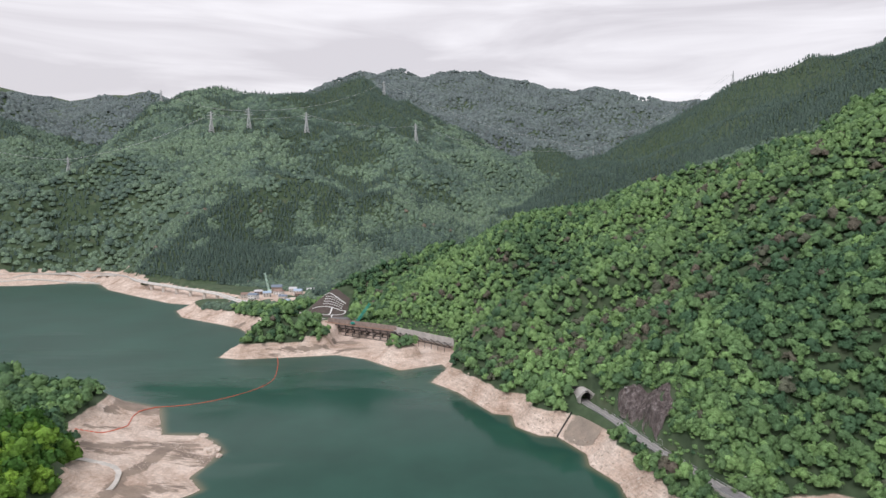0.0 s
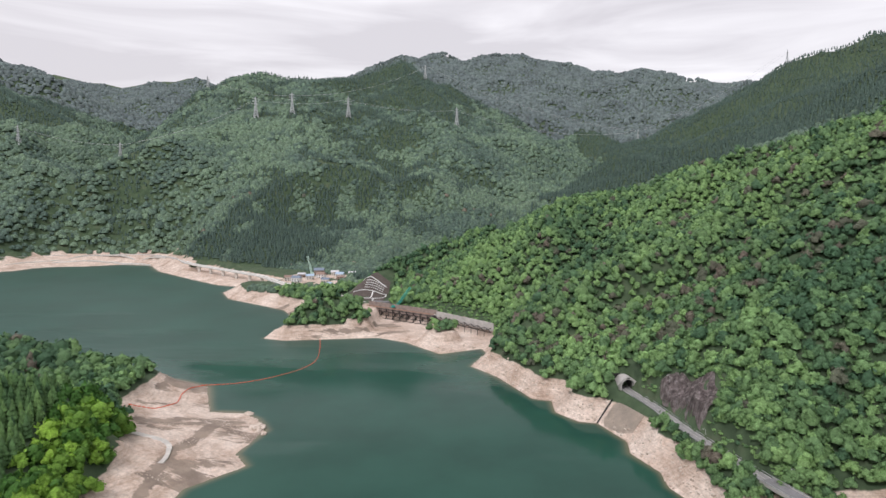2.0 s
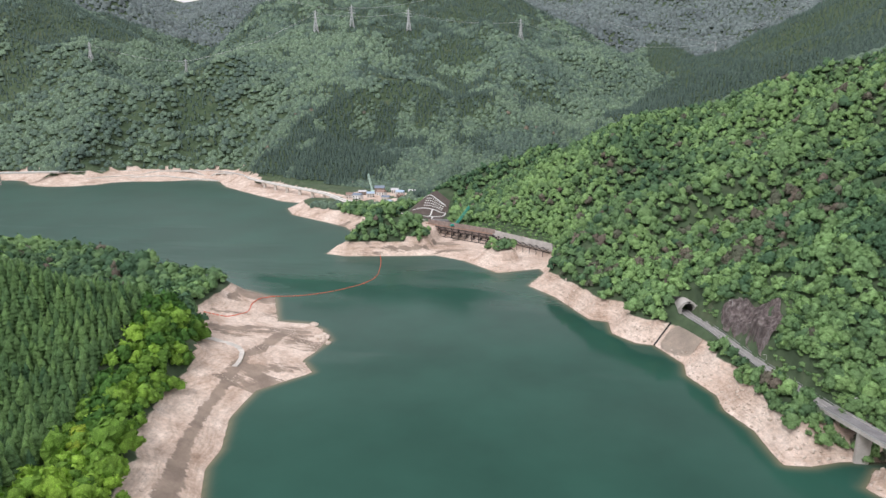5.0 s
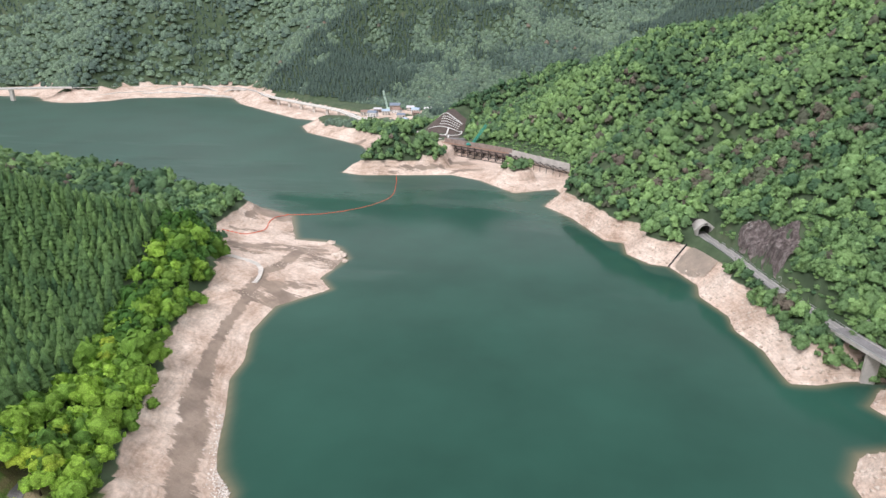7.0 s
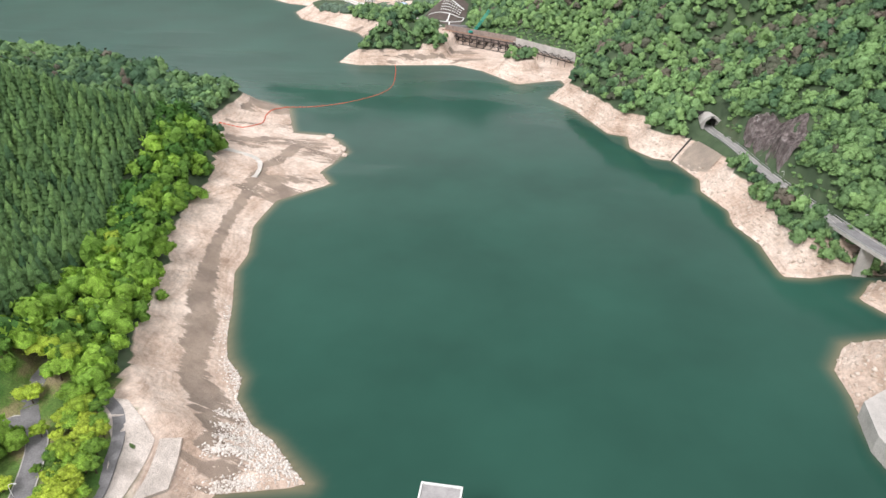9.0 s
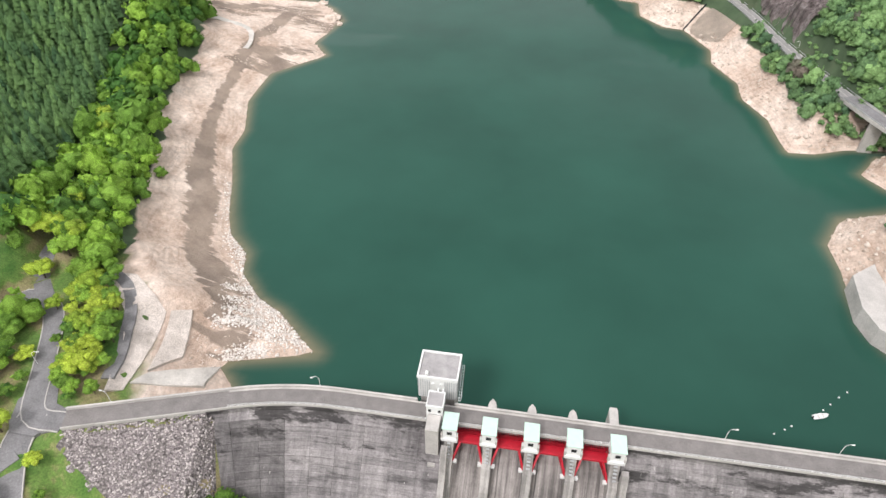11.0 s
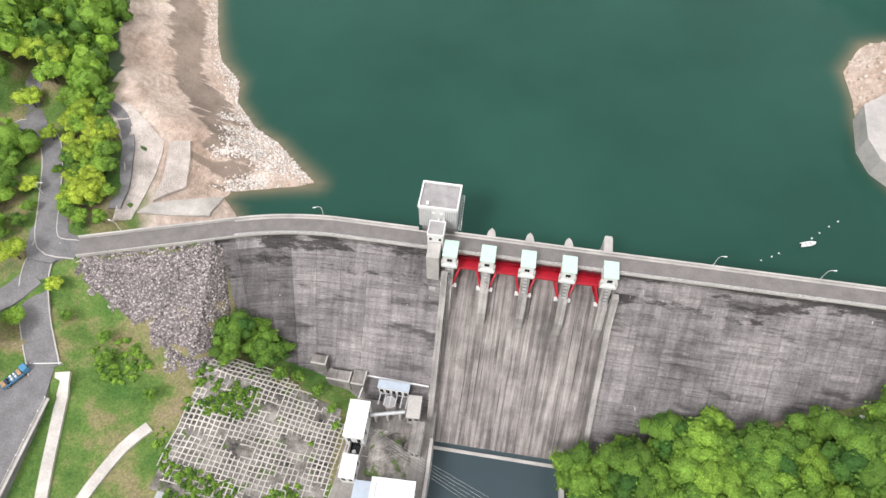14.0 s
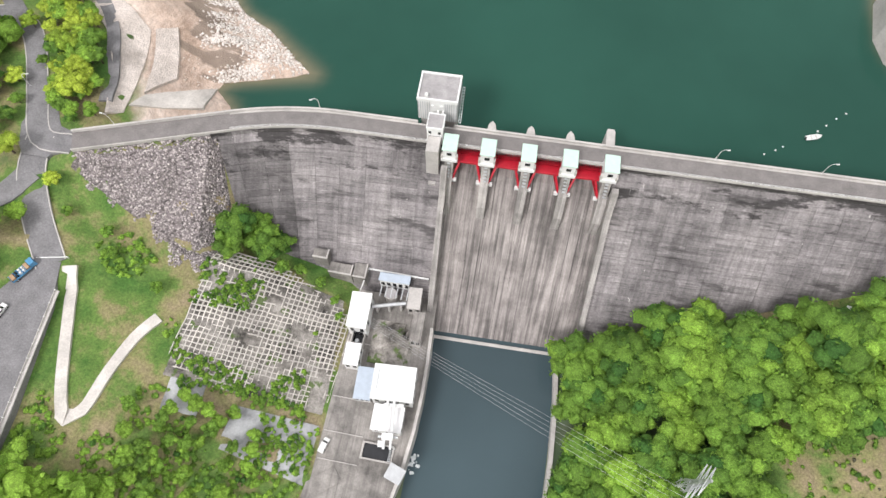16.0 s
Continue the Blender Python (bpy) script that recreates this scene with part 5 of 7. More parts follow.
# ---- power station at the foot of the dam ----
WHITEROOF = plain("bright_white_roof", (0.86, 0.86, 0.86), 0.45, vary=0.04)
BLUEROOF = plain("pale_blue_roof", (0.45, 0.52, 0.60), 0.5, vary=0.06)
APRON = concrete_mat("stained_yard_concrete", (0.33, 0.312, 0.29), 0.38, streak=0.25)
yard = thing("station_yard", pose(0, 0, 0), "stained concrete yard beside the river", "yard", kind="structure")
part("slab", prism([(-38, 62), (-13.2, 64), (-12.6, 48), (-11.8, 30), (-12.2, 20), (-14, 4), (-18, -30), (-40, -30), (-37.5, 20)], -33, -20.0), APRON, yard)
for y in (42, 26, 16.5, 9):
    part("joint_kerb", boxes((-36.5, -25.5, y - 0.12, y + 0.12, -20.05, -19.75)), PALE, yard)
wall_line = [np.array(q + (-18.7,)) for q in ((-12.9, 50.0), (-12.2, 40.0), (-11.9, 30.0), (-12.2, 20.0), (-13.2, 10.0), (-14.6, 2.0), (-17.5, -14.0))]
river_wall = thing("river_wall", pose(0, 0, 0), "pale concrete river wall with a low parapet", "wall", kind="structure")
part("wall", ribbon(wall_line, 0.9, 14), PALE, river_wall)
wall_line = [np.array(q + (-26.0,)) for q in ((24.3, 51.0), (25.4, 44.0), (26.2, 35.0), (26.6, 20.0), (26.3, 5.0), (26.0, -20.0))]
part("wall", ribbon(wall_line, 1.2, 7), PALE, river_wall)


def hall(name, x0, x1, y0, y1, z0, z1, roof, label, rz=0.0, windows=0, wall=WHITE):
    cx, cy = (x0 + x1) / 2, (y0 + y1) / 2
    w, d, h = (x1 - x0) / 2, (y1 - y0) / 2, z1 - z0
    b = thing(name, pose(cx, cy, z0, 0, 0, rz), label, "building")
    part("wall", boxes((-w, w, -d, d, 0, h), bevel=0.05), wall, b)
    part("roof", boxes((-w - 0.2, w + 0.2, -d - 0.2, d + 0.2, h + 0.003, h + 0.3), bevel=0.05), roof, b)
    for i in range(windows):
        x = -w + (i + 0.5) * 2 * w / windows
        part("window", boxes((x - 0.5, x + 0.5, -d - 0.05, -d + 0.02, h * 0.45, h * 0.8)), DARK, b)
        part("window", boxes((w - 0.02, w + 0.05, -d + (i + 0.5) * 2 * d / windows - 0.5, -d + (i + 0.5) * 2 * d / windows + 0.5, h * 0.45, h * 0.8)), DARK, b)
    return b


b = hall("gate_hall", -36.4, -31.0, 44.4, 54.6, -20, -12, WHITEROOF, "tall white-roofed building at the foot of the dam", 3, 2)
part("door", boxes((-1.4, 1.4, -5.2, -5.05, 0, 3.2)), DARK, b)
b = hall("store_shed", -34.9, -31.0, 34.2, 40.2, -20, -14, WHITEROOF, "smaller white-roofed shed on the concrete yard", 3, 2)
b = thing("open_pit", pose(-33.2, 42.3, -20), "dark open pit with machinery between two sheds", "pit")
part("rim", boxes((-1.9, -1.6, -2, 2, 0, 2.6), (1.6, 1.9, -2, 2, 0, 2.6)), PALE, b)
part("pump", bars(((-0.2, 0, 0.2), (-0.2, 0, 1.4), 1.2), ((0.6, -0.9, 0.2), (0.6, -0.9, 1.0), 0.8), sides=10), STEEL, b)
part("floor", boxes((-1.6, 1.6, -2, 2, 0.02, 0.1)), DARK, b)
b = hall("powerhouse", -25.1, -14.0, 26.4, 35.6, -20, -12, WHITEROOF, "large white flat-roofed powerhouse beside the river", 4, 4)
part("roof_parapet", boxes((-5.8, 5.8, 4.5, 4.8, 8.3, 8.6), (-5.8, 5.8, -4.8, -4.5, 8.3, 8.6), (-5.8, -5.5, -4.5, 4.5, 8.3, 8.6), (5.5, 5.8, -4.5, 4.5, 8.3, 8.6)), WHITE, b)
part("roof_stain_plate", boxes((-4.6, -4.2, -2.0, 3.4, 8.3, 8.36), (-3.6, -2.8, 0.4, 0.7, 8.3, 8.36)), STEEL, b)
b = hall("annexe", -30.3, -25.9, 25.9, 34.6, -20, -16.2, BLUEROOF, "low annexe with a pale blue roof", 3, 3)
b = hall("gate_shed", -23.4, -15.4, 18.6, 25.2, -20, -14.4, WHITEROOF, "white-roofed shed with a gantry across it", 2, 3)
gantry = thing("gantry_crane", pose(-18.4, 20.2, -20, 0, 0, 7), "white steel gantry crane over the intake pool", "crane")
for s in (-0.9, 0.9):
    part("girder", boxes((s - 0.3, s + 0.3, -6.4, 6.0, 8.2, 9.0), bevel=0.04), WHITE, gantry)
for s in (-0.9, 0.9):
    for y in (-5.4, 5.4):
        part("leg", bars(((s, y, 8.2), (s * 1.6, y, 0), 0.35)), WHITE, gantry)
part("trolley", boxes((-1.5, 1.5, -4.2, -2.4, 9.0, 9.9), bevel=0.08), WHITE, gantry)
part("hoist_drum", bars(((-2.6, -3.2, 7.9), (2.6, -3.2, 7.9), 0.7), sides=10), STEEL, gantry)
part("end_platform", boxes((-2.0, 3.4, 4.6, 5.4, 8.0, 8.2)), WHITE, gantry)
part("end_platform", boxes((-2.6, -0.6, -5.8, -4.2, 7.2, 7.6)), WHITE, gantry)
pool = thing("intake_pool", pose(-20.8, 13.2, -20), "dark water intake pool with concrete rims", "pool")
part("water_surface", boxes((-3.9, 4.0, -1.8, 2.0, 0.02, 0.12)), DARK, pool)
part("rim", boxes((-4.4, 4.4, 2.0, 2.4, 0, 0.8), (-4.4, -3.9, -2.2, 2.0, 0, 0.8), (4.0, 4.4, -2.2, 2.0, 0, 0.8), (-3.9, 4.0, -2.2, -1.8, 0, 0.8)), PALE, pool)
part("screen", boxes(*[(3.2 + 0.02, 3.9, -1.7 + 0.42 * j, -1.5 + 0.42 * j, 0.1, 1.2) for j in range(8)]), STEEL, pool)
b = hall("valve_hut", -16.8, -12.5, 6.8, 10.6, -20, -17.0, STEEL, "small metal-roofed hut on the river wall", -18, 1)
b = hall("switch_house", -30.4, -21.6, 60.0, 62.2, -20, -13.2, BLUEROOF, "narrow building with a pale blue roof under the dam", 1.5, 5)
b = hall("concrete_hut", -20.9, -17.4, 53.4, 59.6, -20, -14.4, PALE, "grey concrete hut beside the spillway wall", 4, 2, PALE)
b = hall("stair_block", -18.2, -15.2, 44.0, 52.6, -20, -14.6, APRON, "long concrete stair block beside the spillway wall", 2, 2, PALE)
for x0, x1, y0, y1, z in ((-45.5, -38.6, 59.2, 62.6, -12.2), (-38.4, -34.4, 59.2, 63.8, -12.6), (-50.5, -46.0, 62, 65, -9.5)):
    b = thing("concrete_block", pose(0, 0, 0), "stepped weathered concrete block at the dam toe", "concrete block", "blocks at the dam toe")
    part("body", boxes((x0, x1, y0, y1, -24, z), bevel=0.12), APRON, b)
    part("coping", boxes((x0, x1, y0, y0 + 0.4, z + 0.003, z + 0.4), (x1 - 0.4, x1, y0 + 0.4, y1, z + 0.003, z + 0.4)), PALE, b)
pipe = thing("penstock_pipe", pose(0, 0, 0), "grey steel pipe on concrete saddles", "pipe")
part("pipe", bars(((-31.0, 52.3, -15.6), (-21.4, 54.9, -15.2), 1.1), sides=14), STEEL, pipe)
for f in (0.15, 0.5, 0.85):
    part("flange", bars(((-31 + 9.6 * f - 0.1, 52.3 + 2.6 * f, -15.6), (-31 + 9.6 * f + 0.1, 52.35 + 2.6 * f, -15.6), 1.4), sides=14), STEEL, pipe)
    part("saddle", boxes((-31 + 9.6 * f - 0.3, -31 + 9.6 * f + 0.3, 51.5 + 2.6 * f, 53.1 + 2.6 * f, -20, -16.0)), PALE, pipe)
platform = thing("steel_platform", pose(0, 0, 0), "railed steel platform below the dam", "platform")
part("edge_beam", bars(((-34.4, 63.0, -14), (-16.2, 63.0, -14), 0.4), ((-34.4, 63.0, -14), (-35.2, 56, -14), 0.3)), WHITE, platform)
for i in range(10):
    part("column", bars(((-34 + i * 1.95, 63, -20), (-34 + i * 1.95, 63, -14), 0.25)), STEEL, platform)
for i in range(6):
    part("cross_beam", bars(((-29.6 + i * 1.6, 59.6, -15.6), (-29.6 + i * 1.6, 55.8, -15.6), 0.3)), STEEL, platform)
tank = thing("surge_tank", pose(-26.5, 57.2, -20), "round dark-lidded tank among pipes", "tank")
part("body", bars(((0, 0, 0), (0, 0, 4.2), 3.6), sides=20), PALE, tank)
part("lid", bars(((0, 0, 4.2), (0, 0, 4.4), 3.2), sides=20), GREYROOF, tank)
spoil = patch("rubble_mound", [(-29.5, 37), (-17.5, 37), (-17.5, 50), (-29.5, 50)], 16, 16, SHOTCRETE, 0.6, 3.0, 0.9)
tagged(spoil, "weedy mound of concrete rubble between the buildings", "rubble", kind="structure")
for v in spoil.data.vertices:
    fx, fy = (v.co.x + 23.5) / 6, (v.co.y - 43.5) / 6.5
    v.co.z = max(v.co.z, -19.7 + 2.4 * max(0, 1 - fx * fx - fy * fy) + 0.5 * noise.noise(v.co * 0.9)) if v.co.z > -20.6 else v.co.z
van = car(pose(-35.4, 12.4, -20, 0, 0, 75), WHITE, "white van parked in the station yard")
tagged(part("service_road", ribbon([np.array(q) for q in ((-30, 6, -19.8), (-36, 1, -19.6), (-46, -4, -18.5), (-60, -10, -16))], 4.5, 3.0), APRON), "pale service road curving away from the yard", "road", kind="structure")
foam = Mat("white_water", 0.6)
foam_m = foam.bump(foam.noise(3, 5), 0.8, 0.3).done(foam.ramp(foam.noise(1.2, 5), (0.4, (0.55, 0.62, 0.62)), (0.6, (0.85, 0.88, 0.88))))
bm = bmesh.new()
for k in range(26):
    a = rs.uniform(0, 6.28)
    bmesh.ops.create_icosphere(bm, subdivisions=1, radius=float(rs.uniform(0.2, 0.6)), matrix=Matrix.Translation((-11.2 + rs.normal(0, 0.9), 12.5 + rs.normal(0, 1.8), -29.0)) @ Matrix.Diagonal((1, 1, 0.35, 1)))
tagged(part("outfall_foam", bm, foam_m), "white foaming outfall at the river wall", "foam", kind="stuff")

# wires over the river and a pylon among the trees
wires = thing("power_line", pose(0, 0, 0), "thin power cables sagging over the river", "power line")
for k in range(5):
    o = k * 1.1
    pts = [Vector((-30 + 87 * t, 47.5 - 33 * t - o * (0.5 + t), -10 + 18 * t - 6 * t * (1 - t))) for t in np.linspace(0, 1, 14)]
    part("cable", tube(pts, 0.03, 4), STEEL, wires)


def pylon(m, tall, spread, thick, label):
    """A lattice tower with three pairs of arms."""
    p = thing("transmission_tower", m, label, "pylon", "transmission towers")
    levels = [(0.0, spread), (0.22, spread * 0.72), (0.42, spread * 0.48), (0.6, spread * 0.3), (0.78, spread * 0.2), (1.0, spread * 0.05)]
    for sx, sy in ((-1, -1), (1, -1), (1, 1), (-1, 1)):
        bm = bmesh.new()
        for (a, ra), (b, rb) in zip(levels, levels[1:]):
            bar(bm, (sx * ra, sy * ra, a * tall), (sx * rb, sy * rb, b * tall), thick * 1.3)
        part("leg", bm, STEEL, p)
    bm = bmesh.new()
    for (a, ra), (b, rb) in zip(levels, levels[1:]):
        for (x0, y0), (x1, y1) in (((-1, -1), (1, -1)), ((1, -1), (1, 1)), ((1, 1), (-1, 1)), ((-1, 1), (-1, -1))):
            bar(bm, (x0 * ra, y0 * ra, a * tall), (x1 * rb, y1 * rb, b * tall), thick)
            bar(bm, (x1 * ra, y1 * ra, a * tall), (x0 * rb, y0 * rb, b * tall), thick)
            bar(bm, (x0 * rb, y0 * rb, b * tall), (x1 * rb, y1 * rb, b * tall), thick)
    part("bracing", bm, STEEL, p)
    for z, w in ((0.66, 0.19), (0.78, 0.16), (0.9, 0.13)):
        part("cross_arm", bars(((-w * tall, 0, z * tall), (0, spread * 0.2, z * tall + tall * 0.03), thick), ((-w * tall, 0, z * tall), (0, -spread * 0.2, z * tall), thick),
                               ((w * tall, 0, z * tall), (0, spread * 0.2, z * tall + tall * 0.03), thick), ((w * tall, 0, z * tall), (0, -spread * 0.2, z * tall), thick)), STEEL, p)
    return p


pylon(pose(57, 19, -20, 0, 0, 60), 30, 2.2, 0.22, "pale steel lattice pylon rising out of the trees")

b = hall("drain_hut", 104, 110, 70.5, 76.5, -8, -0.5, APRON, "dark concrete drainage hut at the dam toe", 2, 1, APRON)
b = hall("small_shed", 96.5, 100.8, 69.8, 71.6, -8, -2.0, WHITEROOF, "small white-roofed shed at the dam toe", -6, 1)

# ---- head of the lake: bridges, works, village ----
FLOAT = plain("orange_float", (0.72, 0.12, 0.05), 0.5, vary=0.1)
boom = thing("debris_boom", pose(0, 0, 0), "orange floating debris boom across the lake", "debris boom")
boom_line = smooth_line([(-172, 637, 0.4), (-162, 600, 0.15), (-154, 556, 0.15), (-158, 530, 0.15), (-170, 509, 0.15), (-185, 493, 0.15), (-202, 482, 0.15), (-224, 476, 0.2)], 3.2)
land = ground_line([(-224, 478), (-229, 453), (-221, 425), (-226, 409), (-242, 399)], 0.3)
float_mesh = None
for i, (a, b) in enumerate(zip(boom_line + land[1:], boom_line[1:] + land[1:])):
    d = Vector(b) - Vector(a)
    if d.length < 0.5:
        continue
    if float_mesh is None:
        bm = bars(((0, 0, -1.15), (0, 0, 1.15), 0.62), sides=10)
        q = part("float", bm, FLOAT, boom)
        float_mesh = q.data
    else:
        q = new("float", float_mesh)
        q.parent = boom
    q.matrix_local = Matrix.Translation((Vector(a) + Vector(b)) / 2) @ d.to_track_quat("Z", "Y").to_matrix().to_4x4()
part("cable", tube(boom_line, 0.1), FLOAT, boom)

TEAL = plain("teal_machine_paint", (0.03, 0.36, 0.30), 0.45, vary=0.08)
RUST = plain("rusty_steel_deck", (0.33, 0.265, 0.235), 0.8, vary=0.25, scale=0.3)
DARKSTEEL = plain("dark_trestle_steel", (0.035, 0.03, 0.03), 0.7, vary=0.2)
TARP = plain("blue_tarpaulin", (0.16, 0.36, 0.60), 0.5, vary=0.1)
A, B, C = Vector((-139, 744, 17)), Vector((-52, 690, 17)), Vector((11, 629, 17))
trestle = thing("trestle_bridge", pose(0, 0, 0), "temporary steel trestle bridge with a rusty deck", "bridge")
part("deck", bars((A, B, 0.9, 10.5)), RUST, trestle)
for k in range(11):
    p = A.lerp(B, k / 10)
    g = float(ground_at(p.x, p.y)[0])
    side = Vector((0.53, 0.85, 0))
    for s in (-4, 0, 4):
        c = p + side * s
        part("column", bars(((c.x, c.y, min(g - 1, 12)), (c.x, c.y, 16.6), 0.8)), DARKSTEEL, trestle)
    a, b = p - side * 4, p + side * 4
    part("brace", bars(((a.x, a.y, 5), (b.x, b.y, 15.5), 0.45), ((a.x, a.y, 15.5), (b.x, b.y, 5), 0.45), ((a.x, a.y, 10), (b.x, b.y, 10), 0.45)), DARKSTEEL, trestle)
for z in (4.5, 8.5, 12.5, 15.6):
    part("girder", bars((A + Vector((-2.1, -3.4, z - 17)), B + Vector((-2.1, -3.4, z - 17)), 0.7)), DARKSTEEL, trestle)
part("hoarding", bars((A + Vector((-2.8, -4.5, 0.9)), B + Vector((-2.8, -4.5, 0.9)), 0.25, 1.0)), plain("faded_orange_hoarding", (0.36, 0.22, 0.16), 0.7), trestle)
for f, m, w in ((0.2, TARP, 3.0), (0.62, TARP, 4.5), (0.75, WHITE, 3.0), (0.88, RUST, 4.0), (0.35, PALE, 5.0), (0.5, FLOAT, 2.5)):
    p = A.lerp(B, f)
    load = thing("site_material", pose(p.x, p.y + 2, 17.45, 0, 0, -32), "stacked building material on the trestle deck", "building material", "materials on the deck")
    part("stack", boxes((-w / 2, w / 2, -1.2, 1.2, 0, 1.1), (-w / 3, w / 3, -0.9, 0.9, 1.1, 1.7), bevel=0.08), m, load)
road_bridge = thing("road_bridge", pose(0, 0, 0), "grey road bridge on a dark steel truss", "bridge", kind="structure")
part("deck", bars((B, C, 0.8, 8.5)), PALE, road_bridge)
part("parapet", bars((B + Vector((-2.9, -3, 0.8)), C + Vector((-2.9, -3, 0.8)), 0.3, 0.9)), PALE, road_bridge)
part("parapet", bars((B + Vector((2.9, 3, 0.8)), C + Vector((2.9, 3, 0.8)), 0.3, 0.9)), PALE, road_bridge)
for k in range(9):
    p, q = B.lerp(C, k / 9) + Vector((-2.5, -2.6, 0)), B.lerp(C, (k + 1) / 9) + Vector((-2.5, -2.6, 0))
    part("truss_web", bars((p - Vector((0, 0, 0.5)), q - Vector((0, 0, 5)), 0.5), (p - Vector((0, 0, 5)), q - Vector((0, 0, 0.5)), 0.5)), DARKSTEEL, road_bridge)
    part("truss_post", bars((p - Vector((0, 0, 0.5)), p - Vector((0, 0, 11)), 0.5)), DARKSTEEL, road_bridge)
part("bottom_chord", bars((B + Vector((-2.5, -2.6, -5)), C + Vector((-2.5, -2.6, -5)), 0.7)), DARKSTEEL, road_bridge)
tagged(part("road", ribbon(smooth_line([(-52, 690, 17.3), (-66, 712, 17.5), (-84, 736, 18), (-104, 760, 18), (-140, 772, 17)]), 8, 3.5), ASPHALT), "grey road curving behind the trestle bridge", "road", kind="structure")


def crawler_crane(m, boom_len, lean, label, paint):
    c = thing("crawler_crane", m, label, "crane", "mobile cranes")
    for s in (-1.8, 1.8):
        part("crawler_track", boxes((-3.2, 3.2, s - 0.5, s + 0.5, 0, 1.1), bevel=0.25), DARKSTEEL, c)
    part("body", boxes((-3.4, 2.0, -1.6, 1.6, 1.2, 3.4), bevel=0.2), paint, c)
    part("cab", boxes((0.8, 2.6, 0.6, 1.9, 1.4, 3.9), bevel=0.15), paint, c)
    part("counterweight", boxes((-4.6, -3.4, -1.8, 1.8, 1.0, 3.0), bevel=0.1), paint, c)
    tip = Vector((math.cos(radians(lean)) * boom_len, 0, math.sin(radians(lean)) * boom_len + 2))
    bm = bmesh.new()
    foot = Vector((1.6, 0, 2))
    up = Vector((-math.sin(radians(lean)), 0, math.cos(radians(lean))))
    n = 14
    for i in range(n):
        p, q = foot.lerp(tip, i / n), foot.lerp(tip, (i + 1) / n)
        for oy in (-1.0, 1.0):
            for ou in (-1.0, 1.0):
                o = Vector((0, oy, 0)) + up * ou
                bar(bm, p + o, q + o, 0.42)
        bar(bm, p + Vector((0, -1.0, 0)) + up * 1.0, q + Vector((0, 1.0, 0)) + up * 1.0, 0.3)
        bar(bm, p + Vector((0, -1.0, 0)) + up * 1.0, q + Vector((0, -1.0, 0)) - up * 1.0, 0.2)
        bar(bm, p + Vector((0, 1.0, 0)) - up * 1.0, q + Vector((0, 1.0, 0)) + up * 1.0, 0.2)
    part("boom", bm, paint, c)
    part("pendant_line", bars((Vector((-3.6, 0, 5.5)), tip, 0.12), (Vector((-3.6, 0, 3.2)), Vector((-3.6, 0, 5.5)), 0.3)), DARKSTEEL, c)
    return c


crawler_crane(pose(-104, 723, 17.5, 0, 0, 20), 29, 50, "teal crawler crane with a raised lattice boom", TEAL)
crawler_crane(pose(-286, 1020, 16, 0, 0, 160), 30, 72, "pale green mobile crane standing in the village", LIGHTGREEN)

slope_m = plain("dark_mulched_slope", (0.105, 0.085, 0.075), 0.95, vary=0.2, scale=0.2)
works = thing("terraced_slope", pose(0, 0, 0), "dark bare cut slope with white drainage channels", "cut slope", kind="structure")
patch("slope_face", [(-196, 796), (-128, 775), (-126, 836), (-160, 850)], 22, 20, slope_m, 0.5, 2.0, 0.2, works)
for pts in ([(-194, 800), (-178, 799), (-160, 797), (-140, 793), (-130, 800), (-129, 815)], [(-174, 818), (-155, 814), (-136, 812), (-129, 815)], [(-164, 838), (-146, 832), (-130, 826)],
            [(-141, 778), (-143, 795)], [(-148, 796), (-146, 813)]):
    part("drain_channel", ribbon(ground_line(pts, 0.9), 1.7, 0.8), WHITE, works)
for i in range(9):
    for j in range(4):
        x, y = -158 + i * 2.9 + j * 0.6, 818.5 + j * 3.6 - i * 0.35
        g = float(ground_at(x, y)[0])
        part("anchor_block", boxes((x - 0.9, x + 0.9, y - 0.8, y + 0.8, g + 0.3, g + 1.3)), WHITE, works)
for k in range(3):
    pts = [Vector((-82 + 62 * t, 748 + k * 1.2 - 34 * t, 27 - k * 1.0 - 6 * t - 3 * 4 * t * (1 - t))) for t in np.linspace(0, 1, 10)]
    tagged(part("safety_line", tube(pts, 0.2), plain("yellow_cover", (0.65, 0.5, 0.06), 0.6)), "yellow covered cable sagging above the road", "cable", "yellow cables")

# ---- village houses ----
WALLS = [plain("cream_render", (0.60, 0.57, 0.52), 0.8), plain("white_render", (0.74, 0.74, 0.73), 0.8), plain("timber_wall", (0.28, 0.22, 0.18), 0.85)]
ROOFS = [plain("blue_grey_tiles", (0.20, 0.25, 0.32), 0.6), plain("brown_tiles", (0.30, 0.21, 0.17), 0.7), plain("light_blue_sheet", (0.40, 0.52, 0.66), 0.5), plain("silver_sheet", (0.6, 0.6, 0.62), 0.4)]


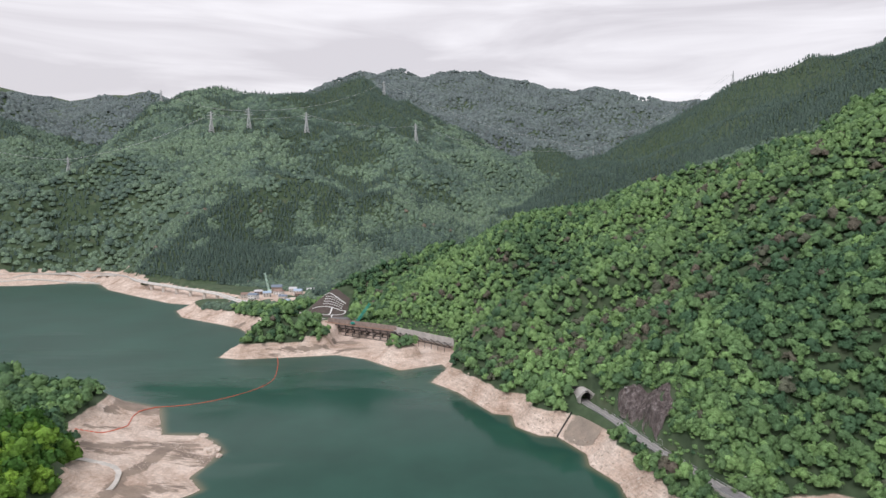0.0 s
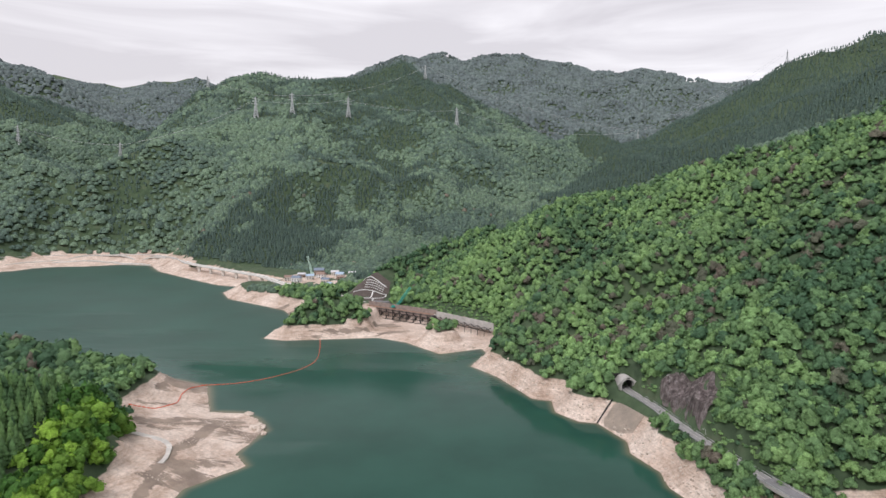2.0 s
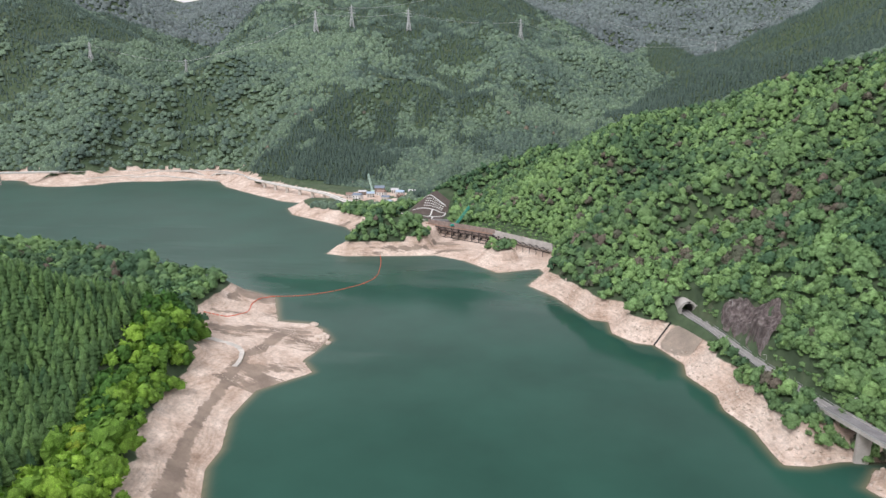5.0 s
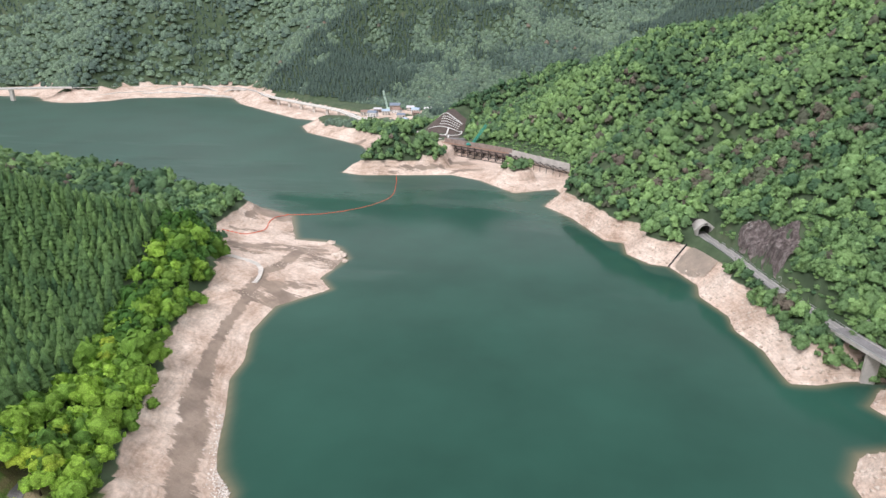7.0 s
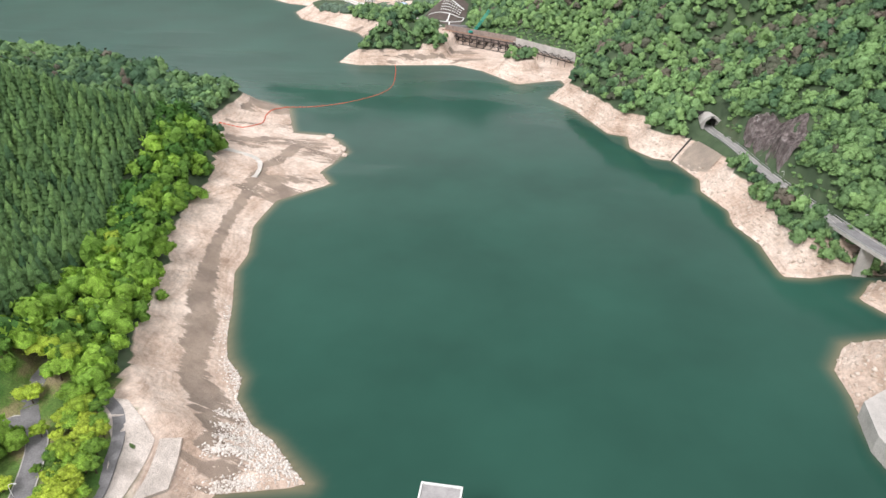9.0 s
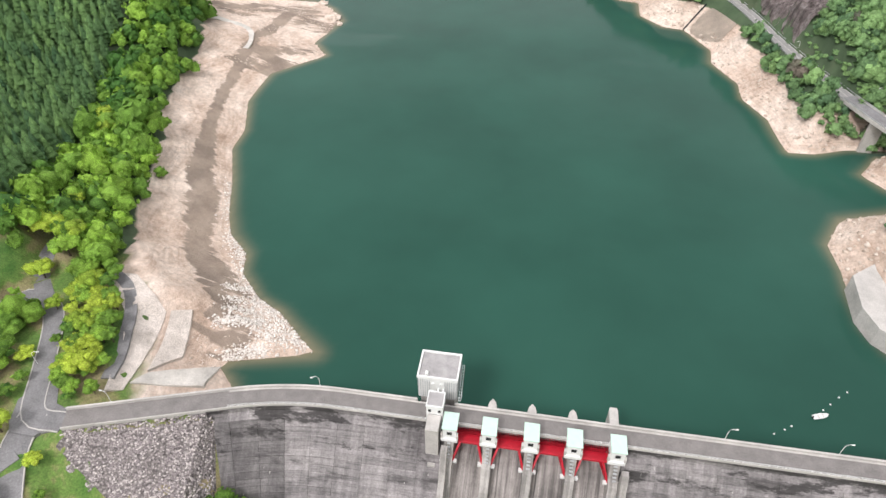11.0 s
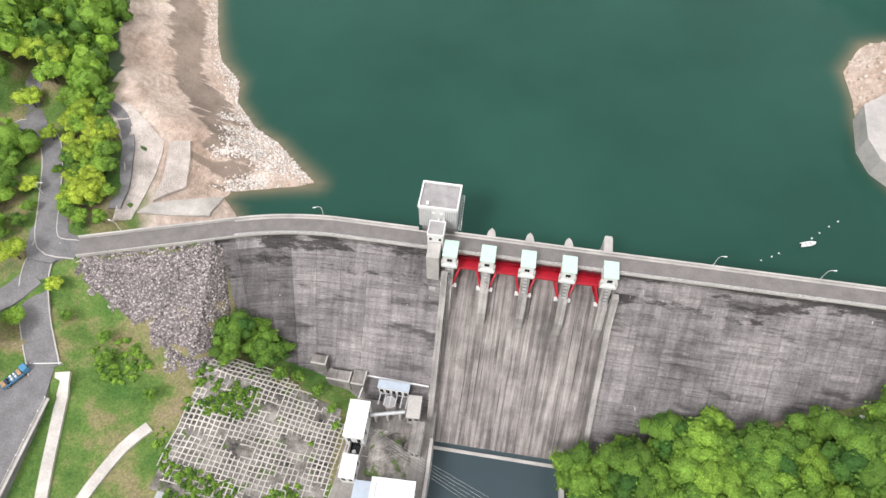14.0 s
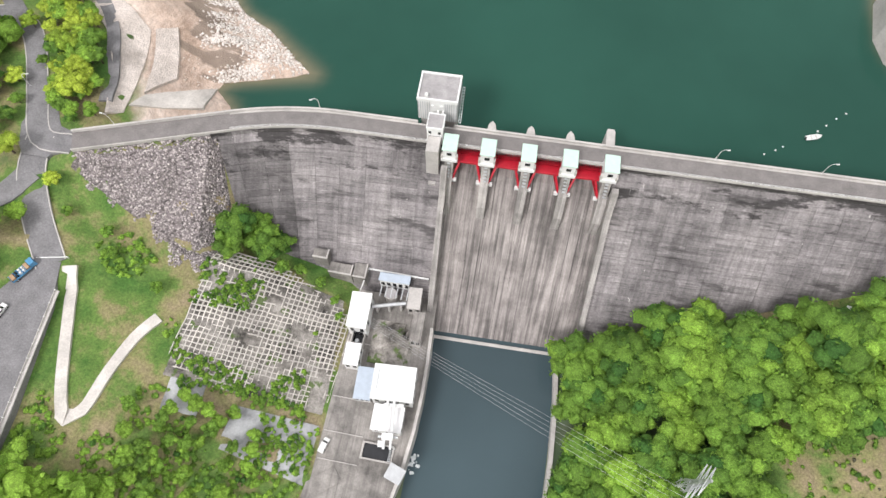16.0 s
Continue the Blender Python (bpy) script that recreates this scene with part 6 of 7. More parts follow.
def house(x, y, w, d, h, rz, wall, roof, label):
    b = thing("house", pose(x, y, float(ground_at(x, y)[0]) - 0.3, 0, 0, rz), label, "house", "village houses")
    part("wall", boxes((-w, w, -d, d, 0, h), bevel=0.05), wall, b)
    bm = bmesh.new()
    e = 0.7
    v = [bm.verts.new(p) for p in ((-w - e, -d - e, h - 0.1), (w + e, -d - e, h - 0.1), (w + e, d + e, h - 0.1), (-w - e, d + e, h - 0.1), (-w - e * 0.5, 0, h + d * 0.62), (w + e * 0.5, 0, h + d * 0.62))]
    for f in ((0, 1, 5, 4), (2, 3, 4, 5), (1, 2, 5), (3, 0, 4), (0, 3, 2, 1)):
        bm.faces.new([v[i] for i in f])
    part("roof", bm, roof, b)
    for i in range(3):
        for z in (0.9, 3.6):
            if z + 1.2 < h:
                cx = -w + (i + 0.5) * 2 * w / 3
                win = part("window", boxes((cx - 0.8, cx + 0.8, -d - 0.06, -d + 0.02, z, z + 1.2)), DARK, b)
                part("sill", boxes((cx - 0.9, cx + 0.9, -d - 0.16, -d - 0.061, z - 0.12, z)), PALE, win)
    part("door", boxes((w - 1.4, w - 0.4, -d - 0.07, -d + 0.01, 0.3, 2.4)), DARK, b)
    return b


for i, (x, y, w, d, h, rz) in enumerate(((-304, 948, 6, 4.5, 6, 15), (-288, 938, 7, 5, 6.5, -10), (-294, 985, 6, 4, 5.5, 5), (-274, 962, 6, 4.5, 6.2, 20), (-262, 985, 7, 5, 6, -15), (-272, 1012, 8, 6, 9, 8),
                                         (-246, 1012, 6, 4.5, 6, 12), (-232, 990, 6.5, 4.5, 6, -8), (-225, 960, 5, 4, 5, 25), (-243, 938, 6, 4, 4.5, 0), (-214, 1000, 6, 4.5, 6, 10), (-228, 905, 4, 3, 3.5, -30))):
    house(x, y, w, d, h, rz, WALLS[i % 3], ROOFS[(i * 3 + 1) % 4], ("white rendered house with a shallow tiled roof", "cream house with a low gabled roof", "old timber house with a tiled roof")[(i + 1) % 3])

# ---- viaduct and far bridge ----
viaduct = thing("viaduct", pose(0, 0, 0), "white concrete viaduct curving along the lakeshore", "viaduct", kind="structure")
vl = smooth_line([(-612, 1215, 17), (-560, 1150, 17), (-490, 1090, 17), (-420, 1035, 17), (-360, 985, 17), (-318, 930, 17), (-285, 896, 16.5)], 6)
part("deck", ribbon(vl, 9.0, 1.8), PATHMAT, viaduct)
for s in (-4.4, 4.4):
    part("parapet", ribbon(vl, 0.35, 1.3, s, 1.0), WHITE, viaduct)
for q in vl[6::7]:
    part("pier", boxes((q[0] - 2.2, q[0] + 2.2, q[1] - 2.2, q[1] + 2.2, min(0, float(ground_at(q[0], q[1])[0]) - 2), q[2] - 1.7), bevel=0.2), PATHMAT, viaduct)
far_bridge = thing("lake_bridge", pose(0, 0, 0), "long pale girder bridge over the lake arm", "bridge", kind="structure")
fl = smooth_line([(-1005, 1162, 24), (-1030, 1143, 25), (-1081, 1121, 25), (-1125, 1101, 25), (-1260, 1040, 25), (-1420, 968, 25)], 8)
part("deck", ribbon(fl, 9.0, 2.6), PATHMAT, far_bridge)
part("parapet", ribbon(fl, 0.4, 1.3, 4.4, 1.0), WHITE, far_bridge)
part("parapet", ribbon(fl, 0.4, 1.3, -4.4, 1.0), WHITE, far_bridge)
for x, y in ((-1103, 1111), (-1240, 1049)):
    part("pier", boxes((x - 4, x + 4, y - 3, y + 3, -8, 22.6), bevel=0.3), PATHMAT, far_bridge)
for pts, w, label in (([(-900, 1238), (-820, 1262), (-740, 1262), (-690, 1250)], 11, "pale concrete embankment steps above the far beach"), ([(-960, 1185), (-900, 1255), (-820, 1284), (-740, 1284), (-660, 1250)], 5, "grey embankment wall above the far beach")):
    tagged(part("embankment", ribbon(ground_line(pts, 1.2), w, 3.0), PATHMAT), label, "embankment", kind="structure")

# ---- transmission line over the mountain ----
SITES = [(-545, 1768, 60), (-392, 1808, 60), (-639, 1736, 60), (-80, 1848, 60), (-210, 2250, 52), (-950, 1588, 55), (-870, 1950, 45), (1000, 2180, 48), (560, 2340, 50), (-1160, 1500, 50)]
first, tops = None, {}
for i, (x, y, tall) in enumerate(SITES):
    g = float(ground_at(x, y)[0])
    tops[i] = Vector((x, y, g + tall * 0.8 + 4))
    if first is None:
        first = pylon(pose(x, y, g, 0, 0, 25), 60, 6.0, 0.75, "tall pale lattice pylon on a wooded spur")
    else:
        copy_thing(first, pose(x, y, g, 0, 0, 25 + 7 * i) @ Matrix.Diagonal((tall / 60, tall / 60, tall / 60, 1)))
for a, b in ((5, 2), (2, 1), (1, 3), (6, 0), (0, 4), (4, 8), (8, 7), (3, 8), (9, 5)):
    line = thing("high_voltage_line", pose(0, 0, 0), "thin sagging conductors between pylons", "power line", "power lines")
    for o in (-9, 9):
        p, q = tops[a] + Vector((o * 0.7, -o * 0.5, 0)), tops[b] + Vector((o * 0.7, -o * 0.5, 0))
        sag = (q - p).length * 0.045
        pts = [p.lerp(q, t) - Vector((0, 0, sag * 4 * t * (1 - t))) for t in np.linspace(0, 1, 12)]
        part("conductor", tube(pts, 0.16, 4), STEEL, line)

# ---- woods ----
rng = np.random.default_rng(7)


def ico(level):
    bm = bmesh.new()
    bmesh.ops.create_icosphere(bm, subdivisions=level, radius=1.0)
    v, f = np.array([q.co[:] for q in bm.verts]), np.array([[q.index for q in p.verts] for p in bm.faces])
    bm.free()
    return v, f


def lump(v, seed, amount):
    n = np.array([noise.fractal(Vector(p) * 1.7 + Vector((seed * 7.1, 3.3, seed)), 1.0, 2.0, 3) for p in v])
    return v * (1 + amount * n[:, None])


def leaf_quads(points, normals, size, r):
    """Small leafy sprays as bent pairs of triangles."""
    n = normals + r.normal(0, 0.55, normals.shape)
    n /= np.linalg.norm(n, axis=1, keepdims=True)
    a = np.cross(n, r.normal(0, 1, n.shape))
    a /= np.linalg.norm(a, axis=1, keepdims=True)
    b = np.cross(n, a)
    s = (size * r.uniform(0.6, 1.3, len(n)))[:, None]
    v = np.stack([points - a * s, points - b * s * 0.8 + n * s * 0.25, points + a * s, points + b * s * 0.8 + n * s * 0.25], 1).reshape(-1, 3)
    i = np.arange(len(n))[:, None] * 4
    return v, np.concatenate([i + [0, 1, 2], i + [0, 2, 3]])


def join(*pieces):
    vs, fs, n = [], [], 0
    for v, f in pieces:
        vs.append(v), fs.append(f + n)
        n += len(v)
    return np.concatenate(vs), np.concatenate(fs)


def broad_crown(level, sprays, size, seed, amount=0.45):
    """A crown about one metre in radius, its middle at the origin."""
    r = np.random.default_rng(seed)
    v, f = ico(level)
    f = f[v[f][:, :, 2].min(1) > -0.75]
    v = lump(v, seed, amount) * (1, 1, 0.85)
    p = v[r.integers(0, len(v), sprays)] if sprays else v[:0]
    if not sprays:
        return v, f
    d = r.normal(0, 1, (sprays, 3))
    d[:, 2] = np.abs(d[:, 2]) * 1.1 - 0.35
    d /= np.linalg.norm(d, axis=1, keepdims=True)
    near = v[np.argmax(d @ (v / np.linalg.norm(v, axis=1, keepdims=True)).T, 1)]
    p = d * np.linalg.norm(near, axis=1, keepdims=True) * r.uniform(0.92, 1.12, (sprays, 1))
    return join((v, f), leaf_quads(p, d, size, r))


def lobed_crown(lobes, sprays, size, seed):
    """A crown of several unequal leafy lobes, about one metre in radius."""
    r = np.random.default_rng(seed)
    pieces = []
    for k in range(lobes):
        a, q = k * 2.4 + r.uniform(-0.5, 0.5), r.uniform(0.38, 0.6) if k else 0.0
        c = np.array([math.cos(a) * q, math.sin(a) * q, r.uniform(-0.25, 0.15) if k else 0.22])
        v, f = broad_crown(1, sprays, size, seed * 17 + k, 0.55)
        pieces.append((v * (r.uniform(0.42, 0.6) if k else 0.66) + c, f))
    return join(*pieces)


def conifer(tiers, sides, seed):
    """A cedar one metre high, with drooping ragged tiers."""
    r = np.random.default_rng(seed)
    vs, fs, n = [], [], 0
    for k in range(tiers):
        z0, z1 = 0.12 + 0.72 * k / tiers, min(1.0, 0.12 + 0.72 * k / tiers + 0.95 / tiers + 0.12)
        rad = 0.2 * (1 - 0.72 * k / tiers)
        a = np.arange(sides) / sides * 2 * np.pi + r.uniform(0, 6)
        q = rad * r.uniform(0.7, 1.25, sides)
        ring = np.stack([np.cos(a) * q, np.sin(a) * q, z0 + r.uniform(-0.03, 0.03, sides)], 1)
        vs.append(np.concatenate([ring, [[0, 0, z1]]]))
        fs += [[n + i, n + (i + 1) % sides, n + sides] for i in range(sides)]
        n += sides + 1
    return np.concatenate(vs), np.array(fs)


def dome(seed):
    """A coarse round crown for far slopes."""
    r = np.random.default_rng(seed)
    a = np.arange(6) / 6 * 2 * np.pi
    rings = [np.stack([np.cos(a + o) * q * r.uniform(0.75, 1.25, 6), np.sin(a + o) * q * r.uniform(0.75, 1.25, 6), z + r.uniform(-0.12, 0.12, 6)], 1) for o, q, z in ((0, 1.0, -0.5), (0.5, 0.8, 0.4))]
    f = []
    for i in range(6):
        j = (i + 1) % 6
        f += [[i, j, 6 + i], [j, 6 + j, 6 + i], [6 + i, 6 + j, 12]]
    return np.concatenate(rings + [np.array([[0.1, 0, 0.85]])]), np.array(f)


def scatter(name, templates, pos, scale, material, tint, label, category, smooth=False):
    """One joined mass of trees that nobody could count."""
    pick, turn = rng.integers(0, len(templates), len(pos)), rng.uniform(0, 2 * np.pi, len(pos))
    vs, fs, ts, n = [], [], [], 0
    for k, (tv, tf) in enumerate(templates):
        w = np.flatnonzero(pick == k)
        c, s = np.cos(turn[w])[:, None], np.sin(turn[w])[:, None]
        x, y, z = tv[:, 0] * scale[w, :1], tv[:, 1] * scale[w, :1], tv[:, 2] * scale[w, 1:2]
        v = np.stack([x * c - y * s, x * s + y * c, z], -1) + pos[w, None, :]
        vs.append(v.reshape(-1, 3)), ts.append(np.repeat(tint[w], len(tv)))
        fs.append((tf[None] + (np.arange(len(w)) * len(tv))[:, None, None] + n).reshape(-1, 3))
        n += v.shape[0] * v.shape[1]
    ob = new(name, mesh_of(name, np.concatenate(vs), np.concatenate(fs), material, smooth, np.concatenate(ts)))
    return tagged(ob, label, category, kind="stuff")


def road_distance(x, y):
    d = np.full(np.shape(x), 1e9)
    for width, _, line in ROADS.values():
        for (ax, ay, _), (bx, by, _) in zip(line, line[1:]):
            d = np.minimum(d, seg_dist(x, y, ax, ay, bx, by)[0] - width / 2)
    return d


def jitter_grid(x0, x1, y0, y1, step):
    gx, gy = np.meshgrid(np.arange(x0, x1, step), np.arange(y0, y1, step * 0.9))
    gx = gx + (np.arange(gx.shape[0]) % 2)[:, None] * step / 2
    p = np.stack([gx, gy], -1).reshape(-1, 2)
    return p + rng.uniform(-0.38, 0.38, p.shape) * step


def cedar_line(y):
    return np.interp(y, [60, 125, 182, 222, 270, 322, 345, 350], [-170, -172, -190, -207, -220, -236, -250, -2000])


def conifer_patch(x, y):
    """Plantations of dark conifers on the far slopes."""
    far = np.hypot(x, y) > 1150
    ridge = (np.abs(y - 1400 - (x - 400) * -0.2) < 130) & (x > 150)
    high = np.clip((height(x, y) - 330) / 260, 0, 1) * (np.hypot(x, y) < 2600)
    return (far & (0.75 * fbm(x, y * 0.35, 190, 3, 21) + 0.5 * fbm(x, y, 45, 2, 22) + 0.55 * high + rng.normal(0, 0.07, np.shape(x)) > 0.12)) | ridge | ((x > 350) & (y > 1700) & (y < 2700)) | ((np.hypot(x + 165, y - 985) < 45) & (x > -215))


VILLAGE = (-322, -215, 895, 1025)


def wooded(p, margin=4.0):
    x, y = p.T
    z, d, road = height(x, y), shore_distance(x, y), road_distance(x, y)
    ok = (z > 13.4 - 1.8 * np.clip((y - 480) / 80, 0, 1) + fbm(x, y, 25, 2, 2) * 1.6) & (d > 7) & (road > margin) & (below_dam(x, y) < -4)
    ok &= ~((x > VILLAGE[0]) & (x < VILLAGE[1]) & (y > VILLAGE[2]) & (y < VILLAGE[3]) & (z < 24))
    ok &= ~((y < 150) & (x > -164) & (x < 0)) & ~((x < -60) & (y < 345) & (x > cedar_line(y)) & (x > -330))
    ok &= ~((x < -60) & (y < 530) & (x > -260 - (y - 345) * 0.55) & (z < 15.2))
    ok &= np.hypot(x - 97, y - 420) > 14
    cut = x - 118 - (369 - y) * 0.23
    ok &= ~((cut > 2) & (y > 355) & (y < 408) & (cut < 24 - 11 * np.abs((409 - y) / 52 - 0.6)))
    bridge_y = np.interp(x, [-139, -52, 11], [744, 690, 629])
    ok &= ~((x > -116) & (x < 12) & (y > 570) & (y < bridge_y + 26) & (np.hypot((x + 46) * 0.7, y - 622) > 15))
    ok &= ~((x > -150) & (x <= -116) & (y > 690) & (y < 790)) & ~((x > -192) & (x < -120) & (y > 768) & (y < 852))
    ok &= ~((x > -660) & (x < -285) & (y > 880) & (d < 115) & (z < 20.5))
    ok &= ~((d < 260) & (z < 19.5) & (y > 1000) & (x < -560))
    return ok, z


# crests where the pines have turned brown
PINES = [((120, 540), (175, 548)), ((200, 560), (292, 570)), ((175, 470), (262, 470)), ((262, 470), (330, 490)), ((180, 355), (200, 352)), ((125, 405), (150, 396)), ((85, 505), (115, 480)), ((140, 455), (160, 450))]


def tree_tint(p, brown):
    x, y = p.T
    t = np.clip(0.45 + 0.7 * fbm(x, y, 110, 3, 41) + rng.normal(0, 0.26, len(x)), 0.02, 0.92)
    pines = np.full(len(x), 1e9)
    for (ax, ay), (bx, by) in PINES:
        pines = np.minimum(pines, seg_dist(x, y, ax, ay, bx, by)[0])
    brown = brown + 6 * brown * np.clip(1 - pines / 16, 0, 1)
    return np.where(rng.uniform(0, 1, len(x)) < brown * np.clip(1 + 3 * fbm(x, y, 90, 2, 51), 0.1, 3), rng.uniform(0.955, 1.0, len(x)), t)


def plant(p, templates, cedars, size, brown, label, step_tall, leaf=LEAF, needle=CEDAR, smooth=False, squat=1.0):
    ok, z = wooded(p)
    p, z = p[ok], z[ok]
    con = (cedars is not None) & conifer_patch(*p.T) | ((p[:, 0] < cedar_line(p[:, 1])) & (p[:, 1] < 350) & (p[:, 0] < 0))
    q, zq = p[~con], z[~con]
    r = size * rng.lognormal(0, 0.2, len(q))
    scatter("woodland", templates, np.column_stack([q, zq + r * (0.75 if squat == 1 else 0.12)]), np.column_stack([r, squat * r * rng.uniform(0.85, 1.25, len(q))]), leaf, tree_tint(q, brown), label, "woodland", smooth)
    if cedars is not None and con.any():
        q, zq = p[con], z[con]
        h = step_tall * rng.uniform(0.75, 1.2, len(q))
        scatter("conifer_woodland", cedars, np.column_stack([q, zq - 0.5]), np.column_stack([h * 1.15, h * max(squat, 0.85)]), needle, np.clip(rng.normal(0.45, 0.22, len(q)), 0, 0.9), "dense dark green conifer plantation on the far slopes", "woodland", smooth)


def in_ring(p, r0, r1):
    """The trees of one ring of the valley; far mountains are wooded on the sides that face the lake."""
    r, a = np.hypot(*p.T), np.degrees(np.arctan2(*p.T))
    p = p[(r >= r0) & (r < r1) & (a > -52) & (a < 41)]
    if r0 < 900:
        return p
    return p[height(*(p * 1.012).T) - height(*(p * 0.992).T) > -0.2 * 0.02 * np.hypot(*p.T)]


near_t = [lobed_crown(4, 18, 0.34, s) for s in range(8)]
mid_t = [lobed_crown(3, 6, 0.42, 10 + s) for s in range(6)]
far_t = [dome(20 + s) for s in range(6)]
cone_t = [conifer(5, 7, s) for s in range(5)]
cone_far = [conifer(2, 5, s) for s in range(3)]

p = jitter_grid(-420, 520, 100, 660, 6.3)
plant(in_ring(p, 0, 520), near_t, None, 4.7, 0.03, "dense bright green broadleaf trees on the steep lakeside slope", 15)
p = in_ring(jitter_grid(-900, 640, 200, 1000, 7.0), 520, 900)
plant(p, mid_t, cone_t, 5.2, 0.03, "mixed broadleaf woodland covering the hillside", 16)
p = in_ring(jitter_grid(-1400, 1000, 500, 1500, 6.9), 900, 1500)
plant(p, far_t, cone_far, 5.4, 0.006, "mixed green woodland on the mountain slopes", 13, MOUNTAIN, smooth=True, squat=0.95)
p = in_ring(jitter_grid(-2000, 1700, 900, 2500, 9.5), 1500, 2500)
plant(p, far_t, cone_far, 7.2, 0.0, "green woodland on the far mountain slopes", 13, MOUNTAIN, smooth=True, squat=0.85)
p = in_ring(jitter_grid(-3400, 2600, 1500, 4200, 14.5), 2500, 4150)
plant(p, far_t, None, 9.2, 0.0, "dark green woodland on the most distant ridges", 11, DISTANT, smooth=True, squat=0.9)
p = jitter_grid(-420, -165, 60, 352, 4.1)
p = p[(p[:, 0] < cedar_line(p[:, 1])) & (height(*p.T) > 14) & (p[:, 1] > 100 + (p[:, 0] + 165) * 0.2) & (road_distance(*p.T) > 2)]
h = 13.0 * rng.uniform(0.65, 1.2, len(p))
scatter("cedar_plantation", cone_t, np.column_stack([p, height(*p.T) - 0.5]), np.column_stack([h * 1.25, h]), NEAR_CEDAR, np.clip(rng.normal(0.5, 0.25, len(p)), 0, 0.92), "dark green cedar plantation on the hill above the beach", "woodland")


# ---- single trees near the dam ----
def crown_mesh(seed, lumps, sprays, tint, material, flat=0.8):
    """A crown of radius about one: several leafy lumps round an uneven heart."""
    r = np.random.default_rng(seed)
    pieces = []
    for k in range(lumps):
        a, q = k * 2.4 + r.uniform(-0.4, 0.4), r.uniform(0.35, 0.78) if k else 0.0
        c = np.array([math.cos(a) * q, math.sin(a) * q, r.uniform(-0.25, 0.5) * (1 - q * 0.5)])
        s = r.uniform(0.26, 0.46) if k else 0.55
        v, f = broad_crown(1, sprays, 0.17, seed * 31 + k, 0.5)
        pieces.append((v * s + c, f))
    v, f = join(*pieces)
    v = v * (1, 1, flat)
    t = np.concatenate([np.full(len(p[0]), np.clip(tint + r.normal(0, 0.12), 0.02, 0.92)) for p in pieces])
    return mesh_of("crown", v, f, material, tint=t)


def tree(seed, material, tint, label, category="tree", group="broadleaf trees by the dam", lumps=13, sprays=48):
    t = thing("broadleaf_tree", pose(0, 0, -300), label, category, group)
    crown = new("crown", crown_mesh(seed, lumps, sprays, tint, material))
    crown.parent, crown.location = t, (0, 0, 1.15)
    r = np.random.default_rng(seed)
    bm = bmesh.new()
    bar(bm, (0, 0, -0.1), (0.03, 0.02, 0.95), 0.14, 0.08, sides=7)
    part("trunk", bm, BARK, t)
    for k in range(4):
        a = k * 1.57 + r.uniform(-0.4, 0.4)
        part("limb", bars(((0, 0, 0.5 + 0.1 * k), (math.cos(a) * 0.5, math.sin(a) * 0.5, 1.0 + 0.1 * k), 0.06, 0.02), sides=5), BARK, t)
    return t


GREEN = [tree(100 + k, FRESH, t, "leafy green broadleaf tree with an uneven crown") for k, t in enumerate((0.25, 0.45, 0.6, 0.75, 0.9))]
YELLOW = [tree(200 + k, SPRING, t, "fresh yellow-green broadleaf tree in the park", group="yellow-green park trees") for k, t in enumerate((0.35, 0.6, 0.85))]
used = set()


def set_tree(kinds, x, y, r, z=None):
    k = int(rng.integers(0, len(kinds)))
    z = float(ground_at(x, y)[0]) if z is None else z
    m = pose(x, y, z - 0.2, 0, 0, float(rng.uniform(0, 360))) @ Matrix.Diagonal((r, r, r * float(rng.uniform(0.85, 1.15)), 1))
    if kinds[k].name not in used:
        used.add(kinds[k].name)
        kinds[k].matrix_basis = m
    else:
        c = copy_thing(kinds[k], pose(0, 0, 0))
        c.matrix_basis = m


for x, y, r in ((-200, 238, 4.6), (-196, 229, 3.6), (-193, 215, 4.4), (-158, 141, 4.6), (-163, 151, 3.6), (-150, 133, 4.4), (-160, 135, 5.2), (-154, 119, 3.8), (-142, 108, 2.4), (-119, 88, 3.6), (-138, 89, 2.6), (-129, 67, 3.6), (-136, 118, 3.6), (-128, 110, 3.2), (-127, 102, 3.0), (-121, 96, 3.2), (-115.6, 61.5, 2.0), (-131, 113, 2.8), (-124, 106, 2.8), (-186, 205, 3.4), (-118, 92, 2.4)):
    set_tree(YELLOW, x, y, r * 1.15)
for x, y, r in ((-147, 104, 2.8), (-143, 87, 3.4), (-120, 104, 3.0), (-133, 103, 2.2), (-115, 91, 2.4), (-112, 82, 2.2), (-123, 84, 2.4), (-141, 122, 4.2), (-141, 129, 4.6), (-149, 127, 4.4), (-117, 99, 2.6), (-126, 95, 2.6), (-117, 79, 1.8), (-134, 77, 2.0),
                (-147, 94, 3.2), (-134, 82, 1.8), (-126, 114, 3.0), (-122, 101, 2.6), (-133, 96, 1.6), (-145, 78, 3.2), (-150, 62, 3.5), (-139, 62, 2.5), (-124, 45, 4.6), (-129, 40, 4.4), (-121, 51, 2.6), (-128, 30, 3.5)):
    set_tree(GREEN, x, y, r * 1.15)
p = jitter_grid(-300, -130, 126, 350, 6.0)
p = p[(p[:, 0] > cedar_line(p[:, 1]) + 1.5) & (p[:, 0] < np.interp(p[:, 1], [126, 132, 173, 203, 240, 284, 345], [-135, -136, -150, -164, -180, -190, -211]) + rng.normal(0, 1.2, len(p))) & (road_distance(*p.T) > 1)]
g = jitter_grid(-182, -138, 50, 106, 7.5)
p = np.concatenate([p, g[road_distance(*g.T) > 3]])
g = jitter_grid(-116, -84, -32, -1, 5.2)
p = np.concatenate([p, g[g[:, 1] < -4 - (g[:, 0] + 116) * 0.1]])
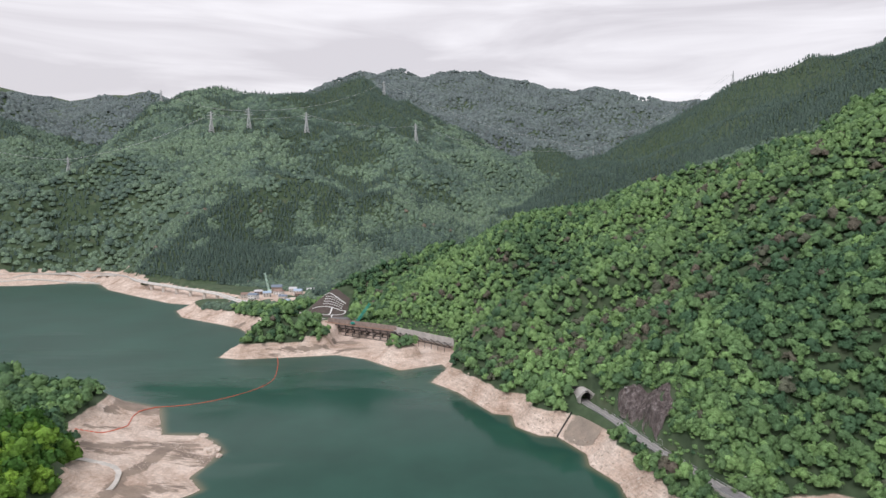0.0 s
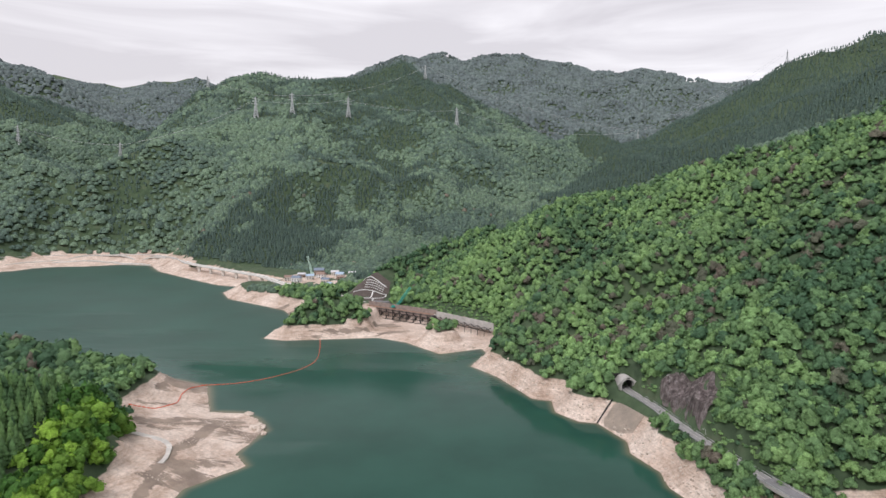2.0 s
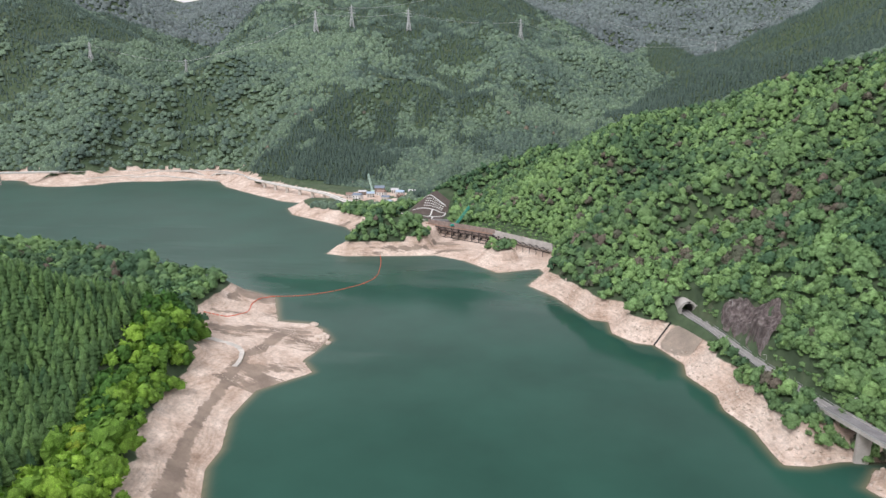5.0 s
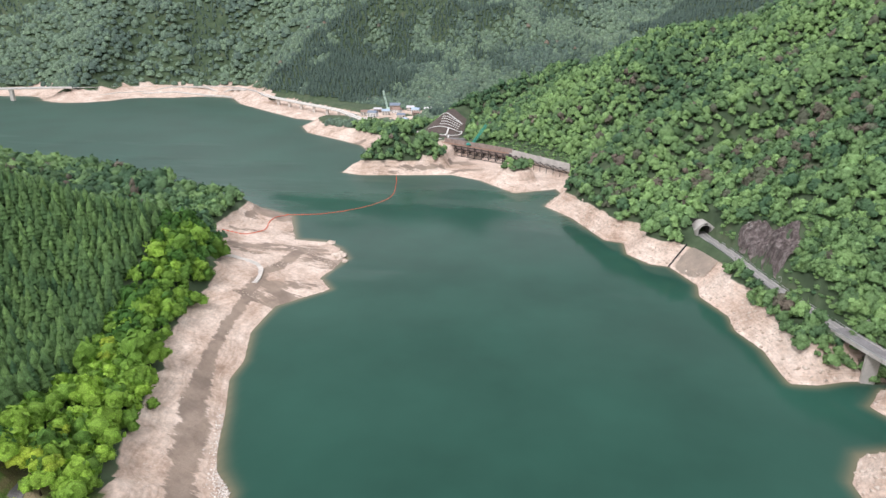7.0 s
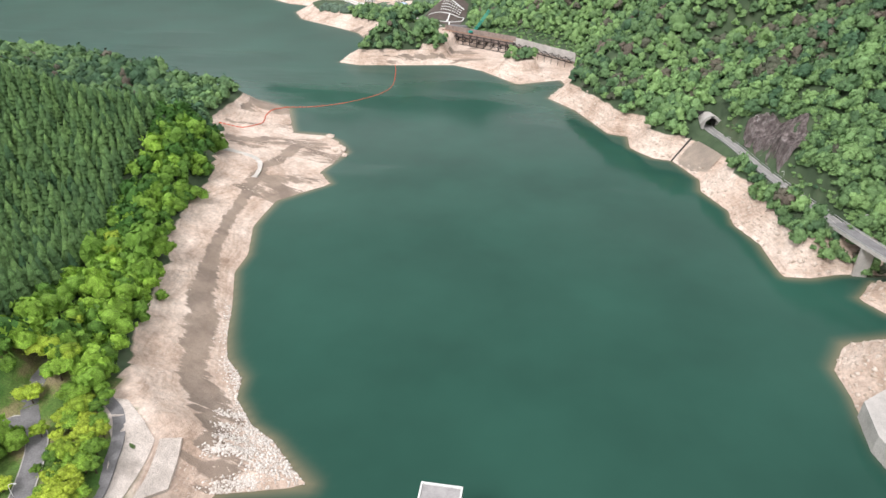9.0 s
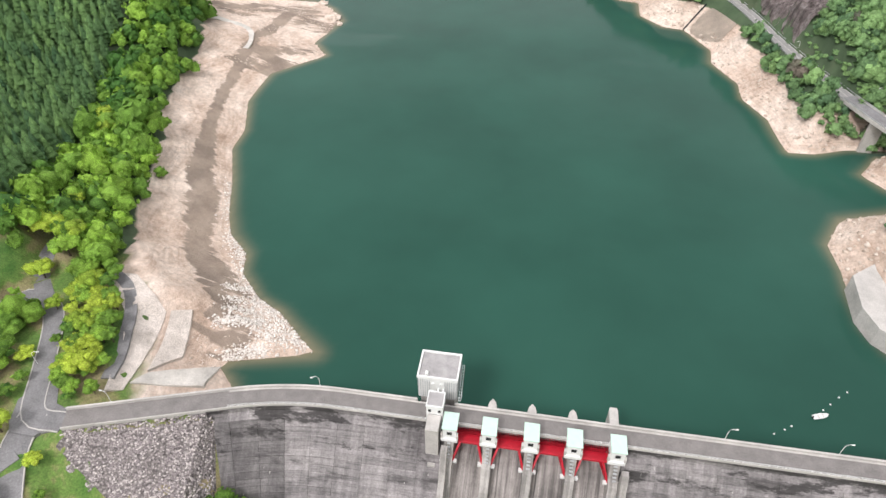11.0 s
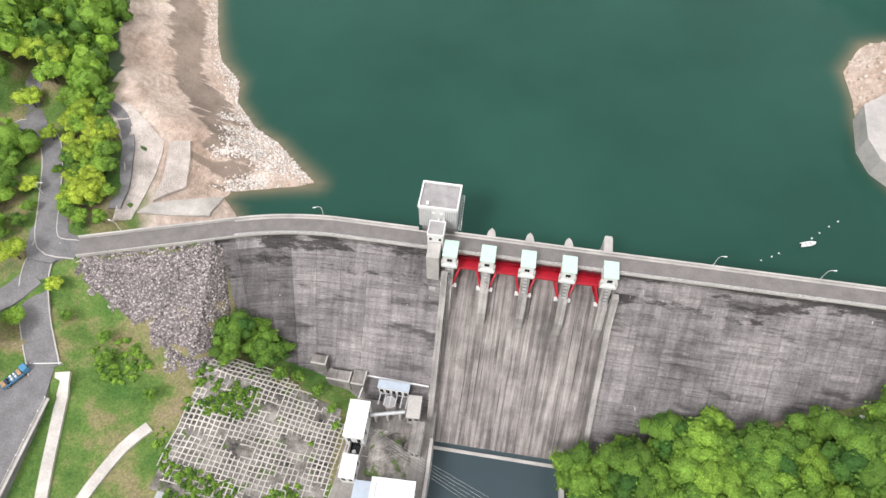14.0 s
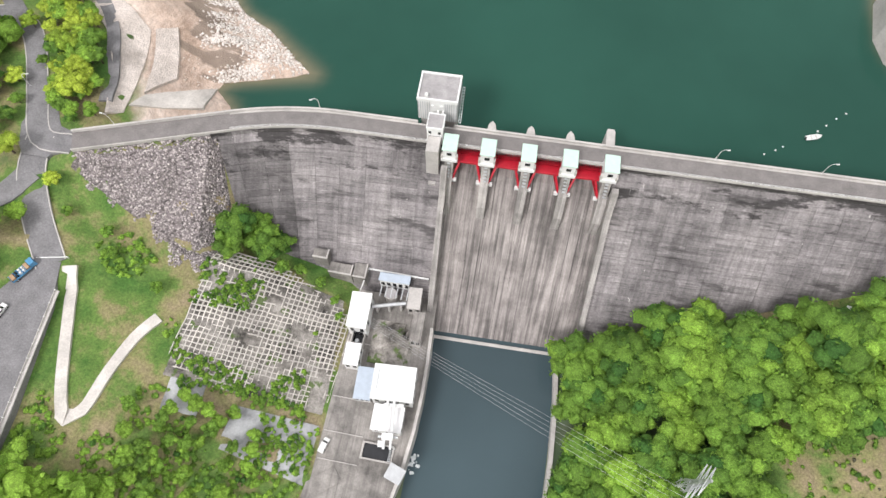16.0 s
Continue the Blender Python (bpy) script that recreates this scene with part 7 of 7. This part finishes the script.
r = 4.5 * rng.lognormal(0, 0.24, len(p))
scatter("bank_woodland", near_t, np.column_stack([p, height(*p.T) + r * 0.8]), np.column_stack([r, r * 1.1]), FRESH, tree_tint(p, 0.0), "belt of bright green trees between beach and cedars", "woodland")
p = jitter_grid(-142, -108, 78, 124, 4.6)
p = p[(road_distance(*p.T) > 2.5) & (p[:, 0] > np.interp(p[:, 1], [72, 86, 100, 112, 124], [-122, -127, -134, -142, -146])) & (p[:, 0] < np.interp(p[:, 1], [80, 87, 99, 111, 121], [-114, -115, -118, -123, -130]))]
for x, y in p:
    set_tree(YELLOW if rng.uniform() < 0.4 else GREEN, x, y, float(rng.uniform(2.2, 3.4)))
p = jitter_grid(27, 128, -28, 74, 6.2)
toe = np.interp(p[:, 0], [24, 43, 72, 102, 125], [51, 59, 65, 73, 79])
p = p[(p[:, 1] < toe) & (p[:, 0] > 28.5) & ~((p[:, 0] > 74) & (p[:, 1] < 30 + (p[:, 0] - 76) * 0.42))]
for x, y in p:
    set_tree(GREEN, x, y, 6.0 * float(rng.lognormal(0, 0.18)))
for x, y, r in ((-71, 64, 5.0), (-66, 64, 4.8), (-72, 58, 3.8), (-63, 61, 4.0), (-67, 68, 4.2), (-60, 64, 3.4), (-58, 57, 2.0), (-53, 58, 1.8), (-47, 56, 1.6), (-42, 52, 1.4), (-40, 48, 1.2)):
    set_tree(GREEN[:3], x, y, r * 1.15)
for x, y, r in ((-105, -6, 4.2), (-98, -5, 4.0), (-92, -10, 3.8), (-103, -14, 4.2), (-84, -9, 3.0), (-76, 0, 2.4), (-70, -6, 2.6), (-64, -2, 2.4), (-60, 12, 2.2), (-66, 15, 2.4), (-72, 10, 2.0), (-55, -4, 2.4), (-78, -8, 3.0), (-63, 6, 1.8), (-43, 19, 1.3), (-100, 52, 2.0), (-97, 47, 1.8), (-84, 41, 1.8), (-111, 55, 1.6)):
    set_tree(GREEN[1:], x, y, r)

p = jitter_grid(-80, -50, -14, 17, 4.6)
for x, y in p[rng.uniform(0, 1, len(p)) < 0.62]:
    set_tree(GREEN[1:], x, y, float(rng.uniform(1.3, 2.4)))

p = jitter_grid(98, 142, 284, 394, 4.3)
road_x = 118 + (369 - p[:, 1]) * 0.23 + np.clip(340 - p[:, 1], 0, 60) * 0.06
p = p[(p[:, 0] > np.interp(p[:, 1], [284, 290, 302, 323, 346, 370, 392], [128, 119, 116, 110, 109.5, 106, 103])) & (road_distance(*p.T) > 4.0) & (p[:, 0] < road_x) & (np.hypot(p[:, 0] - 99, p[:, 1] - 420) > 12)]
g = jitter_grid(122, 170, 282, 358, 5.0)
g = g[(g[:, 0] > 122 + (369 - g[:, 1]) * 0.25) & (road_distance(*g.T) > 3.6)]
p = np.concatenate([p, g])
r = 3.1 * rng.lognormal(0, 0.22, len(p))
scatter("roadside_woodland", near_t, np.column_stack([p, height(*p.T) + r * 0.9]), np.column_stack([r, r * 1.1]), LEAF, tree_tint(p, 0.05), "strip of green trees between the lake bank and the road", "woodland")

# shrubs and rough grass clumps
p = rng.uniform((-112, -25), (-38, 66), (5200, 2))
z = height(*p.T)
n = fbm(p[:, 0], p[:, 1], 16, 3, 81)
ok = (below_dam(*p.T) > 6) & (road_distance(*p.T) > 1.5) & (p[:, 0] > -102) & ((n > 0.14) | ((p[:, 1] < 17) & (n > -0.12) & (p[:, 0] > -80))) & ~((p[:, 1] > 19) & (p[:, 0] > -77)) & ~((p[:, 0] < -78) & (p[:, 1] > 60))
for a, b in zip([(-105, 41), (-102, 29), (-97, 12), (-93, 5), (-90, 8), (-88, 18), (-85, 28)], [(-102, 29), (-97, 12), (-93, 5), (-90, 8), (-88, 18), (-85, 28), (-82, 34)]):
    ok &= seg_dist(p[:, 0], p[:, 1], *a, *b)[0] > 2.6
p, z = p[ok], z[ok]
r = rng.uniform(0.25, 0.95, len(p))
scatter("shrubs", [broad_crown(1, 18, 0.3, 300 + k, 0.6) for k in range(3)], np.column_stack([p, z + r * 0.3]), np.column_stack([r, r * 0.7]), FRESH, np.clip(rng.normal(0.6, 0.25, len(p)), 0.05, 0.92), "scattered green shrubs and tall weeds on the grass slope", "shrubs")
p = rng.uniform((74, -25), (128, 52), (900, 2))
p = p[(p[:, 1] < 30 + (p[:, 0] - 76) * 0.42)]
r = rng.uniform(0.3, 0.9, len(p))
scatter("shrubs", [broad_crown(1, 18, 0.3, 310 + k, 0.6) for k in range(3)], np.column_stack([p, height(*p.T) + r * 0.2]), np.column_stack([r, r * 0.6]), FRESH, np.clip(rng.normal(0.7, 0.25, len(p)), 0.05, 0.98), "low weeds and bracken on the open slope", "shrubs")

p = rng.uniform((100, 285), (175, 430), (5200, 2))
road = road_distance(*p.T)
p = p[(road > 2.6) & (road < 24) & (height(*p.T) > 15) & (p[:, 0] > 118 + (369 - p[:, 1]) * 0.23) & ~((p[:, 1] > 354) & (p[:, 1] < 410) & (p[:, 0] - 118 - (369 - p[:, 1]) * 0.23 < 24 - 11 * np.abs((409 - p[:, 1]) / 52 - 0.6)))]
q = rng.uniform((-112, 640), (20, 790), (2600, 2))
behind = q[:, 1] - np.interp(q[:, 0], [-139, -52, 11], [744, 690, 629])
q = q[(behind > 14) & (behind < 62) & (height(*q.T) > 12)]
p = np.concatenate([p, q])
r = rng.uniform(0.8, 2.2, len(p))
scatter("undergrowth", [broad_crown(1, 18, 0.3, 320 + k, 0.6) for k in range(3)], np.column_stack([p, height(*p.T) + r * 0.3]), np.column_stack([r, r * 0.8]), LEAF, np.clip(rng.normal(0.6, 0.25, len(p)), 0.05, 0.92), "dense green undergrowth beside the lakeside road", "shrubs")

# ivy and shrubs growing over the concrete lattice
p = rng.uniform((-76, 19), (-38, 54), (2200, 2))
n = fbm(p[:, 0], p[:, 1], 9, 3, 84)
p = p[(n > 0.36) | ((p[:, 1] < 27) & (p[:, 0] < -48) & (n > -0.15)) | ((p[:, 0] < -70) & (n > 0.2))]
g = rng.uniform((-72, 7), (-42, 21), (700, 2))
p = np.concatenate([p, g[fbm(g[:, 0], g[:, 1], 7, 3, 85) > 0.02]])
r = rng.uniform(0.25, 0.85, len(p))
scatter("ivy", [broad_crown(1, 18, 0.3, 330 + k, 0.6) for k in range(3)], np.column_stack([p, height(*p.T) + 0.5]), np.column_stack([r, r * 0.6]), FRESH, np.clip(rng.normal(0.5, 0.25, len(p)), 0.05, 0.92), "green ivy and shrubs creeping over the concrete lattice", "shrubs")
